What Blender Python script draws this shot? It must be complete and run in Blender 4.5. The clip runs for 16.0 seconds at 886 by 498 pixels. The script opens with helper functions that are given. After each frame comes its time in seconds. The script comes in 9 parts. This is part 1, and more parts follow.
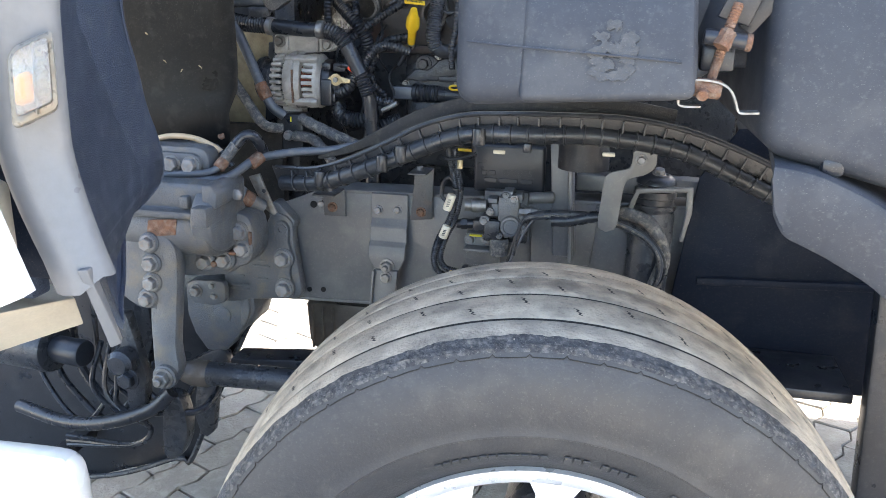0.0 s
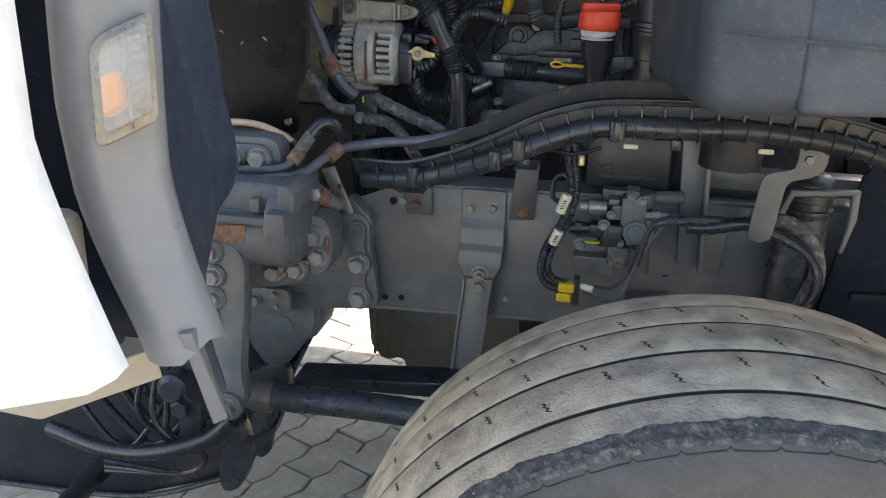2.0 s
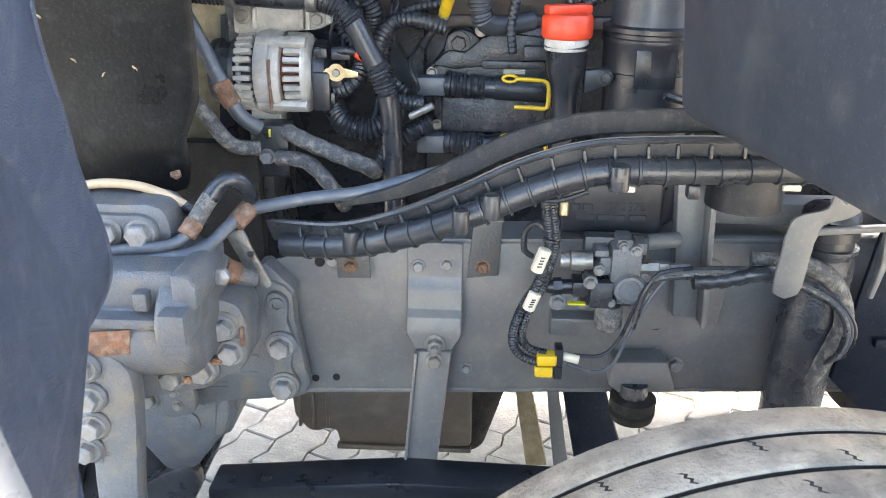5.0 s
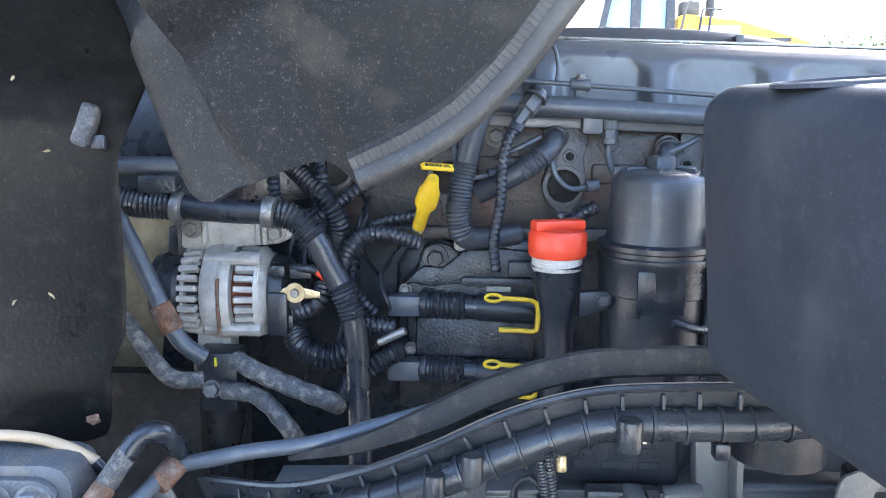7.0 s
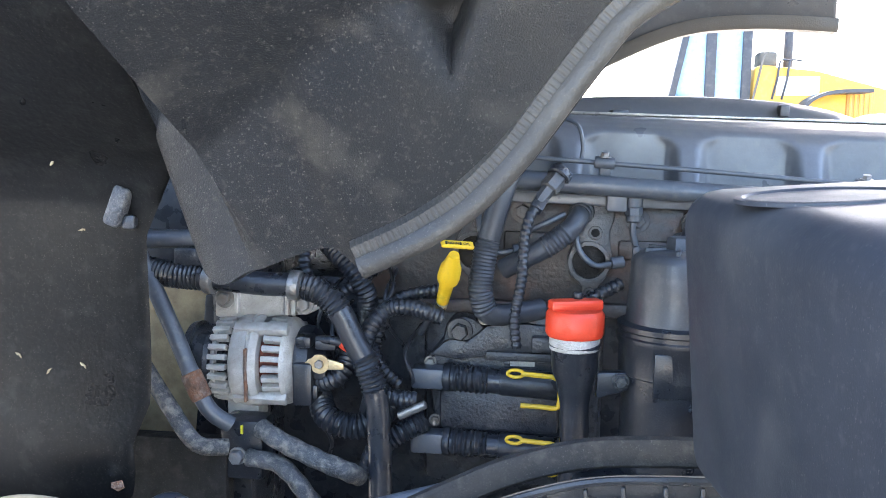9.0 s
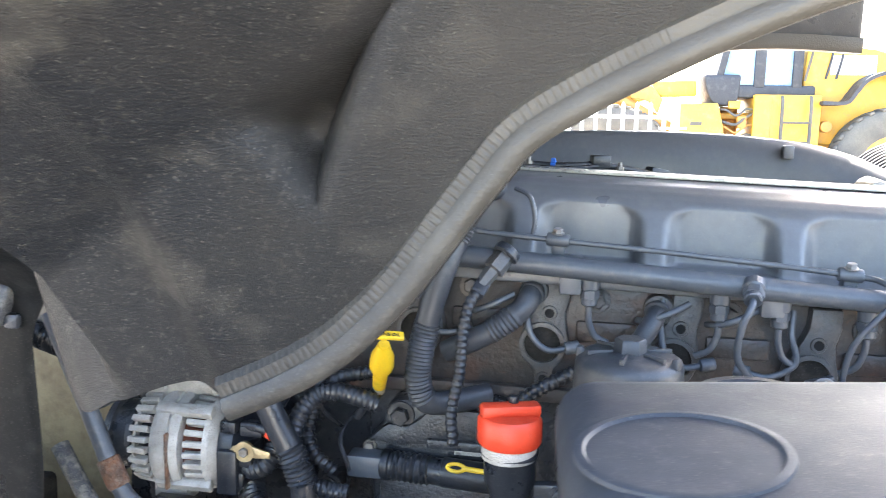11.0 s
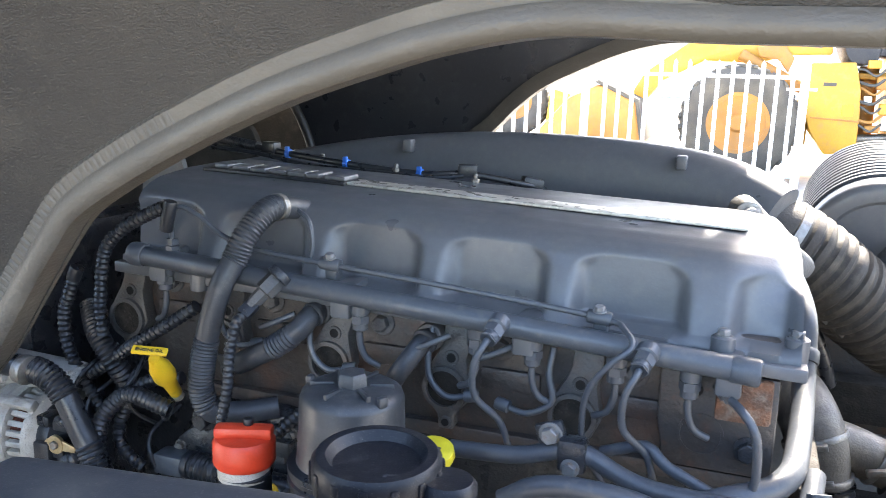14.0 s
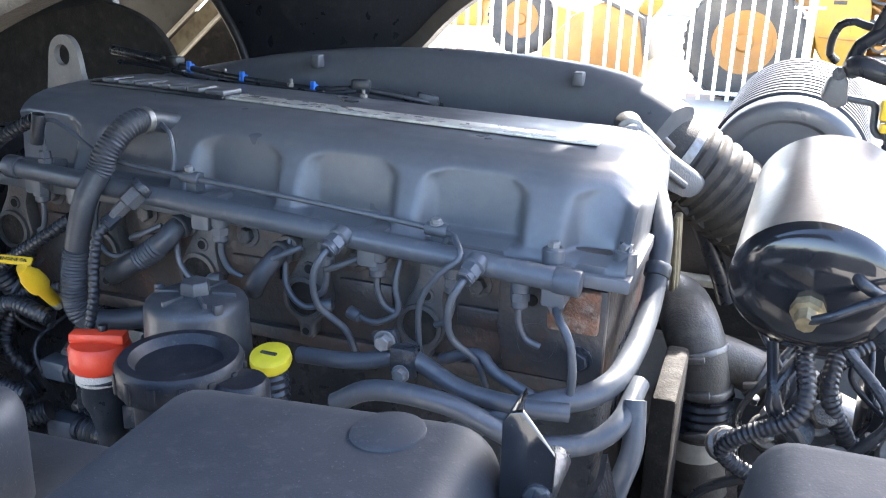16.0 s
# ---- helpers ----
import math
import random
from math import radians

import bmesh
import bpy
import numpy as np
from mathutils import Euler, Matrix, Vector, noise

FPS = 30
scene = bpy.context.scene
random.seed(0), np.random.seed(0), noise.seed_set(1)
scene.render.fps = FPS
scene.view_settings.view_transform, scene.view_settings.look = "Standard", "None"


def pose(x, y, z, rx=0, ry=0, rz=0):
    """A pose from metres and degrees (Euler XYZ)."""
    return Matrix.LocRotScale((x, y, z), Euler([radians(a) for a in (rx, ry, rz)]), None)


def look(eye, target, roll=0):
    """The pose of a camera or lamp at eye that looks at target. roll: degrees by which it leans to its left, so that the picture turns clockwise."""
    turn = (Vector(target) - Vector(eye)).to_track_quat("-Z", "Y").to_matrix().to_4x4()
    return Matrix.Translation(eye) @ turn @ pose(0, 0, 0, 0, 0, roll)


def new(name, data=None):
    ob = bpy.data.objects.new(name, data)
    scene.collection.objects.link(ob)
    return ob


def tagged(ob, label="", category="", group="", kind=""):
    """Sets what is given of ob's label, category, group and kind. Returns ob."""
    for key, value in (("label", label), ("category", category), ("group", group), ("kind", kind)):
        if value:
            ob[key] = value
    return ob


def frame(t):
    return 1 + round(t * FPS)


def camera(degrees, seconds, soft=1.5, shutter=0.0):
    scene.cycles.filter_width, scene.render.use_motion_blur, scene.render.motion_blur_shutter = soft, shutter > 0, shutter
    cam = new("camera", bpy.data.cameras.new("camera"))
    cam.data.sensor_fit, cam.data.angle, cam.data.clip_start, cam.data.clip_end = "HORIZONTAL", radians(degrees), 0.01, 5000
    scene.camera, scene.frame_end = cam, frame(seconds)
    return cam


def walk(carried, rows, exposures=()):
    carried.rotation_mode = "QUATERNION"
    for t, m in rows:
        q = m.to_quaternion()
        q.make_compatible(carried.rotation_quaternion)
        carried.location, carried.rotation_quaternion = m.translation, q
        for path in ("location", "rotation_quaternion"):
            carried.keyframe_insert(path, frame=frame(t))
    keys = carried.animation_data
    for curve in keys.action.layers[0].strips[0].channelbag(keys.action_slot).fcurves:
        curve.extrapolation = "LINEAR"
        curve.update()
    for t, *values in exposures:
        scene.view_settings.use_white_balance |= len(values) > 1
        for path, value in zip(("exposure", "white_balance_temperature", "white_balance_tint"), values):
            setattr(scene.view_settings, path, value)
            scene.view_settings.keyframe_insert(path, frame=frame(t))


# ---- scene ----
cam = camera(55.7, 16.0, soft=0.8, shutter=0.3)
PATH = [
    (0, (0.39, 0.287, 1.369), (-0.019, 2.153, 0.777), 1.0),
    (0.5, (0.337, 0.318, 1.37), (-0.064, 2.179, 0.756), 1.2),
    (1, (0.26, 0.352, 1.376), (-0.131, 2.205, 0.735), 1.3),
    (1.5, (0.17, 0.417, 1.377), (-0.207, 2.265, 0.71), 1.5),
    (2, (0.113, 0.51, 1.379), (-0.253, 2.35, 0.684), 1.6),
    (2.5, (0.064, 0.607, 1.378), (-0.293, 2.438, 0.659), 1.6),
    (3, (-0.011, 0.666, 1.41), (-0.334, 2.493, 0.664), 1.1),
    (3.5, (-0.028, 0.695, 1.405), (-0.232, 2.536, 0.652), 1.0),
    (3.7, (-0.032, 0.696, 1.409), (-0.205, 2.541, 0.658), 0.8),
    (5.8, (-0.033, 0.986, 1.391), (-0.114, 2.835, 0.633), 0.5),
    (6, (-0.027, 1.015, 1.375), (-0.103, 2.883, 0.664), 0.5),
    (6.2, (-0.025, 1.033, 1.385), (-0.105, 2.929, 0.744), 0.5),
    (6.3, (-0.024, 1.042, 1.394), (-0.104, 2.958, 0.792), 0.5),
    (6.5, (-0.023, 1.048, 1.402), (-0.103, 2.989, 0.929), 0.4),
    (7, (-0.026, 1.036, 1.421), (-0.107, 3.005, 1.077), 0.5),
    (7.5, (-0.019, 1.035, 1.408), (-0.113, 3.011, 1.114), 0.7),
    (8, (-0.01, 1.028, 1.418), (-0.135, 3.007, 1.16), 0.7),
    (8.5, (0.012, 1.033, 1.458), (-0.163, 3.009, 1.204), 0.6),
    (8.7, (0.027, 1.029, 1.454), (-0.192, 3.004, 1.225), 0.5),
    (10.8, (0.121, 1.146, 1.591), (-0.218, 3.092, 1.276), 1.1),
    (11, (0.162, 1.17, 1.591), (-0.202, 3.114, 1.288), 1.2),
    (11.5, (0.251, 1.214, 1.621), (-0.16, 3.14, 1.273), 1.2),
    (12, (0.317, 1.228, 1.646), (-0.194, 3.124, 1.268), 1.0),
    (12.5, (0.397, 1.24, 1.661), (-0.164, 3.118, 1.26), 1.1),
    (13, (0.476, 1.234, 1.666), (-0.128, 3.094, 1.248), 1.3),
    (13.5, (0.526, 1.266, 1.677), (-0.123, 3.11, 1.258), 1.5),
    (14, (0.596, 1.288, 1.692), (-0.066, 3.129, 1.274), 1.6),
    (14.5, (0.647, 1.297, 1.689), (-0.022, 3.132, 1.257), 1.7),
    (15, (0.699, 1.311, 1.684), (0.026, 3.14, 1.233), 1.8),
    (15.5, (0.763, 1.328, 1.691), (0.094, 3.144, 1.187), 1.8),
    (16, (0.789, 1.336, 1.692), (0.125, 3.125, 1.094), 1.8),
]
walk(cam, [(t, look(eye, target, roll)) for t, eye, target, roll in PATH], [(0, 3.08, 7100, 13), (1.0, 2.72, 7400, 13), (1.5, 2.47, 7600, 13), (2.0, 2.42, 7700, 13), (2.5, 2.74, 7600, 13), (3.0, 2.97, 7600, 13), (3.5, 3.3, 7500, 13), (6.0, 4.3, 7600, 13), (6.5, 4.45, 6900, 13), (7, 3.72, 6300, 13), (7.5, 3.5, 6300, 13), (8.5, 3.65, 6400, 13), (11, 3.9, 7200, 13), (11.5, 3.68, 7200, 13), (12.5, 3.53, 7100, 13), (14, 3.3, 7000, 13), (16, 3.2, 6400, 13)])

# ---- light ----
SUN_AZ, SUN_EL = 75.0, 44.0   # degrees from +x towards +y, and above the horizon
world = bpy.data.worlds.new("sky")
scene.world = world
world.use_nodes = True
wn = world.node_tree.nodes
sky = wn.new("ShaderNodeTexSky")
sky.sky_type, sky.sun_disc = "NISHITA", False
sky.sun_elevation, sky.sun_rotation = radians(SUN_EL), radians(90 - SUN_AZ)
sky.dust_density = 2.0
wn["Background"].inputs[1].default_value = 0.15
world.node_tree.links.new(sky.outputs[0], wn["Background"].inputs[0])
sun = new("sun", bpy.data.lights.new("sun", "SUN"))
sun.data.energy, sun.data.angle, sun.data.color = 4.2, radians(0.6), (1.0, 0.95, 0.86)
sun.matrix_basis = look((0, 0, 30), (-math.cos(radians(SUN_AZ)) * math.cos(radians(SUN_EL)), -math.sin(radians(SUN_AZ)) * math.cos(radians(SUN_EL)), 30 - math.sin(radians(SUN_EL))))

# ---- materials ----
def material(name, color, rough=0.5, metal=0.0, second=None, amount=0.35, scale=14.0, bump=0.15, bump_scale=160.0, spots=None, spot_amount=0.0, spot_scale=30.0, coat=0.0, per_piece=0.0, spec=0.5, fleck=0.16):
    """Paint with a large stain tone, a fine grain, an optional layer of dust or rust, and relief."""
    m = bpy.data.materials.new(name)
    m.use_nodes = True
    nt = m.node_tree
    n, l = nt.nodes, nt.links
    b = n["Principled BSDF"]
    b.inputs["Metallic"].default_value = metal
    b.inputs["Coat Weight"].default_value = coat
    b.inputs["Specular IOR Level"].default_value = spec
    geo = n.new("ShaderNodeNewGeometry")
    def noise_tex(sc, det, lo, hi):
        t = n.new("ShaderNodeTexNoise")
        t.inputs["Scale"].default_value, t.inputs["Detail"].default_value = sc, det
        l.new(geo.outputs["Position"], t.inputs["Vector"])
        r = n.new("ShaderNodeMapRange")
        r.inputs[1].default_value, r.inputs[2].default_value = lo, hi
        l.new(t.outputs["Fac"], r.inputs[0])
        return r.outputs[0]
    def mix(fac, a, c):
        x = n.new("ShaderNodeMix")
        x.data_type = "RGBA"
        l.new(fac, x.inputs[0])
        for s, v in ((6, a), (7, c)):
            if isinstance(v, tuple):
                x.inputs[s].default_value = (*v, 1)
            else:
                l.new(v, x.inputs[s])
        return x.outputs[2]
    def times(sock, k):
        x = n.new("ShaderNodeMath")
        x.operation = "MULTIPLY"
        x.inputs[1].default_value = k
        l.new(sock, x.inputs[0])
        return x.outputs[0]
    second = second or tuple(c * 0.6 for c in color)
    col = mix(times(noise_tex(scale, 5, 0.35, 0.7), amount * 2), color, second)
    grain = noise_tex(scale * 14, 3, 0.3, 0.7)
    col = mix(times(grain, 0.3), col, tuple(c * 0.65 for c in color))
    if spots:
        col = mix(times(noise_tex(spot_scale, 9, 0.56 - 0.2 * spot_amount, 0.86 - 0.2 * spot_amount), 0.75), col, spots)
        col = mix(times(noise_tex(spot_scale * 9, 5, 0.60 - 0.1 * spot_amount, 0.74 - 0.1 * spot_amount), 0.22 + spot_amount * 0.5), col, spots)
    if fleck:
        col = mix(times(noise_tex(620, 2, 0.66, 0.72), fleck), col, (0.36, 0.33, 0.28))
        col = mix(times(noise_tex(210, 3, 0.62, 0.70), fleck * 0.35), col, (0.30, 0.275, 0.235))
    if per_piece:
        info = n.new("ShaderNodeObjectInfo")
        col = mix(times(info.outputs["Random"], per_piece), col, tuple(c * 0.55 for c in color))
    l.new(col, b.inputs["Base Color"])
    r = n.new("ShaderNodeMapRange")
    r.inputs[3].default_value, r.inputs[4].default_value = max(0.03, rough - 0.1), min(1, rough + 0.13)
    l.new(noise_tex(scale * 2.3, 4, 0.3, 0.7), r.inputs[0])
    l.new(r.outputs[0], b.inputs["Roughness"])
    if bump:
        bp = n.new("ShaderNodeBump")
        bp.inputs["Strength"].default_value, bp.inputs["Distance"].default_value = bump, 0.002
        l.new(noise_tex(bump_scale, 4, 0.2, 0.8), bp.inputs["Height"])
        l.new(bp.outputs[0], b.inputs["Normal"])
    return m


# Near-black discs of this stand for the shade inside holes.
VOID = material("hole shade", (0.004, 0.004, 0.005), 0.9, fleck=0.0)
FLAKE = material("bare scuffed patch", (0.058, 0.060, 0.063), 0.6, 0.0, (0.042, 0.044, 0.049), 0.5, 60, 0.4, 300)
RAIL = material("chassis grey paint", (0.128, 0.129, 0.130), 0.38, 0.0, (0.098, 0.099, 0.100), 0.4, 7, 0.12, 220, (0.19, 0.185, 0.17), 0.3, 16, fleck=0.28)
CAST = material("grey painted casting", (0.112, 0.122, 0.134), 0.42, 0.1, (0.078, 0.084, 0.092), 0.45, 16, 0.5, 330, (0.19, 0.15, 0.10), 0.22, 26, fleck=0.28)
RUSTY = material("rusted steel", (0.22, 0.10, 0.055), 0.85, 0.1, (0.11, 0.065, 0.045), 0.7, 60, 0.8, 300, (0.30, 0.25, 0.2), 0.3, 80)
STEEL = material("dull zinc steel", (0.30, 0.30, 0.29), 0.42, 0.75, (0.17, 0.16, 0.15), 0.5, 60, 0.3, 300, (0.20, 0.13, 0.08), 0.15, 90)
BOLT = material("painted bolt", (0.24, 0.25, 0.26), 0.45, 0.35, (0.14, 0.14, 0.14), 0.5, 70, 0.3, 300, (0.25, 0.15, 0.08), 0.2, 110)
PLASTIC = material("black plastic", (0.011, 0.0135, 0.019), 0.34, 0.0, (0.019, 0.0225, 0.029), 0.4, 11, 0.12, 420, (0.045, 0.047, 0.051), 0.05, 34)
DUCT = material("dusty black plastic duct", (0.017, 0.0195, 0.024), 0.33, 0.0, (0.03, 0.033, 0.037), 0.5, 12, 0.15, 300, (0.075, 0.075, 0.073), 0.12, 26)
GUARD = material("weathered grey plastic", (0.033, 0.0375, 0.047), 0.56, 0.0, (0.026, 0.030, 0.039), 0.35, 6, 0.07, 620, (0.085, 0.085, 0.086), 0.20, 11, fleck=0.16, spec=0.38)
LINER = material("grained blue black plastic", (0.029, 0.044, 0.078), 0.48, 0.0, (0.038, 0.054, 0.088), 0.4, 7, 0.7, 430, (0.11, 0.115, 0.125), 0.05, 45)
CABUNDER = material("coarse underbody coating", (0.0085, 0.0095, 0.0115), 0.36, 0.0, (0.014, 0.0145, 0.016), 0.5, 5, 0.5, 640, (0.085, 0.076, 0.062), 0.12, 15, spec=0.22, fleck=0.3)
def brown_towards_rear(m, tone, x0, x1):
    """Mixes dust and painted light into a coat, stronger towards the rear, border cloudy."""
    nt = m.node_tree
    n, l = nt.nodes, nt.links
    b = n["Principled BSDF"]
    coat = b.inputs["Base Color"].links[0].from_socket
    geo = n.new("ShaderNodeNewGeometry")
    cloud = n.new("ShaderNodeTexNoise")
    cloud.inputs["Scale"].default_value, cloud.inputs["Detail"].default_value = 9.0, 6
    l.new(geo.outputs["Position"], cloud.inputs["Vector"])
    sep = n.new("ShaderNodeSeparateXYZ")
    l.new(geo.outputs["Position"], sep.inputs[0])
    add = n.new("ShaderNodeMath")
    add.operation = "MULTIPLY_ADD"
    add.inputs[1].default_value = 0.35
    l.new(cloud.outputs["Fac"], add.inputs[0])
    l.new(sep.outputs["X"], add.inputs[2])
    ramp = n.new("ShaderNodeMapRange")
    ramp.inputs[1].default_value, ramp.inputs[2].default_value, ramp.inputs[4].default_value = x0 + 0.175, x1 + 0.175, 0.8
    l.new(add.outputs[0], ramp.inputs[0])
    mx = n.new("ShaderNodeMix")
    mx.data_type = "RGBA"
    l.new(ramp.outputs[0], mx.inputs[0])
    l.new(coat, mx.inputs[6])
    mx.inputs[7].default_value = (*tone, 1)
    l.new(mx.outputs[2], b.inputs["Base Color"])


# Part of this brown stands for the panel's better lit rear.
brown_towards_rear(CABUNDER, (0.040, 0.035, 0.029), -0.16, 0.16)
SHEET = material("scuffed black rubber sheet", (0.010, 0.0102, 0.0112), 0.36, 0.0, (0.018, 0.018, 0.018), 0.5, 5, 0.2, 160, (0.05, 0.05, 0.047), 0.04, 40, spec=0.28)
SEAL = material("dusty rubber seal", (0.016, 0.0155, 0.0155), 0.48, 0.0, (0.036, 0.033, 0.028), 0.5, 8, 0.3, 260, (0.10, 0.09, 0.072), 0.18, 22)
# Part of this brown is light on the seal, put into its colour.
brown_towards_rear(SEAL, (0.075, 0.063, 0.047), -0.15, 0.20)
OILY = material("oily brown black pan", (0.075, 0.066, 0.057), 0.4, 0.0, (0.12, 0.09, 0.065), 0.5, 9, 0.3, 120, (0.15, 0.125, 0.095), 0.2, 20)
ENGINE = material("dark grey engine paint", (0.130, 0.138, 0.152), 0.37, 0.16, (0.108, 0.114, 0.126), 0.4, 7, 0.06, 320, (0.15, 0.15, 0.147), 0.06, 40, fleck=0.12)
BLOCK = material("engine casting with rust bloom", (0.054, 0.055, 0.058), 0.40, 0.15, (0.076, 0.057, 0.046), 0.5, 11, 0.6, 120, (0.15, 0.062, 0.032), 0.12, 14)
GREYPLASTIC = material("dusty grey black plastic hose", (0.040, 0.046, 0.056), 0.42, 0.0, (0.030, 0.034, 0.041), 0.4, 16, 0.1, 300, (0.10, 0.10, 0.098), 0.08, 50, fleck=0.12)
DARK = material("sooty engine metal", (0.036, 0.041, 0.050), 0.30, 0.2, (0.024, 0.027, 0.033), 0.5, 20, 0.4, 260, (0.12, 0.12, 0.112), 0.1, 50)
ALU = material("oxidised cast aluminium", (0.50, 0.49, 0.46), 0.55, 0.15, (0.34, 0.325, 0.295), 0.5, 40, 0.6, 420, (0.30, 0.27, 0.22), 0.22, 70)
COPPER = material("copper windings", (0.23, 0.055, 0.03), 0.45, 0.5, (0.10, 0.03, 0.02), 0.6, 120, 0.6, 500)
HOSE = material("black rubber hose", (0.015, 0.018, 0.024), 0.30, 0.0, (0.024, 0.027, 0.033), 0.4, 20, 0.1, 300, (0.055, 0.057, 0.058), 0.05, 60, fleck=0.1)
GREYHOSE = material("scaled grey hose", (0.075, 0.078, 0.082), 0.6, 0.0, (0.04, 0.042, 0.045), 0.7, 30, 0.8, 300, (0.36, 0.32, 0.26), 0.42, 95, fleck=0.45)
SCUFFED = material("scuffed grey rubber", (0.05, 0.055, 0.065), 0.6, 0.0, (0.03, 0.033, 0.04), 0.6, 40, 0.6, 300, (0.26, 0.26, 0.25), 0.25, 60, fleck=0.35)
LIDGREY = material("dark moulded filter lid", (0.042, 0.047, 0.054), 0.40, 0.05, (0.032, 0.036, 0.042), 0.4, 20, 0.08, 300, (0.10, 0.10, 0.10), 0.05, 50, fleck=0.12)
PIPE = material("grey painted pipe", (0.076, 0.087, 0.104), 0.38, 0.10, (0.060, 0.069, 0.083), 0.4, 12, 0.06, 300, (0.15, 0.15, 0.142), 0.08, 70, fleck=0.10)
CREAM = material("cream plastic hose", (0.50, 0.37, 0.235), 0.45, 0.0, (0.40, 0.29, 0.18), 0.3, 30, 0.1, 200)
YELLOW = material("yellow plastic", (0.74, 0.48, 0.02), 0.42, 0.0, (0.58, 0.35, 0.015), 0.3, 40, 0.1, 200, (0.30, 0.22, 0.07), 0.08, 70, fleck=0.04)
LIME = material("lime yellow plastic", (0.68, 0.58, 0.03), 0.4, 0.0, (0.5, 0.42, 0.025), 0.4, 60, 0.1, 200, fleck=0.04)
RED = material("orange red plastic", (0.66, 0.055, 0.02), 0.40, 0.0, (0.54, 0.04, 0.018), 0.3, 30, 0.12, 300, fleck=0.04)
BLUE = material("blue plastic tie", (0.02, 0.16, 0.62), 0.4, fleck=0.04)
PALE = material("pale marker sleeve", (0.72, 0.66, 0.52), 0.5, 0.0, (0.5, 0.45, 0.36), 0.4, 50)
WHITE = material("white paint", (0.72, 0.72, 0.70), 0.28, 0.0, (0.74, 0.735, 0.71), 0.3, 4, 0.02, 60, coat=0.4, fleck=0.0)
SILVER = material("grey body paint", (0.150, 0.154, 0.160), 0.36, 0.0, (0.138, 0.142, 0.148), 0.25, 5, 0.05, 300, fleck=0.03)
BELLOWS = material("dusty bellows rubber", (0.040, 0.038, 0.036), 0.65, 0.0, (0.062, 0.055, 0.046), 0.5, 10, 0.3, 260, (0.13, 0.115, 0.09), 0.16, 30, spec=0.3)
CAPBLACK = material("black filler cap plastic", (0.007, 0.009, 0.014), 0.42, 0.0, (0.012, 0.014, 0.019), 0.4, 20, 0.1, 420, (0.05, 0.05, 0.05), 0.05, 60, spec=0.35)
# Near-black for rubber, castings, fill plates and recesses; it carries their shade too.
NEARBLACK = material("matt near black", (0.013, 0.012, 0.011), 0.8, 0.0, (0.024, 0.021, 0.018), 0.5, 18, 0.5, 200, (0.06, 0.052, 0.042), 0.12, 40, spec=0.3)
DUSTPIPE = material("dusty brown grey pipe", (0.135, 0.120, 0.100), 0.45, 0.1, (0.090, 0.078, 0.064), 0.5, 14, 0.3, 240, (0.24, 0.21, 0.17), 0.2, 40, fleck=0.3)
PLATE = material("grey cast plate", (0.092, 0.094, 0.097), 0.40, 0.15, (0.070, 0.070, 0.071), 0.5, 18, 0.4, 240, (0.13, 0.085, 0.055), 0.14, 24, fleck=0.15)
CREAMSHEET = material("dull cream sheet", (0.17, 0.158, 0.128), 0.55, 0.0, (0.12, 0.11, 0.088), 0.5, 8, 0.1, 240, (0.07, 0.06, 0.045), 0.12, 20)
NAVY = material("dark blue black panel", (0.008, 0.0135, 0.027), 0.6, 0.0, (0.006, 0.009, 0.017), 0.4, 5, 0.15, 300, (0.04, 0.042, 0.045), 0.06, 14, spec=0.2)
PADDING = material("matt black foam", (0.026, 0.026, 0.027), 0.75, 0.0, (0.040, 0.037, 0.033), 0.5, 18, 0.3, 420, (0.10, 0.09, 0.075), 0.12, 60, spec=0.25)
LAMPFRAME = material("pale lamp frame", (0.20, 0.183, 0.152), 0.3, 0.0, (0.17, 0.156, 0.13), 0.3, 20, 0.05, fleck=0.03)
BEIGE = material("primed beige sheet", (0.55, 0.49, 0.39), 0.55, 0.0, (0.45, 0.40, 0.32), 0.4, 14, 0.1, 200)
RUBBER = material("tyre sidewall rubber", (0.025, 0.026, 0.029), 0.5, 0.0, (0.035, 0.034, 0.033), 0.4, 5, 0.25, 260, (0.075, 0.070, 0.062), 0.14, 15, fleck=0.12)
TREAD = material("dusty worn tread", (0.47, 0.395, 0.30), 0.9, 0.0, (0.30, 0.255, 0.20), 0.6, 26, 0.9, 220, (0.075, 0.070, 0.062), 0.30, 13, fleck=0.3)
SHOULDER = material("scuffed shoulder rubber", (0.055, 0.056, 0.060), 0.85, 0.0, (0.028, 0.028, 0.030), 0.8, 60, 1.0, 160, (0.20, 0.185, 0.16), 0.3, 110, fleck=0.5)
GROOVE = material("dark tread groove", (0.014, 0.013, 0.012), 0.9, 0.0, (0.035, 0.031, 0.026), 0.5, 40, 0.4, 200)
ALLOY = material("bright wheel rim", (0.66, 0.67, 0.68), 0.33, 0.6, (0.5, 0.5, 0.5), 0.3, 18, 0.1, 300, fleck=0.04)
STAINLESS = material("brushed stainless", (0.42, 0.415, 0.40), 0.38, 0.9, (0.34, 0.335, 0.32), 0.3, 9, 0.1, 300, fleck=0.04)
GLOSS = material("glossy black paint", (0.012, 0.013, 0.016), 0.12, 0.0, (0.02, 0.02, 0.022), 0.3, 12, 0.03, 100, coat=0.5, fleck=0.04)
LABEL = material("silver foil label", (0.62, 0.61, 0.56), 0.3, 0.25, (0.4, 0.39, 0.36), 0.5, 26, 0.15, 200, (0.28, 0.27, 0.25), 0.2, 60)
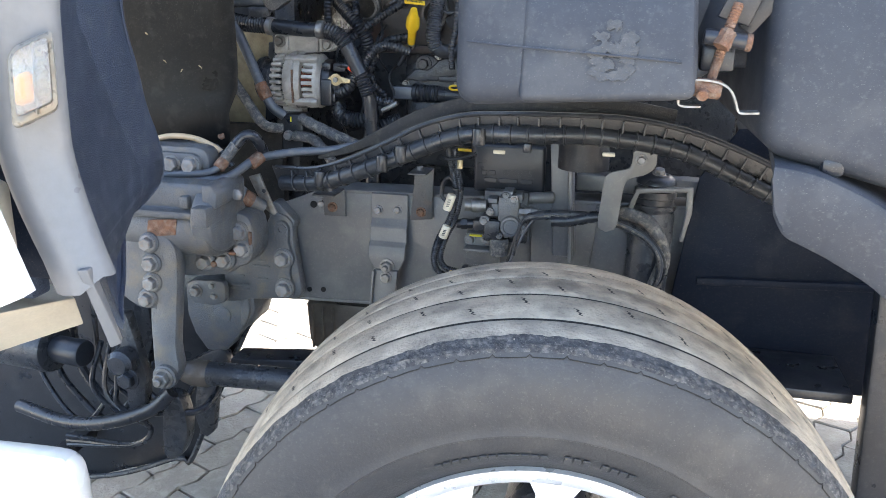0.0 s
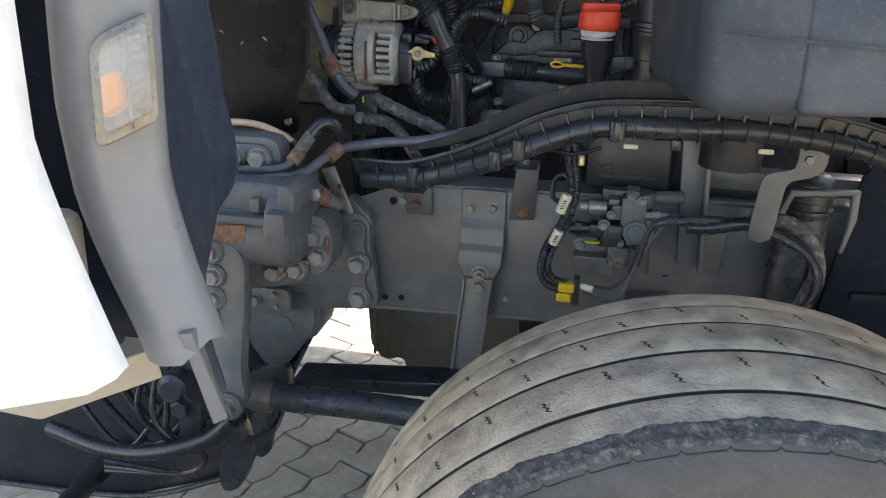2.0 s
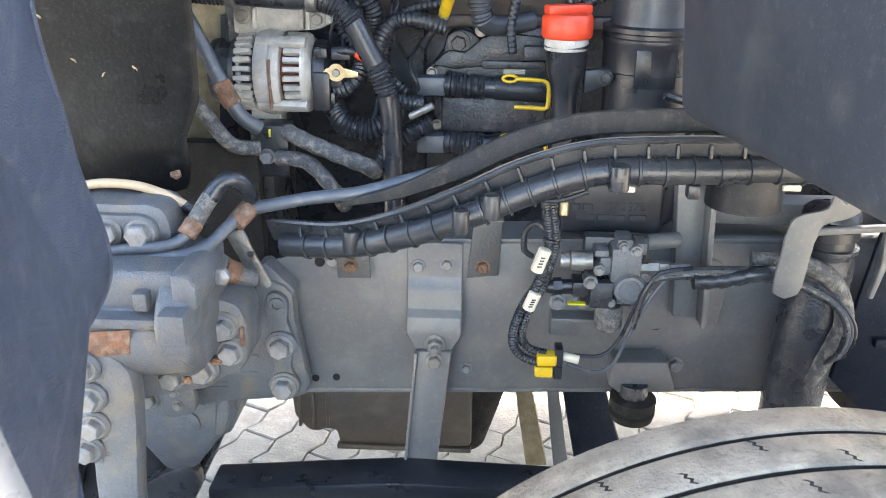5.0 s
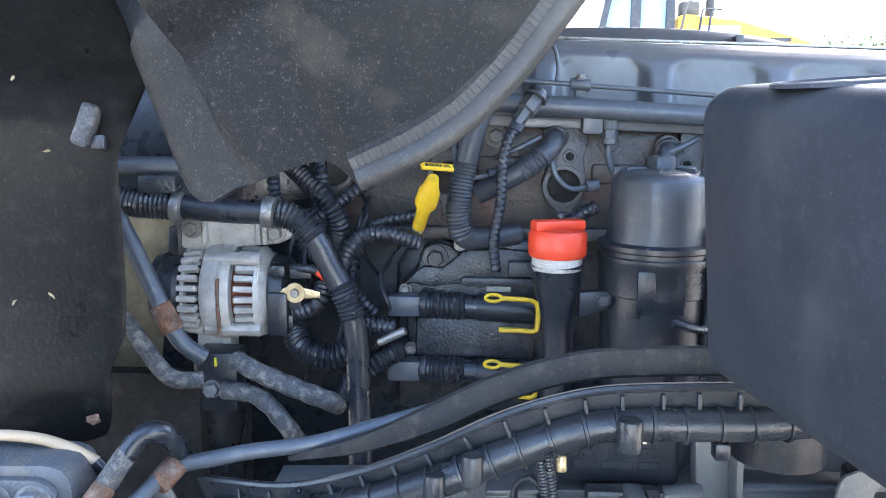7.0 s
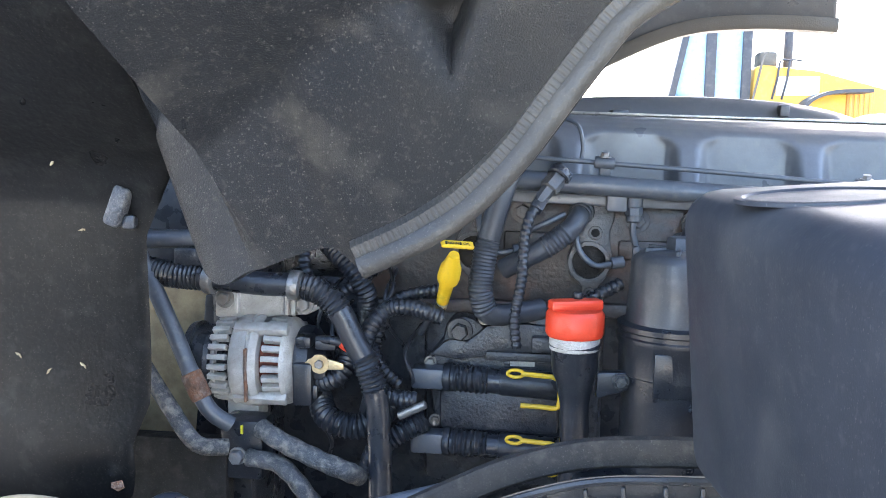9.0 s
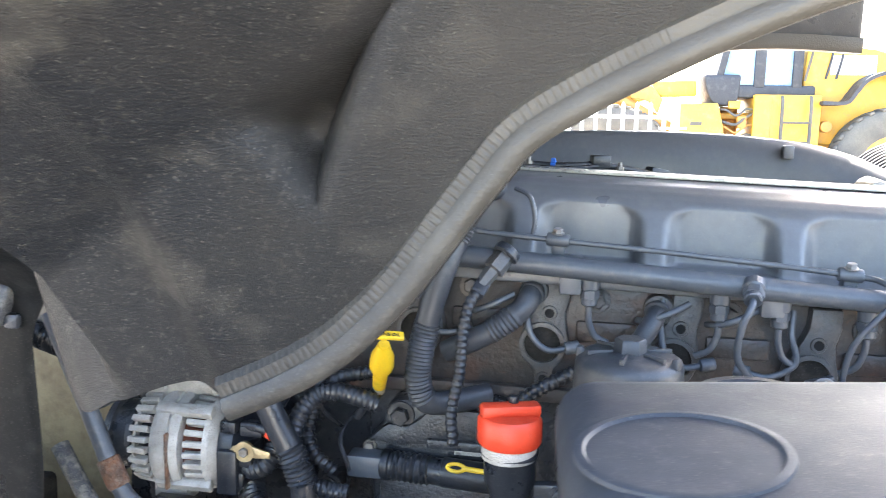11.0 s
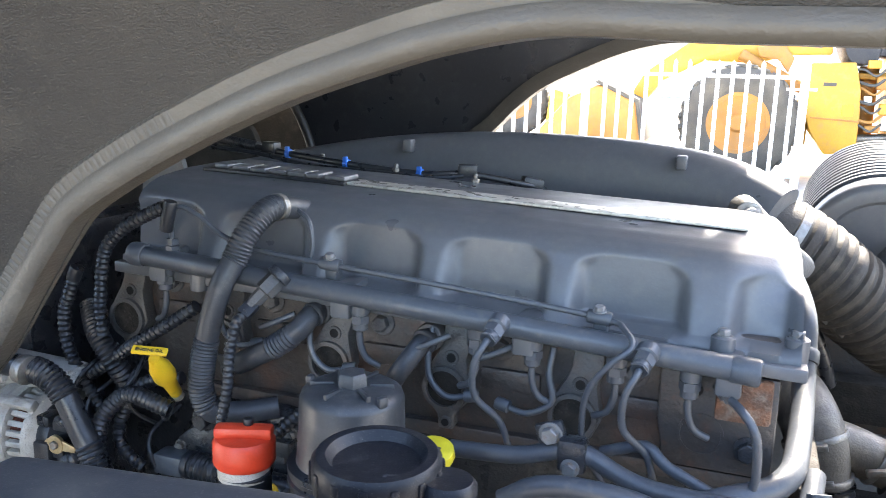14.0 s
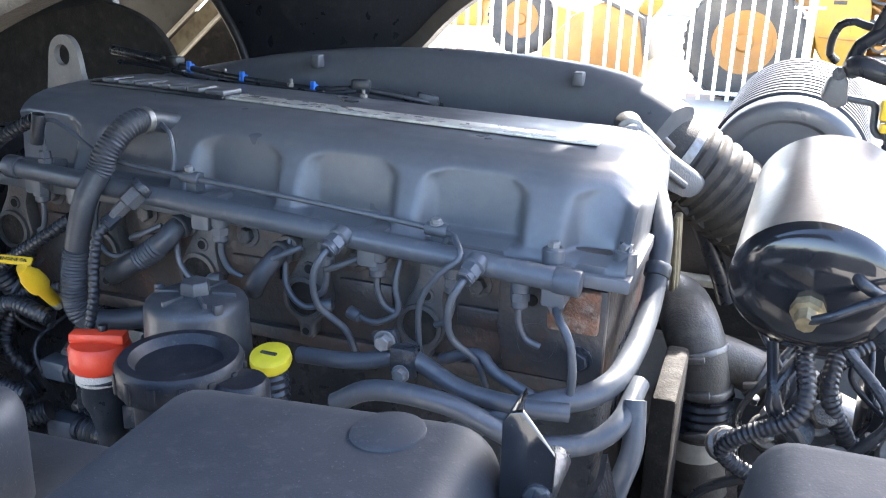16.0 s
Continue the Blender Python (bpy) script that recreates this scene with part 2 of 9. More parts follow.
BRASS = material("tarnished brass lug", (0.56, 0.45, 0.27), 0.4, 0.8, (0.35, 0.27, 0.16), 0.5, 90, 0.2, 300)
TAN = material("tan hose sleeve", (0.36, 0.29, 0.17), 0.65, 0.0, (0.2, 0.15, 0.09), 0.5, 40, 0.5, 200)
PAVER = material("grey concrete paver", (0.43, 0.40, 0.35), 0.9, 0.0, (0.28, 0.262, 0.235), 0.55, 9, 1.0, 110, (0.54, 0.52, 0.48), 0.3, 30, per_piece=0.4, fleck=0.28)
JOINT = material("dark sandy joint", (0.075, 0.068, 0.058), 0.95, 0.0, (0.14, 0.12, 0.095), 0.5, 30, 0.8, 200, fleck=0.28)
YARD = material("pale yard paving", (0.46, 0.43, 0.375), 0.9, 0.0, (0.38, 0.355, 0.31), 0.5, 1.3, 0.5, 60, fleck=0.28)
LOADER = material("loader yellow paint", (0.62, 0.33, 0.035), 0.42, 0.0, (0.48, 0.24, 0.03), 0.35, 2.5, 0.1, 60, (0.36, 0.22, 0.09), 0.15, 9)
LOADER_RIM = material("orange wheel rim", (0.46, 0.21, 0.04), 0.5, 0.0, (0.32, 0.15, 0.04), 0.4, 5, 0.1, 60, (0.28, 0.17, 0.09), 0.2, 12)
LOADER_TYRE = material("loader tyre", (0.07, 0.068, 0.064), 0.8, 0.0, (0.13, 0.12, 0.10), 0.5, 3, 0.4, 40)
FENCE = material("white fence paint", (0.82, 0.82, 0.80), 0.5, 0.0, (0.7, 0.69, 0.66), 0.3, 3, 0.1, 60, fleck=0.04)
STEELBLUE = material("hazy blue painted steel", (0.25, 0.42, 0.60), 0.55)
LEAF = material("dusty foliage", (0.085, 0.115, 0.05), 0.7, 0.0, (0.06, 0.085, 0.035), 0.5, 2, 0.2, 20)
BARK = material("bark", (0.16, 0.12, 0.085), 0.9)


def glass_material(name, tint, rough=0.06):
    m = bpy.data.materials.new(name)
    m.use_nodes = True
    b = m.node_tree.nodes["Principled BSDF"]
    b.inputs["Base Color"].default_value = (*tint, 1)
    b.inputs["Transmission Weight"].default_value, b.inputs["Roughness"].default_value = 0.9, rough
    return m


LENS = glass_material("clear lamp lens", (0.93, 0.9, 0.85), 0.2)
WINDOW = glass_material("dark cab glass", (0.3, 0.36, 0.4))
AMBER = material("amber bulb", (0.85, 0.30, 0.03), 0.3, fleck=0.04)
REFLECTOR = material("lamp reflector", (0.20, 0.175, 0.145), 0.3, 0.6, (0.14, 0.118, 0.095), 0.4, 60, fleck=0.0)

# ---- building tools ----
def thing(name, at, label, category, group="", kind=""):
    e = new(name)
    e.empty_display_size = 0.05
    e.matrix_basis = Matrix.Translation(at)
    return tagged(e, label, category, group, kind)


def part(name, bm, mat, parent=None, label="", smooth=True, angle=40):
    """One mesh object, drawn in world metres, under a thing or a part."""
    me = bpy.data.meshes.new(name)
    bm.normal_update()
    bm.to_mesh(me)
    bm.free()
    me.materials.append(mat)
    if smooth:
        me.shade_smooth()
        me.set_sharp_from_angle(angle=radians(angle))
    return place(name, me, Matrix(), parent, label)


def place(name, me, m, parent=None, label=""):
    ob = new(name, me)
    if parent:
        ob.parent = parent
        ob.matrix_parent_inverse = world_of(parent).inverted()
    ob.matrix_basis = m
    return tagged(ob, label)


def world_of(ob):
    if ob.parent:
        return world_of(ob.parent) @ ob.matrix_parent_inverse @ ob.matrix_basis
    return ob.matrix_basis.copy()


def join(*bms):
    out = bms[0]
    for b in bms[1:]:
        me = bpy.data.meshes.new("tmp")
        b.to_mesh(me)
        b.free()
        out.from_mesh(me)
        bpy.data.meshes.remove(me)
    return out


def moved(bm, m):
    bmesh.ops.transform(bm, matrix=m, verts=bm.verts)
    return bm


def box(lo, hi, bevel=0.0, seg=2):
    bm = bmesh.new()
    lo, hi = Vector(lo), Vector(hi)
    bmesh.ops.create_cube(bm, size=1, matrix=Matrix.Translation((lo + hi) / 2) @ Matrix.Diagonal((*(hi - lo), 1)))
    if bevel:
        bmesh.ops.bevel(bm, geom=bm.edges[:], offset=min(bevel, 0.45 * min(hi - lo)), segments=seg, profile=0.5, affect="EDGES")
    return bm


def frame_to(a, b):
    d = (Vector(b) - Vector(a)).normalized()
    return Matrix.Translation(a) @ d.to_track_quat("Z", "Y").to_matrix().to_4x4()


def lathe(a, b, profile, seg=32, closed=True):
    """Revolves (distance along a-b, radius) about the line from a to b."""
    bm = bmesh.new()
    m = frame_to(a, b)
    rings = []
    for h, r in profile:
        rings.append([bm.verts.new(m @ Vector((r * math.cos(2 * math.pi * k / seg), r * math.sin(2 * math.pi * k / seg), h))) for k in range(seg)])
    for p, q in zip(rings, rings[1:]):
        for k in range(seg):
            bm.faces.new((p[k], p[(k + 1) % seg], q[(k + 1) % seg], q[k]))
    if closed:
        bm.faces.new(rings[0][::-1])
        bm.faces.new(rings[-1])
    return bm


def rod(a, b, r, seg=20, bevel=0.0):
    L = (Vector(b) - Vector(a)).length
    if bevel:
        c = min(bevel, r * 0.6, L * 0.3)
        return lathe(a, b, [(0, r - c), (c * 0.3, r - c * 0.3), (c, r), (L - c, r), (L - c * 0.3, r - c * 0.3), (L, r - c)], seg)
    return lathe(a, b, [(0, r), (L, r)], seg)


def smooth_line(pts, step=0.008):
    """Points along a Catmull-Rom curve through pts."""
    P = [Vector(p) for p in pts]
    P = [P[0] * 2 - P[1]] + P + [P[-1] * 2 - P[-2]]
    out = []
    for i in range(1, len(P) - 2):
        a, b, c, d = P[i - 1:i + 3]
        n = max(2, int((c - b).length / step))
        for k in range(n):
            t = k / n
            out.append(0.5 * ((2 * b) + (c - a) * t + (2 * a - 5 * b + 4 * c - d) * t * t + (3 * b - a - 3 * c + d) * t ** 3))
    return out + [P[-2]]


def sweep(line, section, cap=True):
    """Sweeps a closed section along a line; section(s, length) gives (side, up) pairs, up being nearest to z."""
    bm = bmesh.new()
    rings, s = [], 0.0
    total = sum((b - a).length for a, b in zip(line, line[1:]))
    up = Vector((0, 0, 1))
    prev = None
    for i, p in enumerate(line):
        d = (line[min(i + 1, len(line) - 1)] - line[max(i - 1, 0)]).normalized()
        if i:
            s += (p - line[i - 1]).length
        if prev is None:
            side = d.cross(up)
            if side.length < 0.2:
                side = d.cross(Vector((0, 1, 0)))
            side.normalize()
        else:
            side = (prev - d * prev.dot(d)).normalized()
        prev = side
        u = side.cross(d)
        rings.append([bm.verts.new(p + side * x + u * y) for x, y in section(s, total)])
    n = len(rings[0])
    for a, b in zip(rings, rings[1:]):
        for k in range(n):
            bm.faces.new((a[k], a[(k + 1) % n], b[(k + 1) % n], b[k]))
    if cap:
        bm.faces.new(rings[0])
        bm.faces.new(rings[-1][::-1])
    bmesh.ops.recalc_face_normals(bm, faces=bm.faces[:])
    return bm


def tube(pts, r, seg=12, step=0.01, ribs=None):
    """A bent tube. ribs: (pitch, depth, [(from, to), ...]) in metres along it, where it is corrugated."""
    def section(s, total):
        rr = r
        if ribs and any(a <= s <= b for a, b in ribs[2]):
            rr = r + ribs[1] * (0.5 + 0.5 * math.cos(2 * math.pi * s / ribs[0]))
        return [(rr * math.cos(2 * math.pi * k / seg), rr * math.sin(2 * math.pi * k / seg)) for k in range(seg)]
    return sweep(smooth_line(pts, ribs[0] / 5 if ribs else step), section)


def slab(poly, y0, y1, bevel=0.0, holes=()):
    """A plate with its outline in x and z, from depth y0 to y1 (each a number or a function of x, z)."""
    bm = bmesh.new()
    f0 = y0 if callable(y0) else (lambda x, z: y0)
    f1 = y1 if callable(y1) else (lambda x, z: y1)
    a = [bm.verts.new((x, f0(x, z), z)) for x, z in poly]
    b = [bm.verts.new((x, f1(x, z), z)) for x, z in poly]
    n = len(poly)
    bm.faces.new(a)
    bm.faces.new(b[::-1])
    for k in range(n):
        bm.faces.new((a[(k + 1) % n], a[k], b[k], b[(k + 1) % n]))
    bmesh.ops.recalc_face_normals(bm, faces=bm.faces[:])
    if bevel:
        bmesh.ops.bevel(bm, geom=[e for e in bm.edges if len(e.link_faces) == 2 and e.calc_face_angle(0) > 0.5], offset=bevel, segments=2, profile=0.5, affect="EDGES")
    return bm


def curve2(pts, n=8):
    """Rounds an open list of (x, z) into a smooth one."""
    return [(p.x, p.z) for p in smooth_line([(x, 0, z) for x, z in pts], 0.012 * 8 / n)]


BOLT_MESH = {}


def bolt(at, way, r, parent, mat=None, washer=1.35, label="", name="bolt", long=0.0):
    """A hexagon head on a washer; way points out of the surface. long: a stud standing out of the nut."""
    mat = mat or BOLT
    key = (round(r, 4), mat.name, washer, long)
    if key not in BOLT_MESH:
        h = r * 0.95
        bm = lathe((0, 0, 0), (0, 0, 1), [(0, r * washer), (r * 0.18, r * washer), (r * 0.22, r * washer * 0.96)], 18)
        bm = join(bm, lathe((0, 0, r * 0.2), (0, 0, 1), [(0, r), (h * 0.85, r), (h, r * 0.86)], 6))
        if long:
            bm = join(bm, lathe((0, 0, h), (0, 0, 1), [(0, r * 0.5), (long, r * 0.5), (long + r * 0.1, r * 0.4)], 10))
        me = bpy.data.meshes.new(name)
        bm.normal_update()
        bm.to_mesh(me)
        bm.free()
        me.materials.append(mat)
        BOLT_MESH[key] = me
    m = Matrix.Translation(at) @ Vector(way).to_track_quat("Z", "Y").to_matrix().to_4x4() @ pose(0, 0, 0, 0, 0, random.uniform(0, 60))
    return place(name, BOLT_MESH[key], m, parent, label)


OUT = (0, -1, 0)

def lettering(name, body, size, m, mat, parent, label, depth=0.0008):
    """Raised characters, baked to a mesh."""
    curve = bpy.data.curves.new(name, "FONT")
    curve.body, curve.size, curve.extrude, curve.align_x = body, size, depth, "CENTER"
    txt = new(name, curve)
    txt.matrix_basis = m
    bpy.context.view_layer.update()
    tm = bpy.data.meshes.new_from_object(txt.evaluated_get(bpy.context.evaluated_depsgraph_get()))
    tm.transform(txt.matrix_basis)
    bpy.data.objects.remove(txt)
    tm.materials.clear(), tm.materials.append(mat)
    return place("lettering", tm, Matrix(), parent, label)


# ---- ground ----
g = bmesh.new()
bmesh.ops.create_circle(g, cap_ends=True, segments=64, radius=400)
moved(g, Matrix.Translation((0, 0, -0.034)))
ground = tagged(part("ground", g, YARD, None, smooth=False), "pale sunlit paved yard reaching to the horizon", "ground", kind="structure")
bed = tagged(part("pavement", box((-3.2, 1.0, -0.05), (2.8, 6.4, -0.012)), JOINT, None, smooth=False), "interlocking grey concrete block paving with sandy joints", "pavement", kind="structure")

# ---- frame rail ----
def rail_y(x):
    return 2.0 + 0.065 * (x + 0.3)


rail = thing("frame_rail", (0.3, 2.03, 0.68), "grey painted steel frame rail of the truck chassis", "frame rail")
ry = lambda d: (lambda x, z: rail_y(x) + d)
part("web", slab([(-0.37, 0.682), (1.7, 0.69), (1.7, 0.945), (-0.28, 0.935), (-0.365, 0.90)], ry(0), ry(0.008), 0.002), RAIL, rail, angle=30)
part("flange", slab([(-0.37, 0.674), (1.7, 0.682), (1.7, 0.69), (-0.37, 0.682)], ry(0), ry(0.08), 0.002), RAIL, rail, angle=30)
part("flange", slab([(-0.28, 0.934), (1.7, 0.944), (1.7, 0.952), (-0.28, 0.942)], ry(0), ry(0.08), 0.002), RAIL, rail, angle=30)
for x, z, r in ((-0.299, 0.702, 0.006), (-0.266, 0.704, 0.006), (0.238, 0.80, 0.009), (-0.283, 0.905, 0.008)):
    part("hole", rod((x, rail_y(x) - 0.0015, z), (x, rail_y(x) + 0.004, z), r, 14), VOID, rail, "dark disc for the shade of a drilled hole")
for x, z, r in ((-0.058, 0.722, 0.007), (0.26, 0.833, 0.011), (0.205, 0.735, 0.010), (0.245, 0.748, 0.010), (0.275, 0.73, 0.010), (-0.262, 0.908, 0.0085), (0.30, 0.86, 0.008), (0.62, 0.80, 0.011), (0.7, 0.8, 0.011)):
    bolt((x, rail_y(x) - 0.001, z), OUT, r, rail)

# pressed bracket with the torque strut that hangs from it
brk = thing("strut_bracket", (-0.11, 1.99, 0.76), "pressed grey steel bracket bolted to the frame rail", "bracket")
prof = [(0.0, 0.94), (0.0, 0.885), (0.006, 0.872), (0.010, 0.865), (0.010, 0.835), (0.022, 0.826), (0.026, 0.80), (0.026, 0.762)]
bm = bmesh.new()
rows_ = []
for off, z in prof:
    half = 0.042 if z > 0.79 else 0.042 * max(0.55, (z - 0.74) / 0.05)
    rows_.append([bm.verts.new((-0.108 + sx * half, rail_y(-0.1) - 0.004 - off - dy, z)) for sx, dy in ((-1, 0), (1, 0), (1, 0.006), (-1, 0.006))])
for a, b in zip(rows_, rows_[1:]):
    for k in range(4):
        bm.faces.new((a[k], a[(k + 1) % 4], b[(k + 1) % 4], b[k]))
bm.faces.new(rows_[0]), bm.faces.new(rows_[-1][::-1])
bmesh.ops.recalc_face_normals(bm, faces=bm.faces[:])
bmesh.ops.bevel(bm, geom=bm.edges[:], offset=0.0015, segments=1, affect="EDGES")
part("plate", bm, RAIL, brk)
bolt((-0.133, rail_y(-0.13) - 0.010, 0.903), OUT, 0.008, brk)
bolt((-0.090, rail_y(-0.09) - 0.010, 0.906), OUT, 0.008, brk)
bolt((-0.106, rail_y(-0.1) - 0.036, 0.783), OUT, 0.0125, brk, STEEL, long=0.012, label="zinc nut on a stud")
strut = thing("torque_strut", (-0.15, 1.93, 0.50), "flat grey steel strut hanging below the frame rail", "strut")
part("bar", slab([(-0.136, 0.775), (-0.08, 0.775), (-0.098, 0.60), (-0.118, 0.44), (-0.178, 0.44), (-0.156, 0.56)], 1.968, 1.982, 0.003), RAIL, strut)

part("edge", slab([(-0.136, 0.775), (-0.131, 0.775), (-0.151, 0.56), (-0.173, 0.44), (-0.178, 0.44), (-0.156, 0.56)], 1.960, 1.970, 0.001), RAIL, strut, "folded edge")
bolt((-0.106, 1.967, 0.760), OUT, 0.010, strut, STEEL)
for name, pts, tilt, bz in (("loom_bracket", [(-0.254, 0.885), (-0.204, 0.885), (-0.207, 0.948), (-0.256, 0.948)], 0.0, 0.905), ("loom_bracket", [(-0.06, 0.885), (-0.012, 0.89), (-0.008, 1.005), (-0.048, 1.005)], 0.07, 0.905)):
    x0 = sum(p[0] for p in pts) / 4
    t = thing(name, (x0, 1.99, pts[0][1]), "small grey angle bracket carrying the cable duct", "bracket", "brackets of the cable duct")
    f = lambda d: (lambda x, z, d=d, tilt=tilt: rail_y(x) - 0.012 - tilt * max(0, (z - 0.93)) * 6 * 0.15 - d)
    part("plate", slab(pts, f(0.004), f(0.0), 0.0015), PLATE, t)
    zt = pts[2][1]
    part("flange", box((pts[3][0], f(0)(x0, zt) - 0.07, zt - 0.004), (pts[2][0], f(0)(x0, zt), zt), 0.0015), PLATE, t)
    bolt((x0 - 0.004, f(0.004)(x0, bz), bz), OUT, 0.0085, t, RUSTY, label="rusty bolt")
    bolt((x0, f(0.0)(x0, zt) - 0.03, zt), (0, 0, 1), 0.007, t)

# bars and the rubber stop below the rail
link = thing("axle_link", (0.12, 2.36, 0.30), "dark steel link bars under the chassis", "axle link")
part("strip", slab([(0.036, 0.489), (0.070, 0.490), (0.111, 0.299), (0.067, 0.297)], 2.34, 2.37, 0.003), TAN, link, "tan dusty strip")
part("bar", slab([(0.097, 0.518), (0.121, 0.518), (0.156, 0.307), (0.124, 0.306)], 2.30, 2.33, 0.003), RAIL, link, "grey flat bar")
part("beam", slab([(0.136, 0.472), (0.226, 0.476), (0.293, 0.255), (0.182, 0.250)], 2.36, 2.44, 0.006), NAVY, link, "wide dark beam")
stop_ = thing("bump_stop", (0.30, 2.0, 0.60), "black rubber bump stop under the frame rail", "bump stop")
part("bracket", slab([(0.169, 0.758), (0.251, 0.761), (0.268, 0.712), (0.242, 0.706), (0.181, 0.703), (0.164, 0.717)], 1.985, 2.03, 0.004), RAIL, stop_, "grey bracket of the stop")
part("stem", rod((0.205, 1.99, 0.721), (0.205, 1.99, 0.652), 0.022, 20, 0.002), DARK, stop_)
part("rubber", lathe((0.205, 1.99, 0.699), (0.205, 1.99, 0), [(0, 0.029), (0.004, 0.036), (0.020, 0.036), (0.024, 0.031), (0.028, 0.036), (0.040, 0.033), (0.044, 0.025)], 28), NEARBLACK, stop_, "grooved rubber stop")

# ---- cable duct along the chassis ----
duct = thing("cable_duct", (0.1, 1.82, 1.0), "long dusty black plastic cable duct with ribbed conduit", "cable duct")
LOW = [(-0.307, 1.893, 0.976), (-0.217, 1.863, 0.989), (-0.137, 1.833, 1.017), (-0.061, 1.818, 1.049), (0.013, 1.818, 1.082), (0.071, 1.818, 1.104), (0.121, 1.818, 1.113), (0.230, 1.818, 1.116), (0.338, 1.828, 1.118), (0.483, 1.838, 1.099), (0.585, 1.838, 1.057), (0.688, 1.838, 1.011), (0.808, 1.848, 0.961)]
part("conduit", tube(LOW, 0.0165, 16), DUCT, duct, "ribbed black conduit")
TOP = [(-0.322, 1.918, 1.003), (-0.224, 1.886, 1.013), (-0.143, 1.863, 1.041), (-0.066, 1.848, 1.078), (0.008, 1.843, 1.116), (0.083, 1.843, 1.139), (0.157, 1.843, 1.146), (0.268, 1.843, 1.149), (0.378, 1.848, 1.148), (0.476, 1.858, 1.133), (0.574, 1.858, 1.103), (0.688, 1.858, 1.053), (0.808, 1.868, 0.991)]
line = smooth_line(TOP, 0.012)
part("channel", sweep(line, lambda s, t: [(-0.028, -0.038), (0.014, -0.026), (0.026, 0.004), (0.026, 0.008), (0.010, -0.020), (-0.028, -0.032)]), DUCT, duct, "black plastic duct channel")
part("edging", tube([(x, y - 0.024, z + 0.006) for x, y, z in TOP], 0.0045, 8), DUCT, duct, "smooth raised edge of the duct")
part("cover_pad", sweep(smooth_line([(x - 0.005, y + 0.016, z + 0.020) for x, y, z in TOP[1:10]], 0.012), lambda s, t: [(a_ * min(1.0, 0.35 + 4.0 * s), b_ * min(1.0, 0.25 + 4.0 * s)) for a_, b_ in ((-0.009, -0.015), (0.007, -0.015), (0.010, -0.012), (0.011, 0.009), (0.008, 0.013), (-0.005, 0.014), (-0.010, 0.010))]), PADDING, duct, "matt black foam strip along the duct")
# raised ribs across the channel
rib_me = None
acc = 0.0
for p, q in zip(line[2:-2], line[3:-1]):
    acc += (q - p).length
    if acc > 0.034:
        acc = 0.0
        d = (q - p).normalized()
        side = d.cross(Vector((0, 0, 1))).normalized()
        m = Matrix.Translation(p + side * 0.022 + Vector((0, 0, -0.012))) @ Matrix((d, side, d.cross(side) * -1)).transposed().to_4x4()
        if rib_me is None:
            rib_me = part("rib", box((-0.0022, -0.006, -0.016), (0.0022, 0.006, 0.012), 0.001, 1), DUCT, duct).data
            bpy.data.objects.remove(duct.children[-1])
        place("rib", rib_me, m, duct)
low_line = smooth_line(LOW, 0.006)
ring_me = None
acc = 0.0
for p, q in zip(low_line[2:-2], low_line[3:-1]):
    acc += (q - p).length
    if acc > 0.030:
        acc = 0.0
        m = Matrix.Translation(p) @ (q - p).to_track_quat("Z", "Y").to_matrix().to_4x4()
        if ring_me is None:
            ring_me = part("ring_rib", lathe((0, 0, -0.0022), (0, 0, 1), [(0, 0.0165), (0.0008, 0.0192), (0.0036, 0.0192), (0.0044, 0.0165)], 16), DUCT, duct).data
            bpy.data.objects.remove(duct.children[-1])
        place("ring_rib", ring_me, m, duct)
for x, y, z, r in ((-0.207, 1.848, 1.009, 0.012), (-0.064, 1.80, 1.058, 0.0105), (-0.027, 1.802, 1.078, 0.0105), (0.122, 1.798, 1.119, 0.0125)):
    part("boss", rod((x, y, z - 0.024), (x, y, z + 0.008), r, 16, 0.003), DUCT, duct, "moulded screw boss")
part("clip", box((0.204, 1.80, 1.085), (0.219, 1.818, 1.103), 0.003), PLASTIC, duct, "small black cable clip")
for x, z in ((0.135, 1.085), (0.345, 1.092)):
    part("tag", box((x, 1.89, z - 0.022), (x + 0.024, 1.896, z - 0.014), 0.002), PALE, duct, "pale plastic tag")

# ---- steering gear at the front ----
gear = thing("steering_gear", (-0.45, 1.78, 0.80), "grey painted cast steering gear box with bolted flanges", "steering gear")
def barrel(x0, x1, yc, zc, r, n=20, flat=0.0):
    """A cast body along x: a rounded front over a flat back, closed at both ends."""
    pts = [(yc - r * math.cos(a), zc + r * 0.93 * math.sin(a)) for a in [math.pi * (-0.5 + k / n) for k in range(n + 1)]] + [(yc + 0.09, zc + r * 0.93), (yc + 0.09, zc - r * 0.93)]
    b = bmesh.new()
    va = [b.verts.new((x0, y, z)) for y, z in pts]
    vb = [b.verts.new((x1, y, z)) for y, z in pts]
    b.faces.new(va), b.faces.new(vb[::-1])
    for k in range(len(pts)):
        b.faces.new((va[(k + 1) % len(pts)], va[k], vb[k], vb[(k + 1) % len(pts)]))
    bmesh.ops.recalc_face_normals(b, faces=b.faces[:])
    bmesh.ops.bevel(b, geom=[e for e in b.edges if e.calc_face_angle(0) > 0.9], offset=0.008, segments=3, profile=0.5, affect="EDGES")
    return b


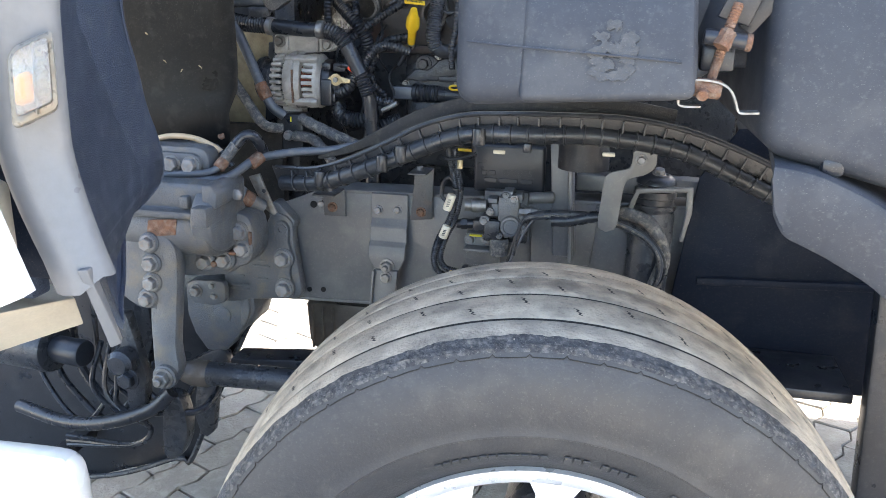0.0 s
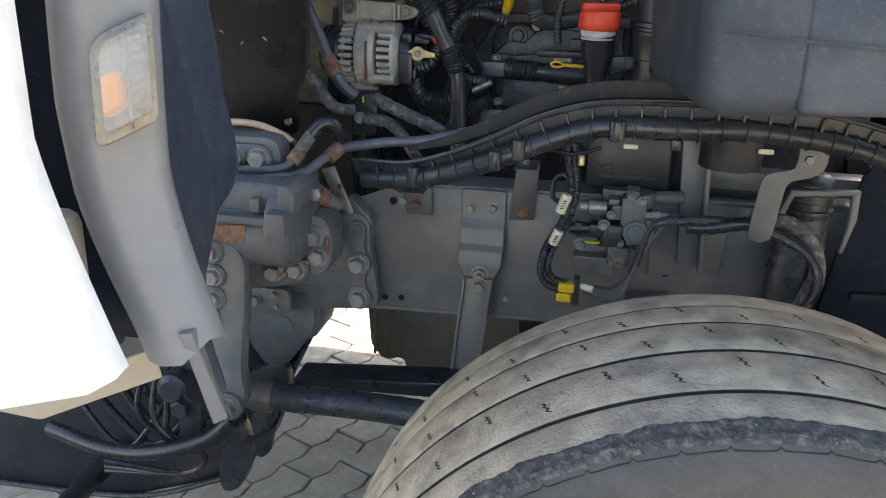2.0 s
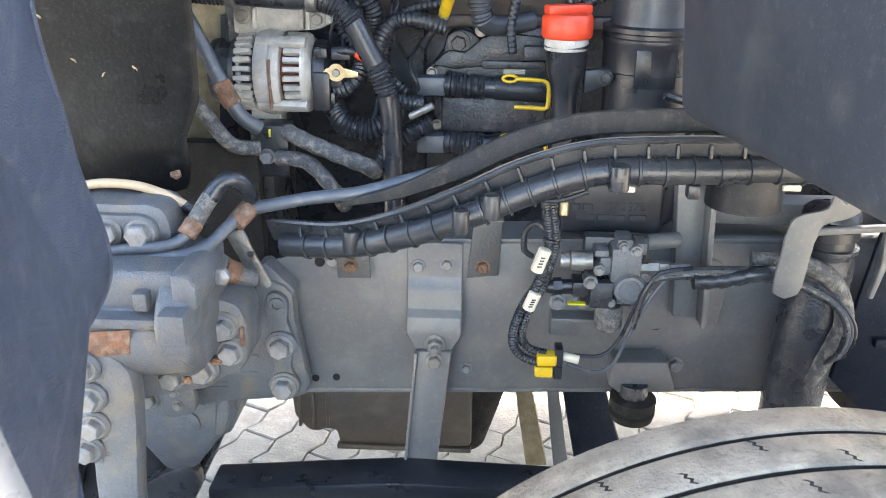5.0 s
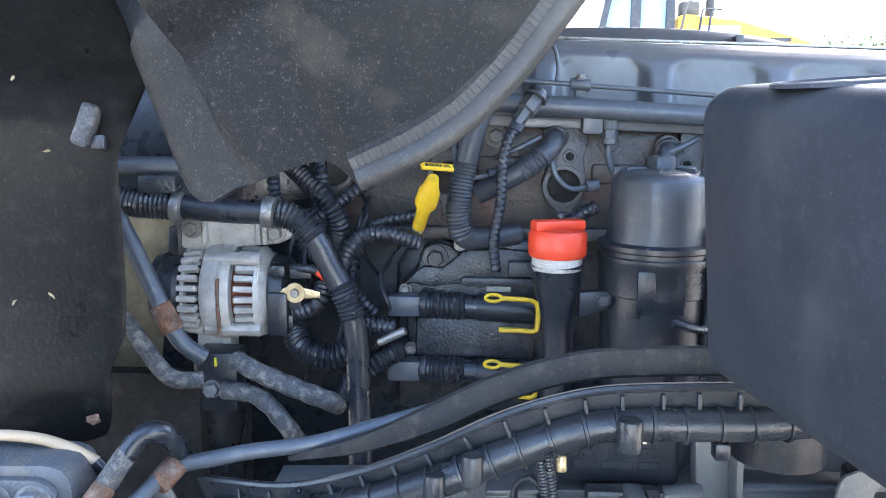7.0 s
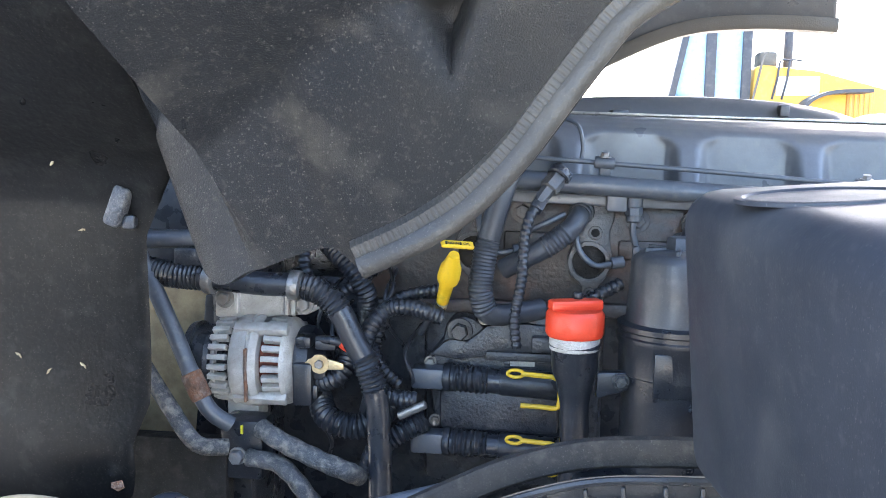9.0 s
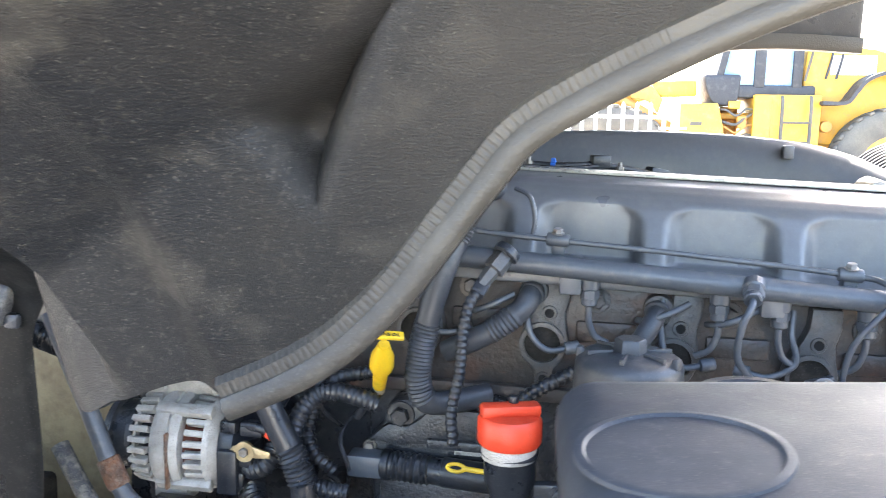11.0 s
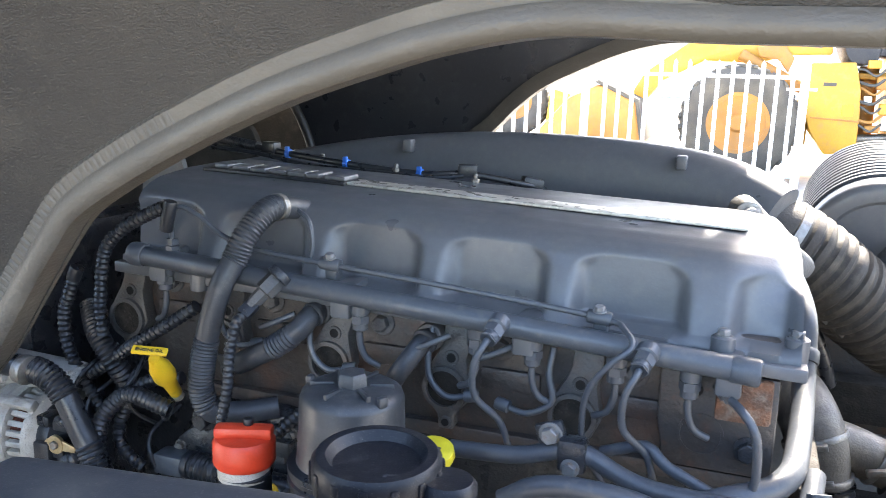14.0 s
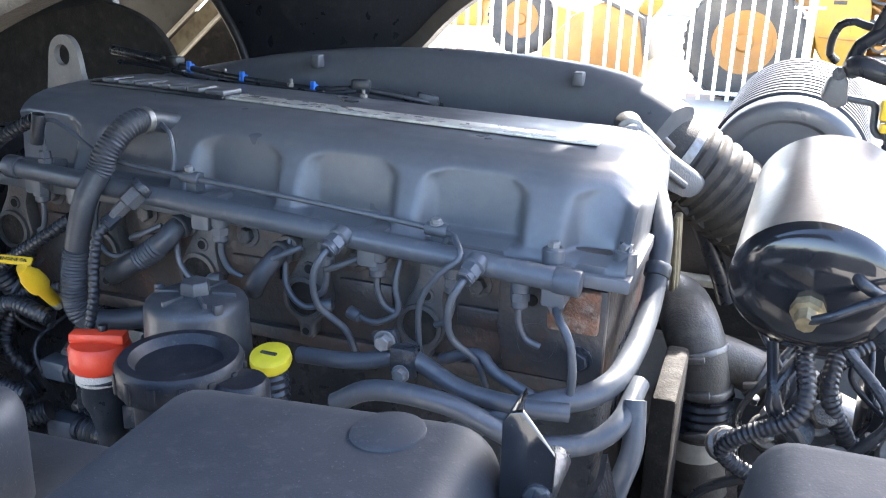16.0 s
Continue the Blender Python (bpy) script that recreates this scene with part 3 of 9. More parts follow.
part("cylinder_housing", barrel(-0.72, -0.392, 1.775, 0.903, 0.062), CAST, gear)
part("end_collar", barrel(-0.425, -0.382, 1.780, 0.925, 0.074), CAST, gear)
part("upper_housing", box((-0.72, 1.738, 0.935), (-0.384, 1.86, 0.998), 0.011, 3), CAST, gear)
part("ledge", box((-0.72, 1.712, 0.932), (-0.412, 1.80, 0.947), 0.005, 2), CAST, gear)
part("upper_step", slab([(-0.404, 0.952), (-0.374, 0.955), (-0.372, 0.985), (-0.386, 1.002), (-0.404, 1.002)], 1.722, 1.84, 0.006), CAST, gear)
part("lug", box((-0.452, 1.722, 0.952), (-0.434, 1.75, 0.976), 0.003), CAST, gear)
part("lug", box((-0.413, 1.692, 0.924), (-0.380, 1.76, 0.963), 0.004), CAST, gear)
part("sight_plug", lathe((-0.366, 1.80, 0.968), (-0.366, 1.7, 0.968), [(0, 0.012), (0.006, 0.012), (0.008, 0.009)], 6), BOLT, gear)
part("valve_cap", moved(slab(curve2([(-0.60, 1.00), (-0.60, 1.045), (-0.56, 1.056), (-0.50, 1.056), (-0.455, 1.056), (-0.436, 1.045), (-0.431, 1.02), (-0.432, 1.0)], 10), -0.035, 0.035, 0.008), Matrix.Translation((0, 1.85, 0))), CAST, gear)
part("cap_flange", slab(curve2([(-0.60, 1.005), (-0.59, 1.036), (-0.55, 1.044), (-0.50, 1.044), (-0.462, 1.043), (-0.447, 1.03), (-0.449, 1.006), (-0.48, 0.998)], 10), 1.806, 1.82, 0.004), CAST, gear)
for x in (-0.468, -0.510, -0.552):
    bolt((x, 1.806, 1.020), (0.05, -1, 0.1), 0.0155, gear, washer=1.25)
flange = curve2([(-0.412, 0.910), (-0.389, 0.924), (-0.363, 0.918), (-0.351, 0.902), (-0.347, 0.87), (-0.350, 0.835), (-0.366, 0.812), (-0.39, 0.803), (-0.405, 0.789), (-0.44, 0.786), (-0.476, 0.785), (-0.52, 0.79), (-0.54, 0.80), (-0.54, 0.845), (-0.47, 0.843), (-0.435, 0.846), (-0.42, 0.865), (-0.416, 0.89)], 6)
part("flange", slab(flange, lambda x, z: 1.822 + (0.0 if x > -0.40 else 0.35 * (x + 0.40)), lambda x, z: 1.90, 0.007), CAST, gear)
for x, y, z in ((-0.378, 1.824, 0.884), (-0.371, 1.824, 0.848), (-0.409, 1.815, 0.823), (-0.446, 1.802, 0.820)):
    part("bolt_seat", lathe((x, y + 0.004, z), (x, 0, z), [(0, 0.0225), (0.008, 0.0225), (0.011, 0.0195)], 22), CAST, gear)
    bolt((x, y - 0.006, z), OUT, 0.0145, gear, washer=1.25)
for x, y, z, w, h in ((-0.357, 1.819, 0.856, 0.006, 0.03), (-0.394, 1.8, 0.838, 0.016, 0.008), (-0.43, 1.79, 0.812, 0.012, 0.012), (-0.387, 1.817, 0.862, 0.006, 0.018)):
    part("rust_stain", box((x, y - 0.004, z), (x + w, y + 0.012, z + h), 0.003, 1), RUSTY, gear, "brown rust run between the bolts")
part("data_plate", slab([(-0.522, 0.892), (-0.459, 0.900), (-0.456, 0.932), (-0.518, 0.926)], lambda x, z: 1.7115 + 4 * (z - 0.903) ** 2, lambda x, z: 1.717, 0.0008), RUSTY, gear, "rust covered data plate")
part("arm_boss", slab(curve2([(-0.60, 0.885), (-0.545, 0.888), (-0.51, 0.878), (-0.49, 0.835), (-0.503, 0.78), (-0.526, 0.742), (-0.56, 0.735), (-0.60, 0.76)], 6), 1.72, 1.80, 0.007), CAST, gear)
part("pitman_arm", slab(curve2([(-0.525, 0.90), (-0.486, 0.897), (-0.463, 0.872), (-0.462, 0.82), (-0.470, 0.74), (-0.476, 0.66), (-0.471, 0.612), (-0.487, 0.578), (-0.505, 0.57), (-0.525, 0.578), (-0.529, 0.62), (-0.531, 0.717), (-0.524, 0.80)], 6), lambda x, z: 1.712 - 0.06 * max(0, 0.75 - z), lambda x, z: 1.748 - 0.06 * max(0, 0.75 - z), 0.008), CAST, gear, "long grey drop arm")
for x, z in ((-0.513, 0.881), (-0.511, 0.839), (-0.513, 0.798), (-0.526, 0.762)):
    part("bolt_seat", lathe((x - 0.004, 1.722, z), (x - 0.004, 0, z), [(0, 0.021), (0.014, 0.021), (0.017, 0.018)], 20), CAST, gear)
    bolt((x - 0.004, 1.706, z), OUT, 0.0135, gear, washer=1.25)
part("joint_seat", lathe((-0.500, 1.706, 0.597), (-0.5, 0, 0.597), [(0, 0.026), (0.012, 0.026), (0.014, 0.022)], 24), CAST, gear)
bolt((-0.500, 1.692, 0.597), OUT, 0.017, gear, STEEL, washer=1.3, long=0.012, label="castle nut at the end of the drop arm")
for x, w in ((-0.523, 0.010), (-0.508, 0.016)):
    part("raised_mark", box((x, 1.7085, 0.741), (x + w, 1.7125, 0.757), 0.001, 1), CAST, gear, "raised casting mark, unreadable")

casting = thing("spring_hanger", (-0.40, 1.95, 0.70), "grey cast spring hanger bolted to the rail end", "hanger")
part("plate", slab(curve2([(-0.382, 0.854), (-0.37, 0.882), (-0.345, 0.890), (-0.318, 0.872), (-0.316, 0.83), (-0.306, 0.76), (-0.304, 0.700), (-0.36, 0.688), (-0.43, 0.680), (-0.485, 0.669), (-0.488, 0.70), (-0.485, 0.77), (-0.44, 0.83)], 6), 1.955, 1.985, 0.005), CAST, casting)
part("boss_strip", slab(curve2([(-0.322, 0.712), (-0.330, 0.70), (-0.350, 0.703), (-0.356, 0.725), (-0.349, 0.755), (-0.355, 0.785), (-0.350, 0.83), (-0.357, 0.85), (-0.352, 0.872), (-0.336, 0.876), (-0.322, 0.86), (-0.325, 0.83), (-0.316, 0.79), (-0.324, 0.755), (-0.316, 0.725)], 6), 1.944, 1.958, 0.003), CAST, casting)
part("top_ear", slab(curve2([(-0.375, 0.86), (-0.372, 0.905), (-0.355, 0.915), (-0.335, 0.895), (-0.314, 0.872), (-0.322, 0.85)], 6), 1.962, 2.0, 0.004), CAST, casting)
for z in (0.721, 0.792):
    part("bolt_seat", lathe((-0.335, 1.948, z), (-0.335, 0, z), [(0, 0.0235), (0.008, 0.0235), (0.010, 0.021)], 22), CAST, casting)
    bolt((-0.335, 1.938, z), OUT, 0.0155, casting, washer=1.28)
part("eye", lathe((-0.338, 1.946, 0.858), (-0.338, 0, 0.858), [(0, 0.012), (0.006, 0.012), (0.006, 0.006), (0.001, 0.006)], 18), CAST, casting)
for x, z, w in ((-0.405, 0.775, 0.022), (-0.415, 0.762, 0.04), (-0.465, 0.735, 0.028), (-0.415, 0.732, 0.035), (-0.472, 0.712, 0.045), (-0.472, 0.703, 0.045)):
    part("cast_mark", box((x, 1.9535, z), (x + w, 1.956, z + 0.005), 0.001, 1), CAST, casting, "raised casting mark, unreadable")
lower = thing("spring_shackle", (-0.50, 1.98, 0.58), "grey cast spring block with a smooth round cap", "shackle")
part("body", slab([(-0.60, 0.70), (-0.46, 0.72), (-0.426, 0.684), (-0.424, 0.648), (-0.438, 0.606), (-0.455, 0.600), (-0.502, 0.537), (-0.53, 0.525), (-0.556, 0.532), (-0.585, 0.574), (-0.60, 0.62)], 1.972, 2.08, 0.009), CAST, lower)
part("side_rib", slab([(-0.452, 0.69), (-0.436, 0.688), (-0.434, 0.645), (-0.446, 0.61), (-0.46, 0.61)], 1.962, 1.98, 0.004), CAST, lower)
part("cap", lathe((-0.508, 1.973, 0.626), (-0.508, 0, 0.626), [(0, 0.022), (0.004, 0.022), (0.0055, 0.019)], 26), CAST, lower)
part("ear_plate", slab(curve2([(-0.560, 0.717), (-0.546, 0.730), (-0.51, 0.733), (-0.475, 0.733), (-0.466, 0.72), (-0.467, 0.690), (-0.476, 0.682), (-0.497, 0.674), (-0.52, 0.675), (-0.545, 0.677), (-0.562, 0.695)], 10), 1.912, 1.932, 0.004), CAST, lower)
part("ear_web", box((-0.55, 1.93, 0.69), (-0.48, 2.0, 0.72), 0.004), CAST, lower)
bolt((-0.5375, 1.912, 0.707), OUT, 0.0115, lower, washer=1.35)
for x, z in ((-0.4938, 0.698), (-0.497, 0.722)):
    bolt((x, 1.912, z), OUT, 0.0065, lower)

# front underrun plate, drag link and the parts below it
under = thing("underrun_plate", (-0.6, 1.9, 0.3), "black steel underrun plate under the front end", "underrun plate")
part("face", slab([(-1.5, 0.06), (-0.94, 0.095), (-0.69, 0.188), (-0.655, 0.182), (-0.5075, 0.502), (-0.44, 0.641), (-0.46, 0.70), (-0.62, 0.72), (-1.5, 0.72)], 2.024, 2.036, 0.003), PLASTIC, under, "black underrun face sheet")
part("rim", tube([(-0.44, 2.018, 0.641), (-0.507, 2.018, 0.502), (-0.58, 2.018, 0.345), (-0.650, 2.018, 0.190), (-0.69, 2.018, 0.190), (-0.94, 2.018, 0.098), (-1.4, 2.018, 0.07)], 0.007, 8), DARK, under)
link = thing("drag_link", (-0.3, 1.76, 0.58), "dark painted steering drag link tube", "drag link")
part("tube", tube([(-0.50, 1.82, 0.550), (-0.30, 1.82, 0.5575), (-0.12, 1.81, 0.561), (0.05, 1.80, 0.563)], 0.0265, 22), DARK, link)
part("ball_joint", lathe((-0.535, 1.82, 0.548), (-0.4, 1.82, 0.553), [(0, 0.012), (0.006, 0.022), (0.03, 0.030), (0.065, 0.030), (0.07, 0.026)], 24), OILY, link, "greasy tube clamp")
axle = thing("front_axle", (0.0, 1.75, 0.46), "dark forged front axle beam", "axle")
part("beam", slab([(-0.46, 0.552), (-0.16, 0.580), (0.3, 0.57), (0.3, 0.52), (-0.16, 0.545), (-0.46, 0.530)], 1.90, 1.97, 0.006), PLASTIC, axle)
part("knuckle", rod((0.31, 1.55, 0.46), (0.31, 1.9, 0.46), 0.09, 28, 0.02), DARK, axle)
pan = thing("oil_pan", (-0.28, 2.35, 0.39), "oily brown black engine oil pan", "oil pan")
part("sump", slab([(-0.413, 0.57), (-0.05, 0.57), (-0.05, 0.40), (-0.315, 0.392), (-0.322, 0.428), (-0.345, 0.430), (-0.352, 0.422), (-0.378, 0.424), (-0.405, 0.46)], 2.25, 2.75, 0.010), OILY, pan)
part("bottom_lip", slab([(-0.32, 0.390), (-0.05, 0.392), (-0.05, 0.402), (-0.32, 0.402)], 2.243, 2.26, 0.003), OILY, pan)
for k in range(3):
    part("side_rib", box((-0.395 + 0.028 * k, 2.243, 0.44), (-0.389 + 0.028 * k, 2.26, 0.56), 0.002), OILY, pan)

arms = thing("linkage", (-0.6, 1.8, 0.4), "dark oily steering linkage behind the bumper", "linkage")
part("arm", tube([(-0.52, 1.75, 0.535), (-0.57, 1.74, 0.49), (-0.68, 1.74, 0.445), (-0.80, 1.76, 0.42), (-0.95, 1.8, 0.42)], 0.016, 12), HOSE, arms)
part("fork", slab(curve2([(-0.57, 0.50), (-0.53, 0.50), (-0.515, 0.42), (-0.54, 0.35), (-0.575, 0.34), (-0.58, 0.40)], 6), 1.79, 1.83, 0.006), DARK, arms)
part("joint", lathe((-0.62, 1.75, 0.60), (-0.62, 1.65, 0.60), [(0, 0.03), (0.03, 0.03), (0.04, 0.02)], 20), DARK, arms)
bolt((-0.60, 1.72, 0.57), OUT, 0.018, arms, DARK)
part("lever", slab([(-0.66, 0.70), (-0.62, 0.70), (-0.585, 0.56), (-0.60, 0.45), (-0.64, 0.46), (-0.635, 0.57)], 1.76, 1.79, 0.005), DARK, arms)
part("air_cylinder", rod((-0.98, 1.78, 0.60), (-0.80, 1.76, 0.60), 0.055, 28, 0.01), DARK, arms)
part("cylinder_rod", rod((-0.80, 1.76, 0.60), (-0.72, 1.75, 0.60), 0.03, 20, 0.006), PLASTIC, arms)
for k in range(5):
    x = -0.98 + 0.06 * k
    part("cable", tube([(x, 1.90, 0.66), (x + 0.02, 1.88, 0.52 - 0.02 * (k % 2)), (x + 0.10, 1.84, 0.43 + 0.012 * k), (x + 0.20, 1.80, 0.40 + 0.015 * k), (x + 0.26, 1.82, 0.47), (x + 0.27, 1.9, 0.52)], 0.006 + 0.002 * (k % 3), 8), HOSE, arms)
part("bellow", lathe((-1.0, 1.80, 0.62), (-0.7, 1.80, 0.62), [(0, 0.07), (0.05, 0.075), (0.055, 0.068), (0.06, 0.075), (0.11, 0.072), (0.13, 0.06), (0.16, 0.06)], 32), PLASTIC, arms, "black ribbed bellow")
part("bracket", slab(curve2([(-0.60, 0.50), (-0.52, 0.54), (-0.50, 0.50), (-0.535, 0.42), (-0.555, 0.31), (-0.585, 0.30), (-0.60, 0.36), (-0.59, 0.43)], 8), 1.97, 2.0, 0.006), DARK, arms, "dark forked bracket")
for k in range(3):
    part("cable", tube([(-0.70 + 0.02 * k, 1.78, 0.62), (-0.72 + 0.03 * k, 1.76, 0.52), (-0.66, 1.76, 0.46 + 0.01 * k), (-0.60, 1.78, 0.42), (-0.66, 1.8, 0.36), (-0.85, 1.82, 0.32 + 0.012 * k)], 0.006, 8), HOSE, arms)
# Added plates that keep the space behind the linkage dark and close light gaps.
part("back_plate", box((-0.565, 2.10, 0.76), (-0.395, 2.13, 1.06), 0.006), NEARBLACK, arms, "added plate that darkens the space behind the linkage")
part("back_plate", box((-1.5, 2.10, 0.37), (-0.56, 2.16, 1.10), 0.01), NEARBLACK, arms, "added plate that darkens the space behind the linkage")
part("hanger", slab([(-0.82, 0.95), (-0.74, 0.95), (-0.70, 0.55), (-0.74, 0.42), (-0.80, 0.42), (-0.79, 0.60)], 1.98, 2.02, 0.006), DARK, arms)

# ---- hydraulic pipes at the front ----
hyd = thing("hydraulic_pipes", (-0.4, 1.81, 1.0), "grey painted steel hydraulic pipes with rusty unions", "pipe")
part("pipe", tube([(-0.66, 1.78, 0.965), (-0.503, 1.79, 0.985), (-0.43, 1.795, 0.994), (-0.405, 1.80, 0.996), (-0.385, 1.82, 1.003), (-0.366, 1.845, 1.019), (-0.356, 1.867, 1.028), (-0.340, 1.88, 1.032), (-0.31, 1.882, 1.038), (-0.27, 1.890, 1.044), (-0.20, 1.905, 1.050), (-0.12, 1.925, 1.068), (-0.04, 1.945, 1.085)], 0.0088, 14, 0.005), PIPE, hyd)
part("pipe", tube([(-0.66, 1.77, 0.985), (-0.498, 1.79, 1.003), (-0.445, 1.795, 1.007), (-0.425, 1.80, 1.010), (-0.413, 1.808, 1.016), (-0.405, 1.818, 1.026)], 0.0072, 14, 0.005), PIPE, hyd)
part("union", rod((-0.412, 1.812, 1.016), (-0.402, 1.825, 1.032), 0.0125, 12, 0.003), RUSTY, hyd, "rusty hose union")
part("sleeve", rod((-0.403, 1.824, 1.031), (-0.384, 1.842, 1.062), 0.0115, 14, 0.003), GREYHOSE, hyd, "crimped hose end")
part("hose", tube([(-0.386, 1.84, 1.058), (-0.374, 1.848, 1.074), (-0.360, 1.853, 1.080), (-0.350, 1.86, 1.074), (-0.345, 1.87, 1.058), (-0.348, 1.90, 1.03)], 0.0115, 14, 0.005), HOSE, hyd, "black rubber hose")
part("union", rod((-0.362, 1.855, 1.018), (-0.346, 1.878, 1.034), 0.0135, 12, 0.003), RUSTY, hyd, "rusty pipe union")
part("support", slab([(-0.398, 0.978), (-0.372, 0.986), (-0.360, 0.955), (-0.336, 0.902), (-0.344, 0.895), (-0.366, 0.910)], 1.919, 1.924, 0.001), STEEL, hyd, "thin dusty sheet support")
part("hole", rod((-0.363, 1.9175, 0.949), (-0.363, 1.921, 0.949), 0.0048, 12), DARK, hyd)
part("elbow", tube([(-0.42, 1.86, 0.985), (-0.40, 1.87, 0.960), (-0.375, 1.88, 0.935), (-0.36, 1.90, 0.92)], 0.015, 12), CAST, hyd)
part("stain", rod((-0.388, 1.868, 0.948), (-0.372, 1.88, 0.935), 0.0165, 12, 0.003), RUSTY, hyd, "rusty pipe collar")
cream = thing("cream_hose", (-0.50, 1.86, 1.05), "cream plastic air hose looped over the steering gear", "hose")
part("hose", tube([(-0.60, 1.86, 1.045), (-0.57, 1.86, 1.060), (-0.534, 1.86, 1.068), (-0.490, 1.86, 1.066), (-0.456, 1.862, 1.055), (-0.428, 1.866, 1.038)], 0.0062, 14, 0.005), CREAM, cream)
part("end_sleeve", tube([(-0.430, 1.866, 1.040), (-0.418, 1.866, 1.026), (-0.408, 1.866, 1.010)], 0.007, 12), HOSE, cream)

# ---- air valve, wiring and air dryer on the rail ----
valve = thing("air_valve", (0.15, 1.96, 0.84), "dusty cast air control valve with brass fittings", "valve")
part("body", box((0.116, 1.925, 0.877), (0.149, 1.985, 0.918), 0.004), DARK, valve)
part("upper_block", box((0.143, 1.93, 0.915), (0.186, 1.985, 0.968), 0.005), CAST, valve)
part("back_plate", box((0.108, 1.965, 0.862), (0.20, 1.99, 0.972), 0.004), DARK, valve)
part("diaphragm", lathe((0.171, 1.945, 0.908), (0.171, 1.8, 0.908), [(0, 0.023), (0.016, 0.023), (0.018, 0.021), (0.022, 0.0205), (0.023, 0.016), (0.021, 0.014), (0.021, 0.001)], 30), CAST, valve)
part("exhaust", lathe((0.147, 1.94, 0.878), (0.148, 1.94, 0.7), [(0, 0.017), (0.006, 0.020), (0.034, 0.020), (0.037, 0.017), (0.037, 0.012), (0.03, 0.011)], 26), GREYHOSE, valve, "dusty brown exhaust port")
part("side_port", lathe((0.118, 1.945, 0.944), (0.0, 1.945, 0.940), [(0, 0.013), (0.012, 0.013), (0.012, 0.015), (0.030, 0.015), (0.032, 0.012), (0.045, 0.012)], 12), STEEL, valve, "knurled side port")
part("fitting", lathe((0.184, 1.94, 0.936), (0.3, 1.94, 0.943), [(0, 0.009), (0.012, 0.009), (0.012, 0.011), (0.026, 0.011), (0.028, 0.0085), (0.040, 0.0085), (0.042, 0.006), (0.07, 0.006)], 6), STEEL, valve, "steel union")
for x0, z0, x1, z1, d in ((0.128, 0.925, 0.145, 0.952, 0.012), (0.150, 0.962, 0.172, 0.980, 0.02), (0.176, 0.957, 0.192, 0.975, 0.014), (0.120, 0.952, 0.140, 0.963, 0.02), (0.186, 0.915, 0.200, 0.932, 0.018), (0.155, 0.880, 0.166, 0.892, 0.006), (0.176, 0.872, 0.186, 0.892, 0.016)):
    part("lug", box((x0, 1.935 - 0.0 * d, z0), (x1, 1.935 + d + 0.02, z1), 0.003), CAST, valve)
for x, z, r in ((0.116, 0.917, 0.0075), (0.194, 0.903, 0.0075), (0.127, 0.936, 0.006), (0.176, 0.966, 0.006), (0.158, 0.972, 0.005), (0.147, 0.886, 0.005)):
    part("stud_boss", rod((x, 1.95, z), (x, 1.928, z), r * 1.35, 14, 0.002), CAST, valve)
    bolt((x, 1.928, z), OUT, r, valve, BOLT)
part("solenoid", rod((0.056, 1.945, 0.901), (0.114, 1.945, 0.905), 0.010, 16, 0.003), PLASTIC, valve)
part("solenoid_nut", rod((0.066, 1.945, 0.902), (0.078, 1.945, 0.903), 0.0125, 6), PLASTIC, valve)
part("solenoid_block", box((0.092, 1.93, 0.892), (0.116, 1.965, 0.915), 0.003), PLASTIC, valve)
part("yellow_tab", box((0.086, 1.925, 0.8815), (0.112, 1.935, 0.8845), 0.001, 1), LIME, valve, "lime yellow lock tab")
part("mount_plate", slab([(0.068, 0.80), (0.14, 0.80), (0.14, 0.872), (0.068, 0.872)], 1.985, 2.012, 0.004), RAIL, valve)
part("plate_fold", box((0.068, 1.955, 0.838), (0.14, 1.99, 0.845), 0.002), RAIL, valve)
for x, z in ((0.077, 0.858), (0.113, 0.861)):
    bolt((x, 1.984, z), OUT, 0.0095, valve)
part("tube", rod((0.19, 1.99, 0.955), (0.25, 2.0, 0.958), 0.012, 14, 0.003), RAIL, valve)
part("plate", slab([(0.205, 0.795), (0.33, 0.805), (0.34, 0.90), (0.315, 0.915), (0.20, 0.91)], lambda x, z: rail_y(x) - 0.012, lambda x, z: rail_y(x) - 0.001, 0.003), RAIL, valve)
bolt((0.271, rail_y(0.27) - 0.013, 0.868), OUT, 0.0125, valve)
name_plate = thing("black_cover", (0.14, 2.02, 0.955), "black plastic cover with a moulded part number", "cover")
part("shell", box((0.075, 2.016, 0.956), (0.226, 2.10, 1.06), 0.008, 3), PLASTIC, name_plate)
lettering("cover_text", "1972375", 0.0185, Matrix.Translation((0.168, 2.0155, 0.9935)) @ pose(0, 0, 0, 90), PLASTIC, name_plate, "raised moulded number")
for x, z, w in ((0.092, 0.994, 0.012), (0.108, 0.994, 0.014), (0.098, 0.978, 0.028), (0.130, 0.978, 0.040), (0.176, 0.978, 0.026)):
    part("letter_bar", box((x, 2.0145, z), (x + w, 2.0175, z + 0.010), 0.001, 1), PLASTIC, name_plate)
upright = thing("cross_member", (0.26, 2.0, 0.9), "grey pressed upright of a cross member", "cross member")
part("post", slab([(0.253, 0.83), (0.299, 0.83), (0.284, 1.075), (0.236, 1.075)], 2.0, 2.03, 0.004), RAIL, upright)
part("side_flange", slab([(0.288, 0.83), (0.296, 0.83), (0.284, 1.085), (0.276, 1.085)], 1.965, 2.0, 0.002), RAIL, upright)
part("beam", box((0.29, 2.05, 0.965), (0.62, 2.10, 1.0), 0.004), RAIL, upright)
wires = thing("wiring_loom", (0.04, 1.93, 0.8), "black corrugated wiring with yellow connectors and pale sleeves", "wiring")
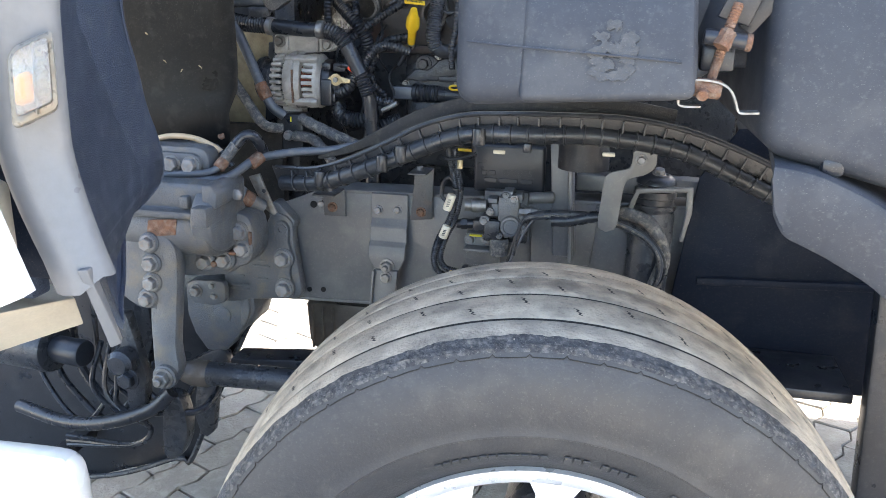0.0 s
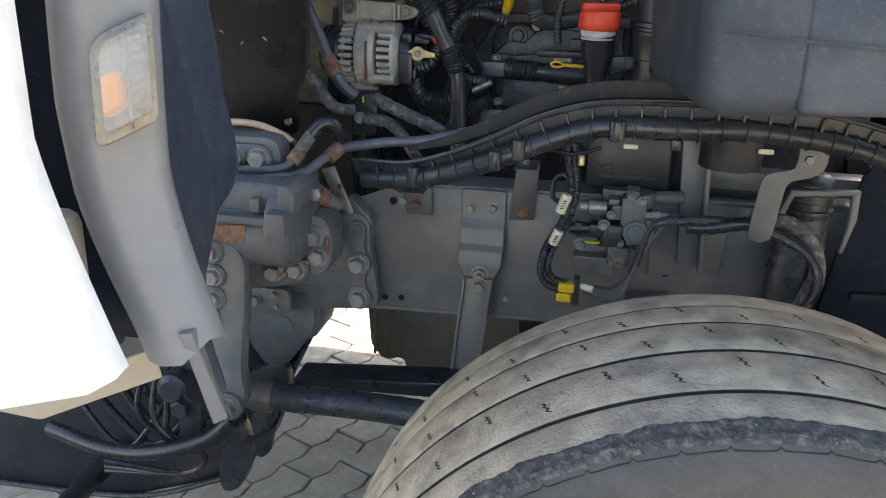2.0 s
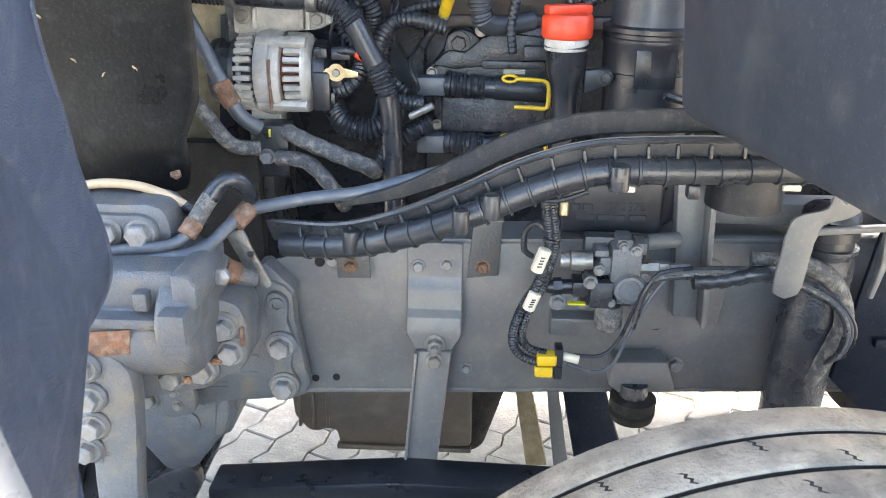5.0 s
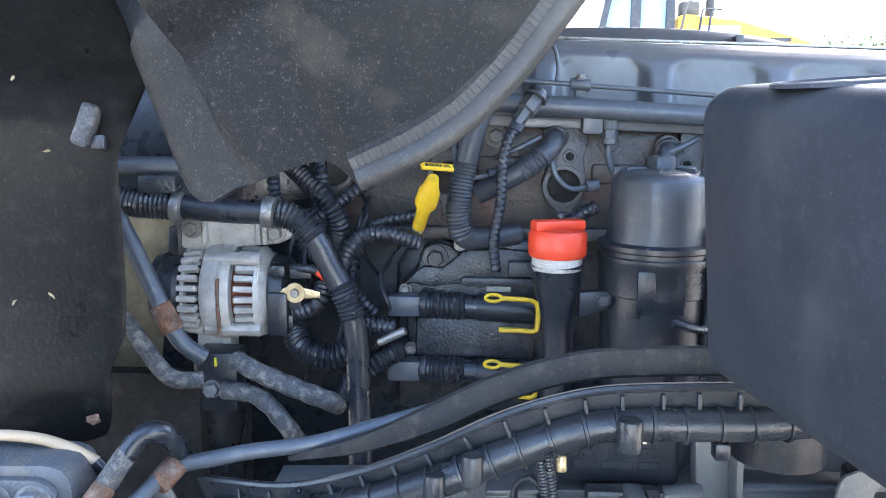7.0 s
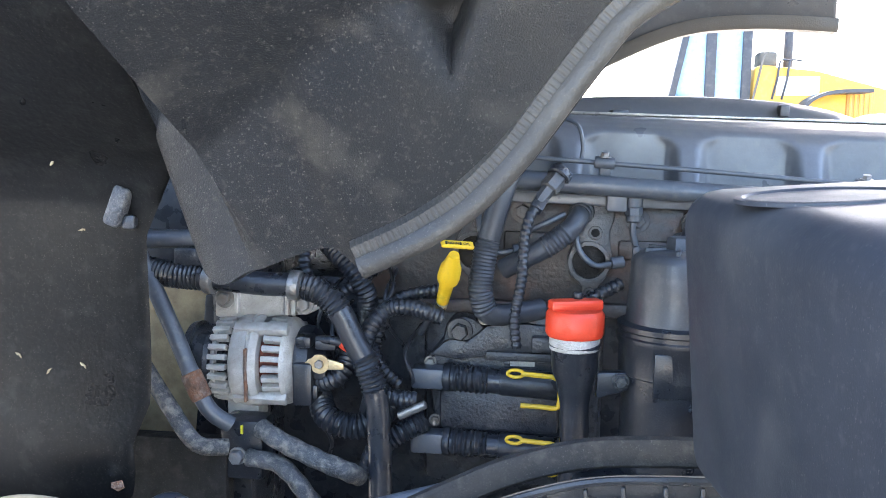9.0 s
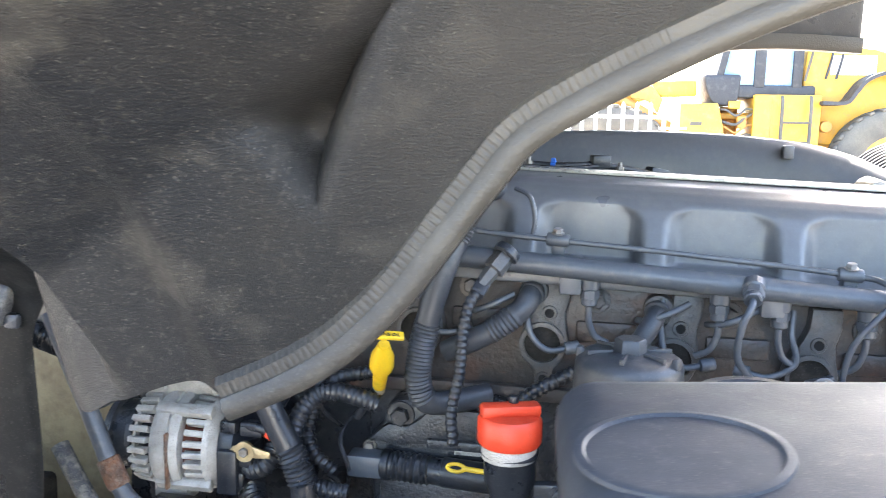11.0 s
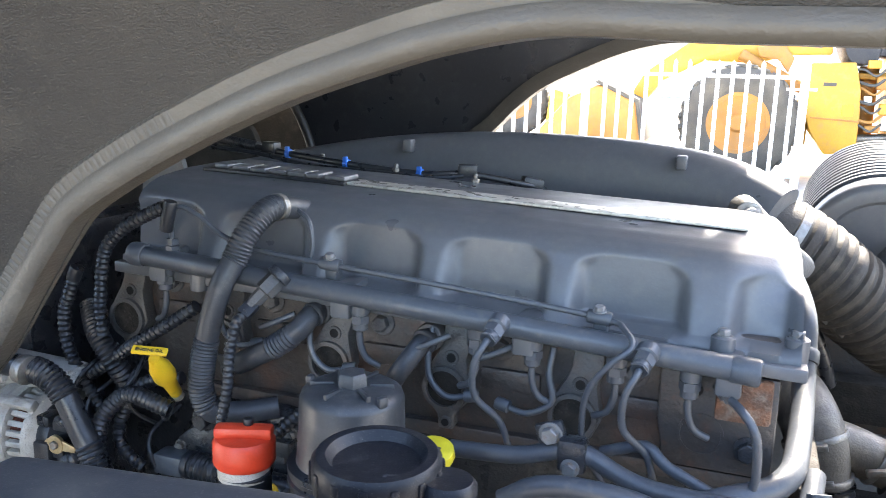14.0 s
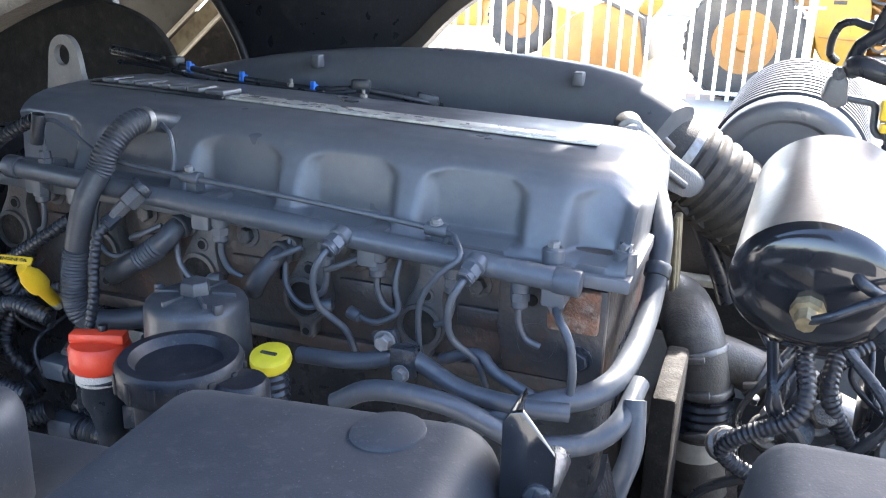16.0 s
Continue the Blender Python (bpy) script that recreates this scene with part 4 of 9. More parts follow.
part("conduit", tube([(0.040, 1.90, 1.09), (0.046, 1.915, 1.041), (0.052, 1.925, 1.005), (0.056, 1.93, 0.975), (0.052, 1.93, 0.945), (0.042, 1.93, 0.911), (0.028, 1.93, 0.886), (0.017, 1.93, 0.860), (0.011, 1.93, 0.83), (0.014, 1.93, 0.808), (0.026, 1.925, 0.796), (0.05, 1.92, 0.79)], 0.0062, 10, ribs=(0.0045, 0.0012, [(0, 1)])), HOSE, wires)
part("conduit", tube([(0.052, 1.905, 1.09), (0.057, 1.92, 1.03), (0.064, 1.93, 0.98), (0.060, 1.935, 0.945), (0.052, 1.935, 0.912), (0.040, 1.935, 0.885), (0.029, 1.935, 0.858), (0.023, 1.935, 0.832), (0.026, 1.935, 0.816), (0.038, 1.93, 0.806), (0.06, 1.925, 0.803)], 0.006, 10, ribs=(0.0045, 0.0012, [(0, 1)])), HOSE, wires)
for a_, c_ in (((0.050, 1.918, 0.970), (0.0385, 1.918, 0.936)), ((0.040, 1.922, 0.902), (0.030, 1.922, 0.875))):
    sl = part("sleeve", rod(a_, c_, 0.0092, 14, 0.002), PALE, wires, "pale printed marker sleeve")
    for k in range(4):
        q = Vector(a_).lerp(Vector(c_), 0.3 + 0.13 * k)
        part("print_bar", box((q.x - 0.003, q.y - 0.0095, q.z - 0.001), (q.x + 0.003, q.y - 0.0085, q.z + 0.001)), DARK, sl)
part("tie", rod((0.058, 1.928, 0.982), (0.057, 1.928, 0.977), 0.012, 12, 0.001), PLASTIC, wires)
part("cable", tube([(0.035, 1.95, 0.945), (0.022, 1.95, 0.955), (0.024, 1.95, 0.985), (0.04, 1.94, 1.0), (0.055, 1.935, 0.985)], 0.0045, 8), HOSE, wires)
part("connector", box((0.046, 1.912, 0.788), (0.075, 1.935, 0.805), 0.003), YELLOW, wires, "yellow plug connector")
part("connector", box((0.044, 1.912, 0.769), (0.070, 1.935, 0.786), 0.003), YELLOW, wires, "yellow plug connector")
part("connector_seat", box((0.072, 1.915, 0.765), (0.084, 1.94, 0.815), 0.002), PLASTIC, wires)
part("white_plug", rod((0.084, 1.925, 0.80), (0.108, 1.92, 0.797), 0.0065, 12, 0.002), PALE, wires, "cream plug")
part("cable", tube([(0.09, 1.92, 0.79), (0.13, 1.92, 0.778), (0.155, 1.92, 0.79), (0.175, 1.92, 0.84), (0.20, 1.92, 0.90), (0.225, 1.92, 0.94)], 0.0028, 8), PIPE, wires)
part("cable", tube([(0.09, 1.93, 0.80), (0.14, 1.93, 0.80), (0.165, 1.93, 0.83), (0.18, 1.925, 0.88), (0.195, 1.92, 0.92), (0.226, 1.92, 0.943)], 0.0028, 8), HOSE, wires)
for k in range(4):
    d = 0.004 * k
    part("cable", tube([(0.18, 1.92, 0.85 + d), (0.195, 1.915, 0.92), (0.226, 1.915, 0.945 - d), (0.341, 1.91, 0.951 - d), (0.428, 1.905, 0.926 - d), (0.475 - d, 1.90, 0.879), (0.478 - d, 1.91, 0.83), (0.46, 1.93, 0.80)], 0.0034, 8), (HOSE, PIPE, GREYHOSE, HOSE)[k], wires)
part("wrap", tube([(0.254, 1.915, 0.930), (0.292, 1.915, 0.933), (0.334, 1.91, 0.945), (0.361, 1.91, 0.948)], 0.011, 12, ribs=(0.02, 0.0015, [(0, 1)])), HOSE, wires)
part("hose", tube([(0.34, 1.95, 0.948), (0.376, 1.945, 0.949), (0.413, 1.94, 0.947), (0.447, 1.94, 0.931), (0.469, 1.94, 0.899), (0.479, 1.94, 0.86), (0.469, 1.94, 0.82), (0.45, 1.95, 0.76)], 0.0135, 14), GREYHOSE, wires, "thick grey air hose")
part("brass_end", rod((0.069, 1.898, 1.046), (0.069, 1.894, 1.028), 0.006, 12, 0.002), BRASS, wires)
part("tail_lead", tube([(0.03, 1.9, 1.05), (0.05, 1.9, 1.045), (0.075, 1.9, 1.05), (0.10, 1.9, 1.06)], 0.0035, 8), HOSE, wires)

dryer = thing("air_dryer", (0.44, 1.97, 0.70), "grey air dryer canister with a domed clamped top", "air dryer")
part("canister", lathe((0.442, 1.985, 0.62), (0.456, 1.985, 1.1), [(0, 0.036), (0.02, 0.044), (0.318, 0.044), (0.326, 0.041), (0.332, 0.041), (0.338, 0.0445), (0.345, 0.0445)], 40), DARK, dryer)
part("head", lathe((0.4518, 1.985, 0.963), (0.456, 1.985, 1.1), [(0, 0.038), (0.014, 0.038), (0.016, 0.042), (0.030, 0.042), (0.033, 0.036), (0.040, 0.036), (0.043, 0.040), (0.052, 0.038), (0.060, 0.028), (0.064, 0.012)], 40), PLASTIC, dryer, "black ribbed dryer head")
part("clamp", slab([(0.398, 0.955), (0.408, 0.952), (0.421, 0.992), (0.510, 1.000), (0.512, 0.955), (0.505, 0.90), (0.512, 0.90), (0.524, 0.96), (0.522, 1.010), (0.415, 1.002)], 1.938, 1.95, 0.002), RAIL, dryer)
bolt((0.4565, 1.975, 1.026), (0.1, -0.3, 1), 0.010, dryer)
hang = thing("hanger_bracket", (0.4, 1.87, 1.0), "bent grey strip bracket between duct and dryer", "bracket")
part("strip", slab(curve2([(0.402, 1.118), (0.412, 1.123), (0.436, 1.122), (0.443, 1.112), (0.446, 1.068), (0.438, 1.052), (0.423, 1.042), (0.402, 1.036), (0.391, 1.024), (0.386, 0.98), (0.379, 0.935), (0.348, 0.935), (0.350, 1.00), (0.353, 1.028), (0.36, 1.043), (0.381, 1.050), (0.398, 1.056), (0.402, 1.07)], 8), 1.868, 1.874, 0.0015), RAIL, hang)
bolt((0.425, 1.868, 1.105), OUT, 0.007, hang)
bolt((0.418, 1.868, 1.072), OUT, 0.008, hang)

inner = thing("inner_fender", (1.0, 2.0, 0.55), "dark blue black inner fender panel behind the wheel", "inner fender")
part("panel", slab([(0.535, 1.02), (0.50, 0.74), (0.62, 0.62), (0.80, 0.585), (1.9, 0.60), (1.9, 1.20), (0.60, 1.12)], 1.99, 2.0, 0.003), NAVY, inner)
part("crease", slab([(0.55, 0.80), (1.9, 0.86), (1.9, 0.88), (0.55, 0.815)], 1.978, 1.992, 0.003), NAVY, inner)
part("post", slab([(0.865, 0.10), (1.10, 0.10), (1.05, 1.15), (0.81, 1.15)], 1.74, 1.78, 0.006), PLASTIC, inner, "dark vertical mud flap")
part("tray", box((0.66, 1.80, 0.655), (0.83, 1.98, 0.675), 0.004), PLASTIC, inner)

# ---- front wheel ----
WHEEL = Matrix.Translation((0.312, 1.237, 0.472)) @ pose(0, 0, 0, 0, 0, 6.5)
wheel = thing("truck_wheel", (0.29, 1.38, -0.025), "truck front wheel with a dusty worn road tyre", "wheel")
def ring(profile, seg=128):
    """Revolves (depth behind the outer shoulder, radius) about the wheel's axle."""
    return moved(lathe((0, 0, 0), (0, 1, 0), profile, seg, closed=False), WHEEL)


SIDE = [(0.018, 0.300), (0.004, 0.315), (-0.010, 0.33), (-0.0185, 0.348), (-0.0225, 0.362), (-0.0235, 0.369), (-0.0258, 0.3705), (-0.0262, 0.373), (-0.0250, 0.3755), (-0.0268, 0.39), (-0.0272, 0.41), (-0.0250, 0.430), (-0.0210, 0.447), (-0.0165, 0.460), (-0.0120, 0.470), (-0.0085, 0.477)]
tyre = part("tyre", ring(SIDE), RUBBER, wheel, "grey black rubber sidewall")
back = [(0.326, 0.484), (0.340, 0.45), (0.345, 0.40), (0.34, 0.35), (0.31, 0.31)]
part("inner_sidewall", ring(back), RUBBER, tyre)
ribs_at = [(0.006, 0.058), (0.066, 0.138), (0.146, 0.212), (0.219, 0.270), (0.277, 0.326)]
def crown(d):
    return 0.499 - 0.50 * (d - 0.162) ** 2


tread = bmesh.new()
for a, b in ribs_at:
    edge = 0.0025
    tread = join(tread, ring([(a, crown(a) - edge), (a + edge * 0.4, crown(a) - edge * 0.3), (a + edge, crown(a + edge)), ((a + b) / 2, crown((a + b) / 2)), (b - edge, crown(b - edge)), (b - edge * 0.4, crown(b) - edge * 0.3), (b, crown(b) - edge)], 160))
part("tread", tread, TREAD, tyre, "dusty tan tread with four grooves")
for (a, b), (c, d) in zip(ribs_at, ribs_at[1:]):
    part("groove", ring([(b, crown(b) - 0.0024), (b + 0.0008, crown(b) - 0.012), (c - 0.0008, crown(c) - 0.012), (c, crown(c) - 0.0024)], 128), GROOVE, tyre)
# torn, speckled shoulder between the tread and the sidewall, with an uneven border
rs = random.Random(8)
bm = bmesh.new()
band_ = []
wob = 0.0
for k in range(720):
    a = 2 * math.pi * k / 720
    wob = 0.75 * wob + rs.uniform(-0.0022, 0.0022)
    far = 0.0155 + wob + 0.003 * math.sin(7 * a) * math.sin(3 * a)
    steps = ((-0.0085, 0.4765), (-0.0060, 0.4808), (-0.0015, 0.4840), (0.004, crown(0.004) - 0.0012), (0.55 * far + 0.003, crown(0.55 * far + 0.003) + 0.0012), (far, crown(far) + 0.0010), (far + 0.0006, crown(far) - 0.001))
    band_.append([bm.verts.new(WHEEL @ Vector(((r + e) * math.cos(a), d, (r + e) * math.sin(a)))) for (d, r), e in ((st_, rs.uniform(-0.0004, 0.0012) if 0 < n_ < 5 else 0.0) for n_, st_ in enumerate(steps))])
for p, q in zip(band_, band_[1:] + band_[:1]):
    for i in range(6):
        bm.faces.new((p[i], p[i + 1], q[i + 1], q[i]))
bmesh.ops.recalc_face_normals(bm, faces=bm.faces[:])
part("shoulder", bm, SHOULDER, tyre, "torn speckled shoulder rubber", smooth=False)
# moulded parting line with small notches below the shoulder
bm = bmesh.new()
lip = []
for k in range(66 * 12):
    a, w = 2 * math.pi * k / (66 * 12), k % 12
    d, r = (-0.0115, 0.4715) if w < 11 else (-0.0100, 0.4748)
    r += 0.0007 * math.sin(k * 0.37) * math.sin(k * 0.11)
    lip.append([bm.verts.new(WHEEL @ Vector((q_ * math.cos(a), d - e_, q_ * math.sin(a)))) for q_, e_ in ((r + 0.0008, -0.0004), (r + 0.0004, 0.0008), (r - 0.0004, 0.0010), (r - 0.0009, 0.0))])
for p, q in zip(lip, lip[1:] + lip[:1]):
    for i in range(3):
        bm.faces.new((p[i], p[i + 1], q[i + 1], q[i]))
bmesh.ops.recalc_face_normals(bm, faces=bm.faces[:])
part("tread_lip", bm, GROOVE, tyre, "notched parting line of the tyre")
# zigzag sipes in the three middle ribs
sp = bmesh.new()
for rib, n_s in ((1, 44), (2, 44), (3, 44)):
    a, b = ribs_at[rib]
    for k in range(n_s):
        th = 2 * math.pi * (k + 0.3 * rib) / n_s
        mid = (a + b) / 2 + (0.012 if k % 2 else -0.014)
        pts = [(mid - 0.010 + 0.004 * i, th + (0.0075 if i % 2 else 0.0) + 0.003 * i) for i in range(6)]
        for (d0, t0), (d1, t1) in zip(pts, pts[1:]):
            v = []
            for d, t in ((d0, t0 - 0.0034), (d0, t0 + 0.0034), (d1, t1 + 0.0034), (d1, t1 - 0.0034)):
                r = crown(d) + 0.0005
                v.append(sp.verts.new(WHEEL @ Vector((r * math.cos(t), d, r * math.sin(t)))))
            sp.faces.new(v)
tagged(part("sipe", sp, GROOVE, tyre, "small zigzag sipes cut into the tread", smooth=False), kind="stuff")
# moulded lettering of the sidewall, as plain raised bars
for a0, n_l, h in ((112, 9, 0.011), (97, 5, 0.008), (84, 3, 0.014), (76, 4, 0.012), (60, 7, 0.011)):
    for k in range(n_l):
        a = radians(a0 - 2.0 * k)
        m = WHEEL @ Matrix.Translation((0.338 * math.cos(a), -0.0155, 0.338 * math.sin(a))) @ Matrix.Rotation(math.pi / 2 - a, 4, "Y") @ pose(0, 0, 0, 35)
        part("letter_bar", moved(box((-0.0045, -0.0012, -h / 2), (0.0045, 0.0012, h / 2), 0.0006, 1), m), RUBBER, tyre)
rim = part("rim", ring([(0.004, 0.288), (0.0, 0.298), (0.002, 0.306), (0.010, 0.308), (0.014, 0.300), (0.018, 0.292), (0.03, 0.284), (0.06, 0.280), (0.075, 0.272), (0.085, 0.25)], 96), ALLOY, wheel, "bright metal wheel rim")
part("rim_well", ring([(0.10, 0.27), (0.28, 0.27)], 64), DARK, rim)
for k in range(10):
    a0 = 2 * math.pi * (k + 0.32) / 10
    poly = []
    for r, w in ((0.252, 0.17), (0.225, 0.11), (0.19, 0.11), (0.16, 0.2)):
        poly.append((r, w))
    bm = bmesh.new()
    ring_pts = [(r, a0 - w) for r, w in poly] + [(r, a0 + w) for r, w in poly[::-1]]
    f = [bm.verts.new(WHEEL @ Vector((r * math.cos(a), 0.082 - (0.25 - r) * 0.35, r * math.sin(a)))) for r, a in ring_pts]
    g2 = [bm.verts.new(WHEEL @ Vector((r * math.cos(a), 0.095 - (0.25 - r) * 0.35, r * math.sin(a)))) for r, a in ring_pts]
    bm.faces.new(f), bm.faces.new(g2[::-1])
    for i in range(len(f)):
        bm.faces.new((f[i], f[(i + 1) % len(f)], g2[(i + 1) % len(f)], g2[i]))
    bmesh.ops.recalc_face_normals(bm, faces=bm.faces[:])
    part("spoke", bm, ALLOY, rim)
part("hub", ring([(0.0, 0.02), (0.0, 0.10), (0.015, 0.115), (0.05, 0.12), (0.055, 0.165), (0.07, 0.168)], 48), ALLOY, rim)
for k in range(10):
    a = 2 * math.pi * k / 10
    p = WHEEL @ Vector((0.142 * math.cos(a), 0.05, 0.142 * math.sin(a)))
    bolt(p, WHEEL.to_3x3() @ Vector((0, -1, 0)), 0.016, rim, STEEL, name="wheel_nut", long=0.012)

# ---- mudguard boxes over the wheel ----
def shell(corners_low, corners_top, bevel):
    """A closed box from four low and four top corners, its edges well rounded."""
    bm = bmesh.new()
    a = [bm.verts.new(p) for p in corners_low]
    b = [bm.verts.new(p) for p in corners_top]
    bm.faces.new(a[::-1]), bm.faces.new(b)
    for k in range(4):
        bm.faces.new((a[k], a[(k + 1) % 4], b[(k + 1) % 4], b[k]))
    bmesh.ops.recalc_face_normals(bm, faces=bm.faces[:])
    bmesh.ops.bevel(bm, geom=bm.edges[:], offset=bevel, segments=5, profile=0.5, affect="EDGES")
    return bm


rf0 = random.Random(8)
mud = thing("mudguard", (0.3, 1.5, 1.23), "weathered dark grey plastic mudguard box with a round boss on top", "mudguard")
part("body", shell([(0.185, 1.262, 1.238), (0.465, 1.235, 1.258), (0.392, 1.690, 1.225), (0.156, 1.696, 1.205)], [(0.180, 1.30, 1.427), (0.45, 1.27, 1.445), (0.390, 1.694, 1.454), (0.136, 1.694, 1.434)], 0.026), GUARD, mud, angle=60)
part("front_panel", shell([(0.262, 1.2500, 1.246), (0.458, 1.2315, 1.259), (0.455, 1.29, 1.259), (0.262, 1.30, 1.246)], [(0.262, 1.2790, 1.385), (0.448, 1.2600, 1.392), (0.445, 1.31, 1.392), (0.262, 1.32, 1.385)], 0.010), GUARD, mud, angle=60)
for k in range(26):
    a_ = rf0.uniform(0, 6.28)
    r_ = 0.030 * math.sqrt(rf0.random())
    x_, z_ = 0.366 + r_ * math.cos(a_) * 0.75, 1.306 + r_ * math.sin(a_)
    part("paint_flake", moved(slab([(math.cos(t_) * 0.009 * rf0.uniform(0.4, 1.3), math.sin(t_) * 0.007 * rf0.uniform(0.4, 1.3)) for t_ in [6.283 * q / 11 for q in range(11)]], -0.0006, 0.0006), Matrix.Translation((x_, 1.2395 - 0.094 * (x_ - 0.366) + 0.205 * (z_ - 1.259), z_)) @ pose(0, 0, 0, -11.5, 0, -5.5)), FLAKE, mud, smooth=False)
part("seam", tube([(0.20, 1.268, 1.312), (0.26, 1.257, 1.308), (0.36, 1.247, 1.303), (0.44, 1.241, 1.298)], 0.0014, 6), GUARD, mud)
part("vent_hole", lathe((0.373, 1.2625, 1.349), (0.373, 1.0, 1.353), [(0, 0.0085), (0.0004, 0.0085)], 22), VOID, mud, "dark disc for the shade of a round hole")
part("boss", lathe((0.206, 1.568, 1.4352), (0.190, 1.562, 1.64), [(0, 0.052), (0.0024, 0.0515), (0.0030, 0.050), (0.0030, 0.047), (0.0014, 0.0455), (0.0014, 0.002)], 56), GUARD, mud, "round raised ring")
part("boss", lathe((0.357, 1.634, 1.4490), (0.342, 1.629, 1.65), [(0, 0.020), (0.0018, 0.0195), (0.0028, 0.0175), (0.0028, 0.002)], 36), GUARD, mud, "small raised pad")
mud2 = thing("mudguard", (0.6, 1.5, 1.2), "weathered dark grey plastic rear mudguard section", "mudguard")
part("body", shell([(0.535, 1.262, 1.20), (0.95, 1.23, 1.10), (0.93, 1.75, 1.10), (0.515, 1.75, 1.20)], [(0.535, 1.29, 1.40), (0.95, 1.26, 1.42), (0.80, 1.50, 1.45), (0.51, 1.50, 1.45)], 0.03), GUARD, mud2, angle=60)
part("shelf", shell([(0.26, 1.42, 1.28), (0.56, 1.42, 1.28), (0.56, 1.77, 1.28), (0.26, 1.77, 1.28)], [(0.26, 1.42, 1.365), (0.56, 1.42, 1.375), (0.56, 1.75, 1.384), (0.26, 1.75, 1.366)], 0.008), GUARD, mud2)
part("top_hump", shell([(0.46, 1.40, 1.30), (0.735, 1.40, 1.30), (0.715, 1.755, 1.28), (0.425, 1.76, 1.28)], [(0.49, 1.42, 1.448), (0.705, 1.42, 1.468), (0.678, 1.738, 1.468), (0.468, 1.735, 1.453)], 0.026), GUARD, mud2, angle=60)
part("boss", lathe((0.626, 1.700, 1.4632), (0.612, 1.696, 1.66), [(0, 0.021), (0.0020, 0.0205), (0.0030, 0.0185), (0.0030, 0.002)], 36), GUARD, mud2, "round raised pad")
fl = smooth_line([(0.551, 1.262, 1.192), (0.572, 1.260, 1.190), (0.60, 1.258, 1.184), (0.63, 1.255, 1.172), (0.66, 1.252, 1.158), (0.72, 1.25, 1.122), (0.80, 1.25, 1.05), (0.88, 1.25, 0.95)], 0.008)
def hang_(s):
    return 0.022 + 0.058 * math.sqrt(max(0.0, min(1.0, s / 0.05) * (2 - min(1.0, s / 0.05))))


part("arch_flange", sweep(fl, lambda s, t: [(-0.24, 0.0), (0.008, 0.0), (0.014, -0.003), (0.017, -0.010), (0.016, -hang_(s) + 0.006), (0.012, -hang_(s)), (0.009, -hang_(s) + 0.004), (0.009, -0.012), (-0.24, -0.008)]), GUARD, mud2, "rolled arch flange")
part("gap_plug", box((0.60, 1.262, 1.178), (0.625, 1.28, 1.20), 0.006), PLASTIC, mud2)
mud3 = thing("mudguard", (1.0, 1.6, 1.4), "grey plastic cover box beside the mudguard", "mudguard")
part("body", shell([(0.80, 1.30, 1.25), (1.4, 1.30, 1.25), (1.4, 1.785, 1.25), (0.77, 1.785, 1.25)], [(0.83, 1.32, 1.458), (1.4, 1.32, 1.472), (1.4, 1.780, 1.482), (0.812, 1.780, 1.471)], 0.020), GUARD, mud3, angle=60)
hinge = thing("clamp_bolt", (0.49, 1.29, 1.27), "rusty threaded clamp bolt between the mudguard sections", "clamp")
part("rod", rod((0.473, 1.272, 1.272), (0.496, 1.285, 1.360), 0.0052, 14), RUSTY, hinge)
part("thread", tube([(0.480, 1.276, 1.300), (0.488, 1.280, 1.332), (0.496, 1.285, 1.358)], 0.0052, 12, ribs=(0.003, 0.0008, [(0, 1)])), RUSTY, hinge)
part("barrel", rod((0.462, 1.272, 1.325), (0.511, 1.272, 1.319), 0.0088, 18, 0.003), PLASTIC, hinge, "black pivot barrel")
part("barrel_end", rod((0.506, 1.272, 1.3196), (0.513, 1.272, 1.3188), 0.0098, 18, 0.002), RUSTY, hinge, "rusty barrel end")
part("nut", rod((0.480, 1.262, 1.314), (0.488, 1.268, 1.330), 0.0095, 6), RUSTY, hinge)
part("lower_barrel", rod((0.448, 1.262, 1.272), (0.486, 1.262, 1.268), 0.0105, 18, 0.003), RUSTY, hinge)
part("cross_pin", rod((0.465, 1.248, 1.262), (0.468, 1.262, 1.268), 0.0068, 14, 0.002), RUSTY, hinge)
bend = smooth_line([(0.465, 0, 1.250), (0.445, 0, 1.250), (0.441, 0, 1.254), (0.443, 0, 1.263), (0.449, 0, 1.275), (0.460, 0, 1.279), (0.481, 0, 1.277), (0.494, 0, 1.270), (0.501, 0, 1.258), (0.505, 0, 1.247), (0.510, 0, 1.245), (0.527, 0, 1.246)], 0.003)
turns = [(q - p).normalized() * 0.0011 for p, q in zip(bend, bend[1:])]
turns.append(turns[-1])
part("strap", slab([(p.x - d.z, p.z + d.x) for p, d in zip(bend, turns)] + [(p.x + d.z, p.z - d.x) for p, d in zip(bend[::-1], turns[::-1])], 1.252, 1.272), STEEL, hinge, "bent steel strap")
part("arm", slab([(0.476, 1.345), (0.510, 1.335), (0.535, 1.40), (0.50, 1.40)], 1.292, 1.30, 0.002), PLASTIC, hinge, "black steel arm")
part("arm", slab([(0.50, 1.335), (0.515, 1.325), (0.600, 1.43), (0.575, 1.44)], 1.305, 1.312, 0.002), PLASTIC, hinge, "black steel arm")
part("block", box((0.462, 1.29, 1.285), (0.50, 1.33, 1.315), 0.005), PLASTIC, hinge)

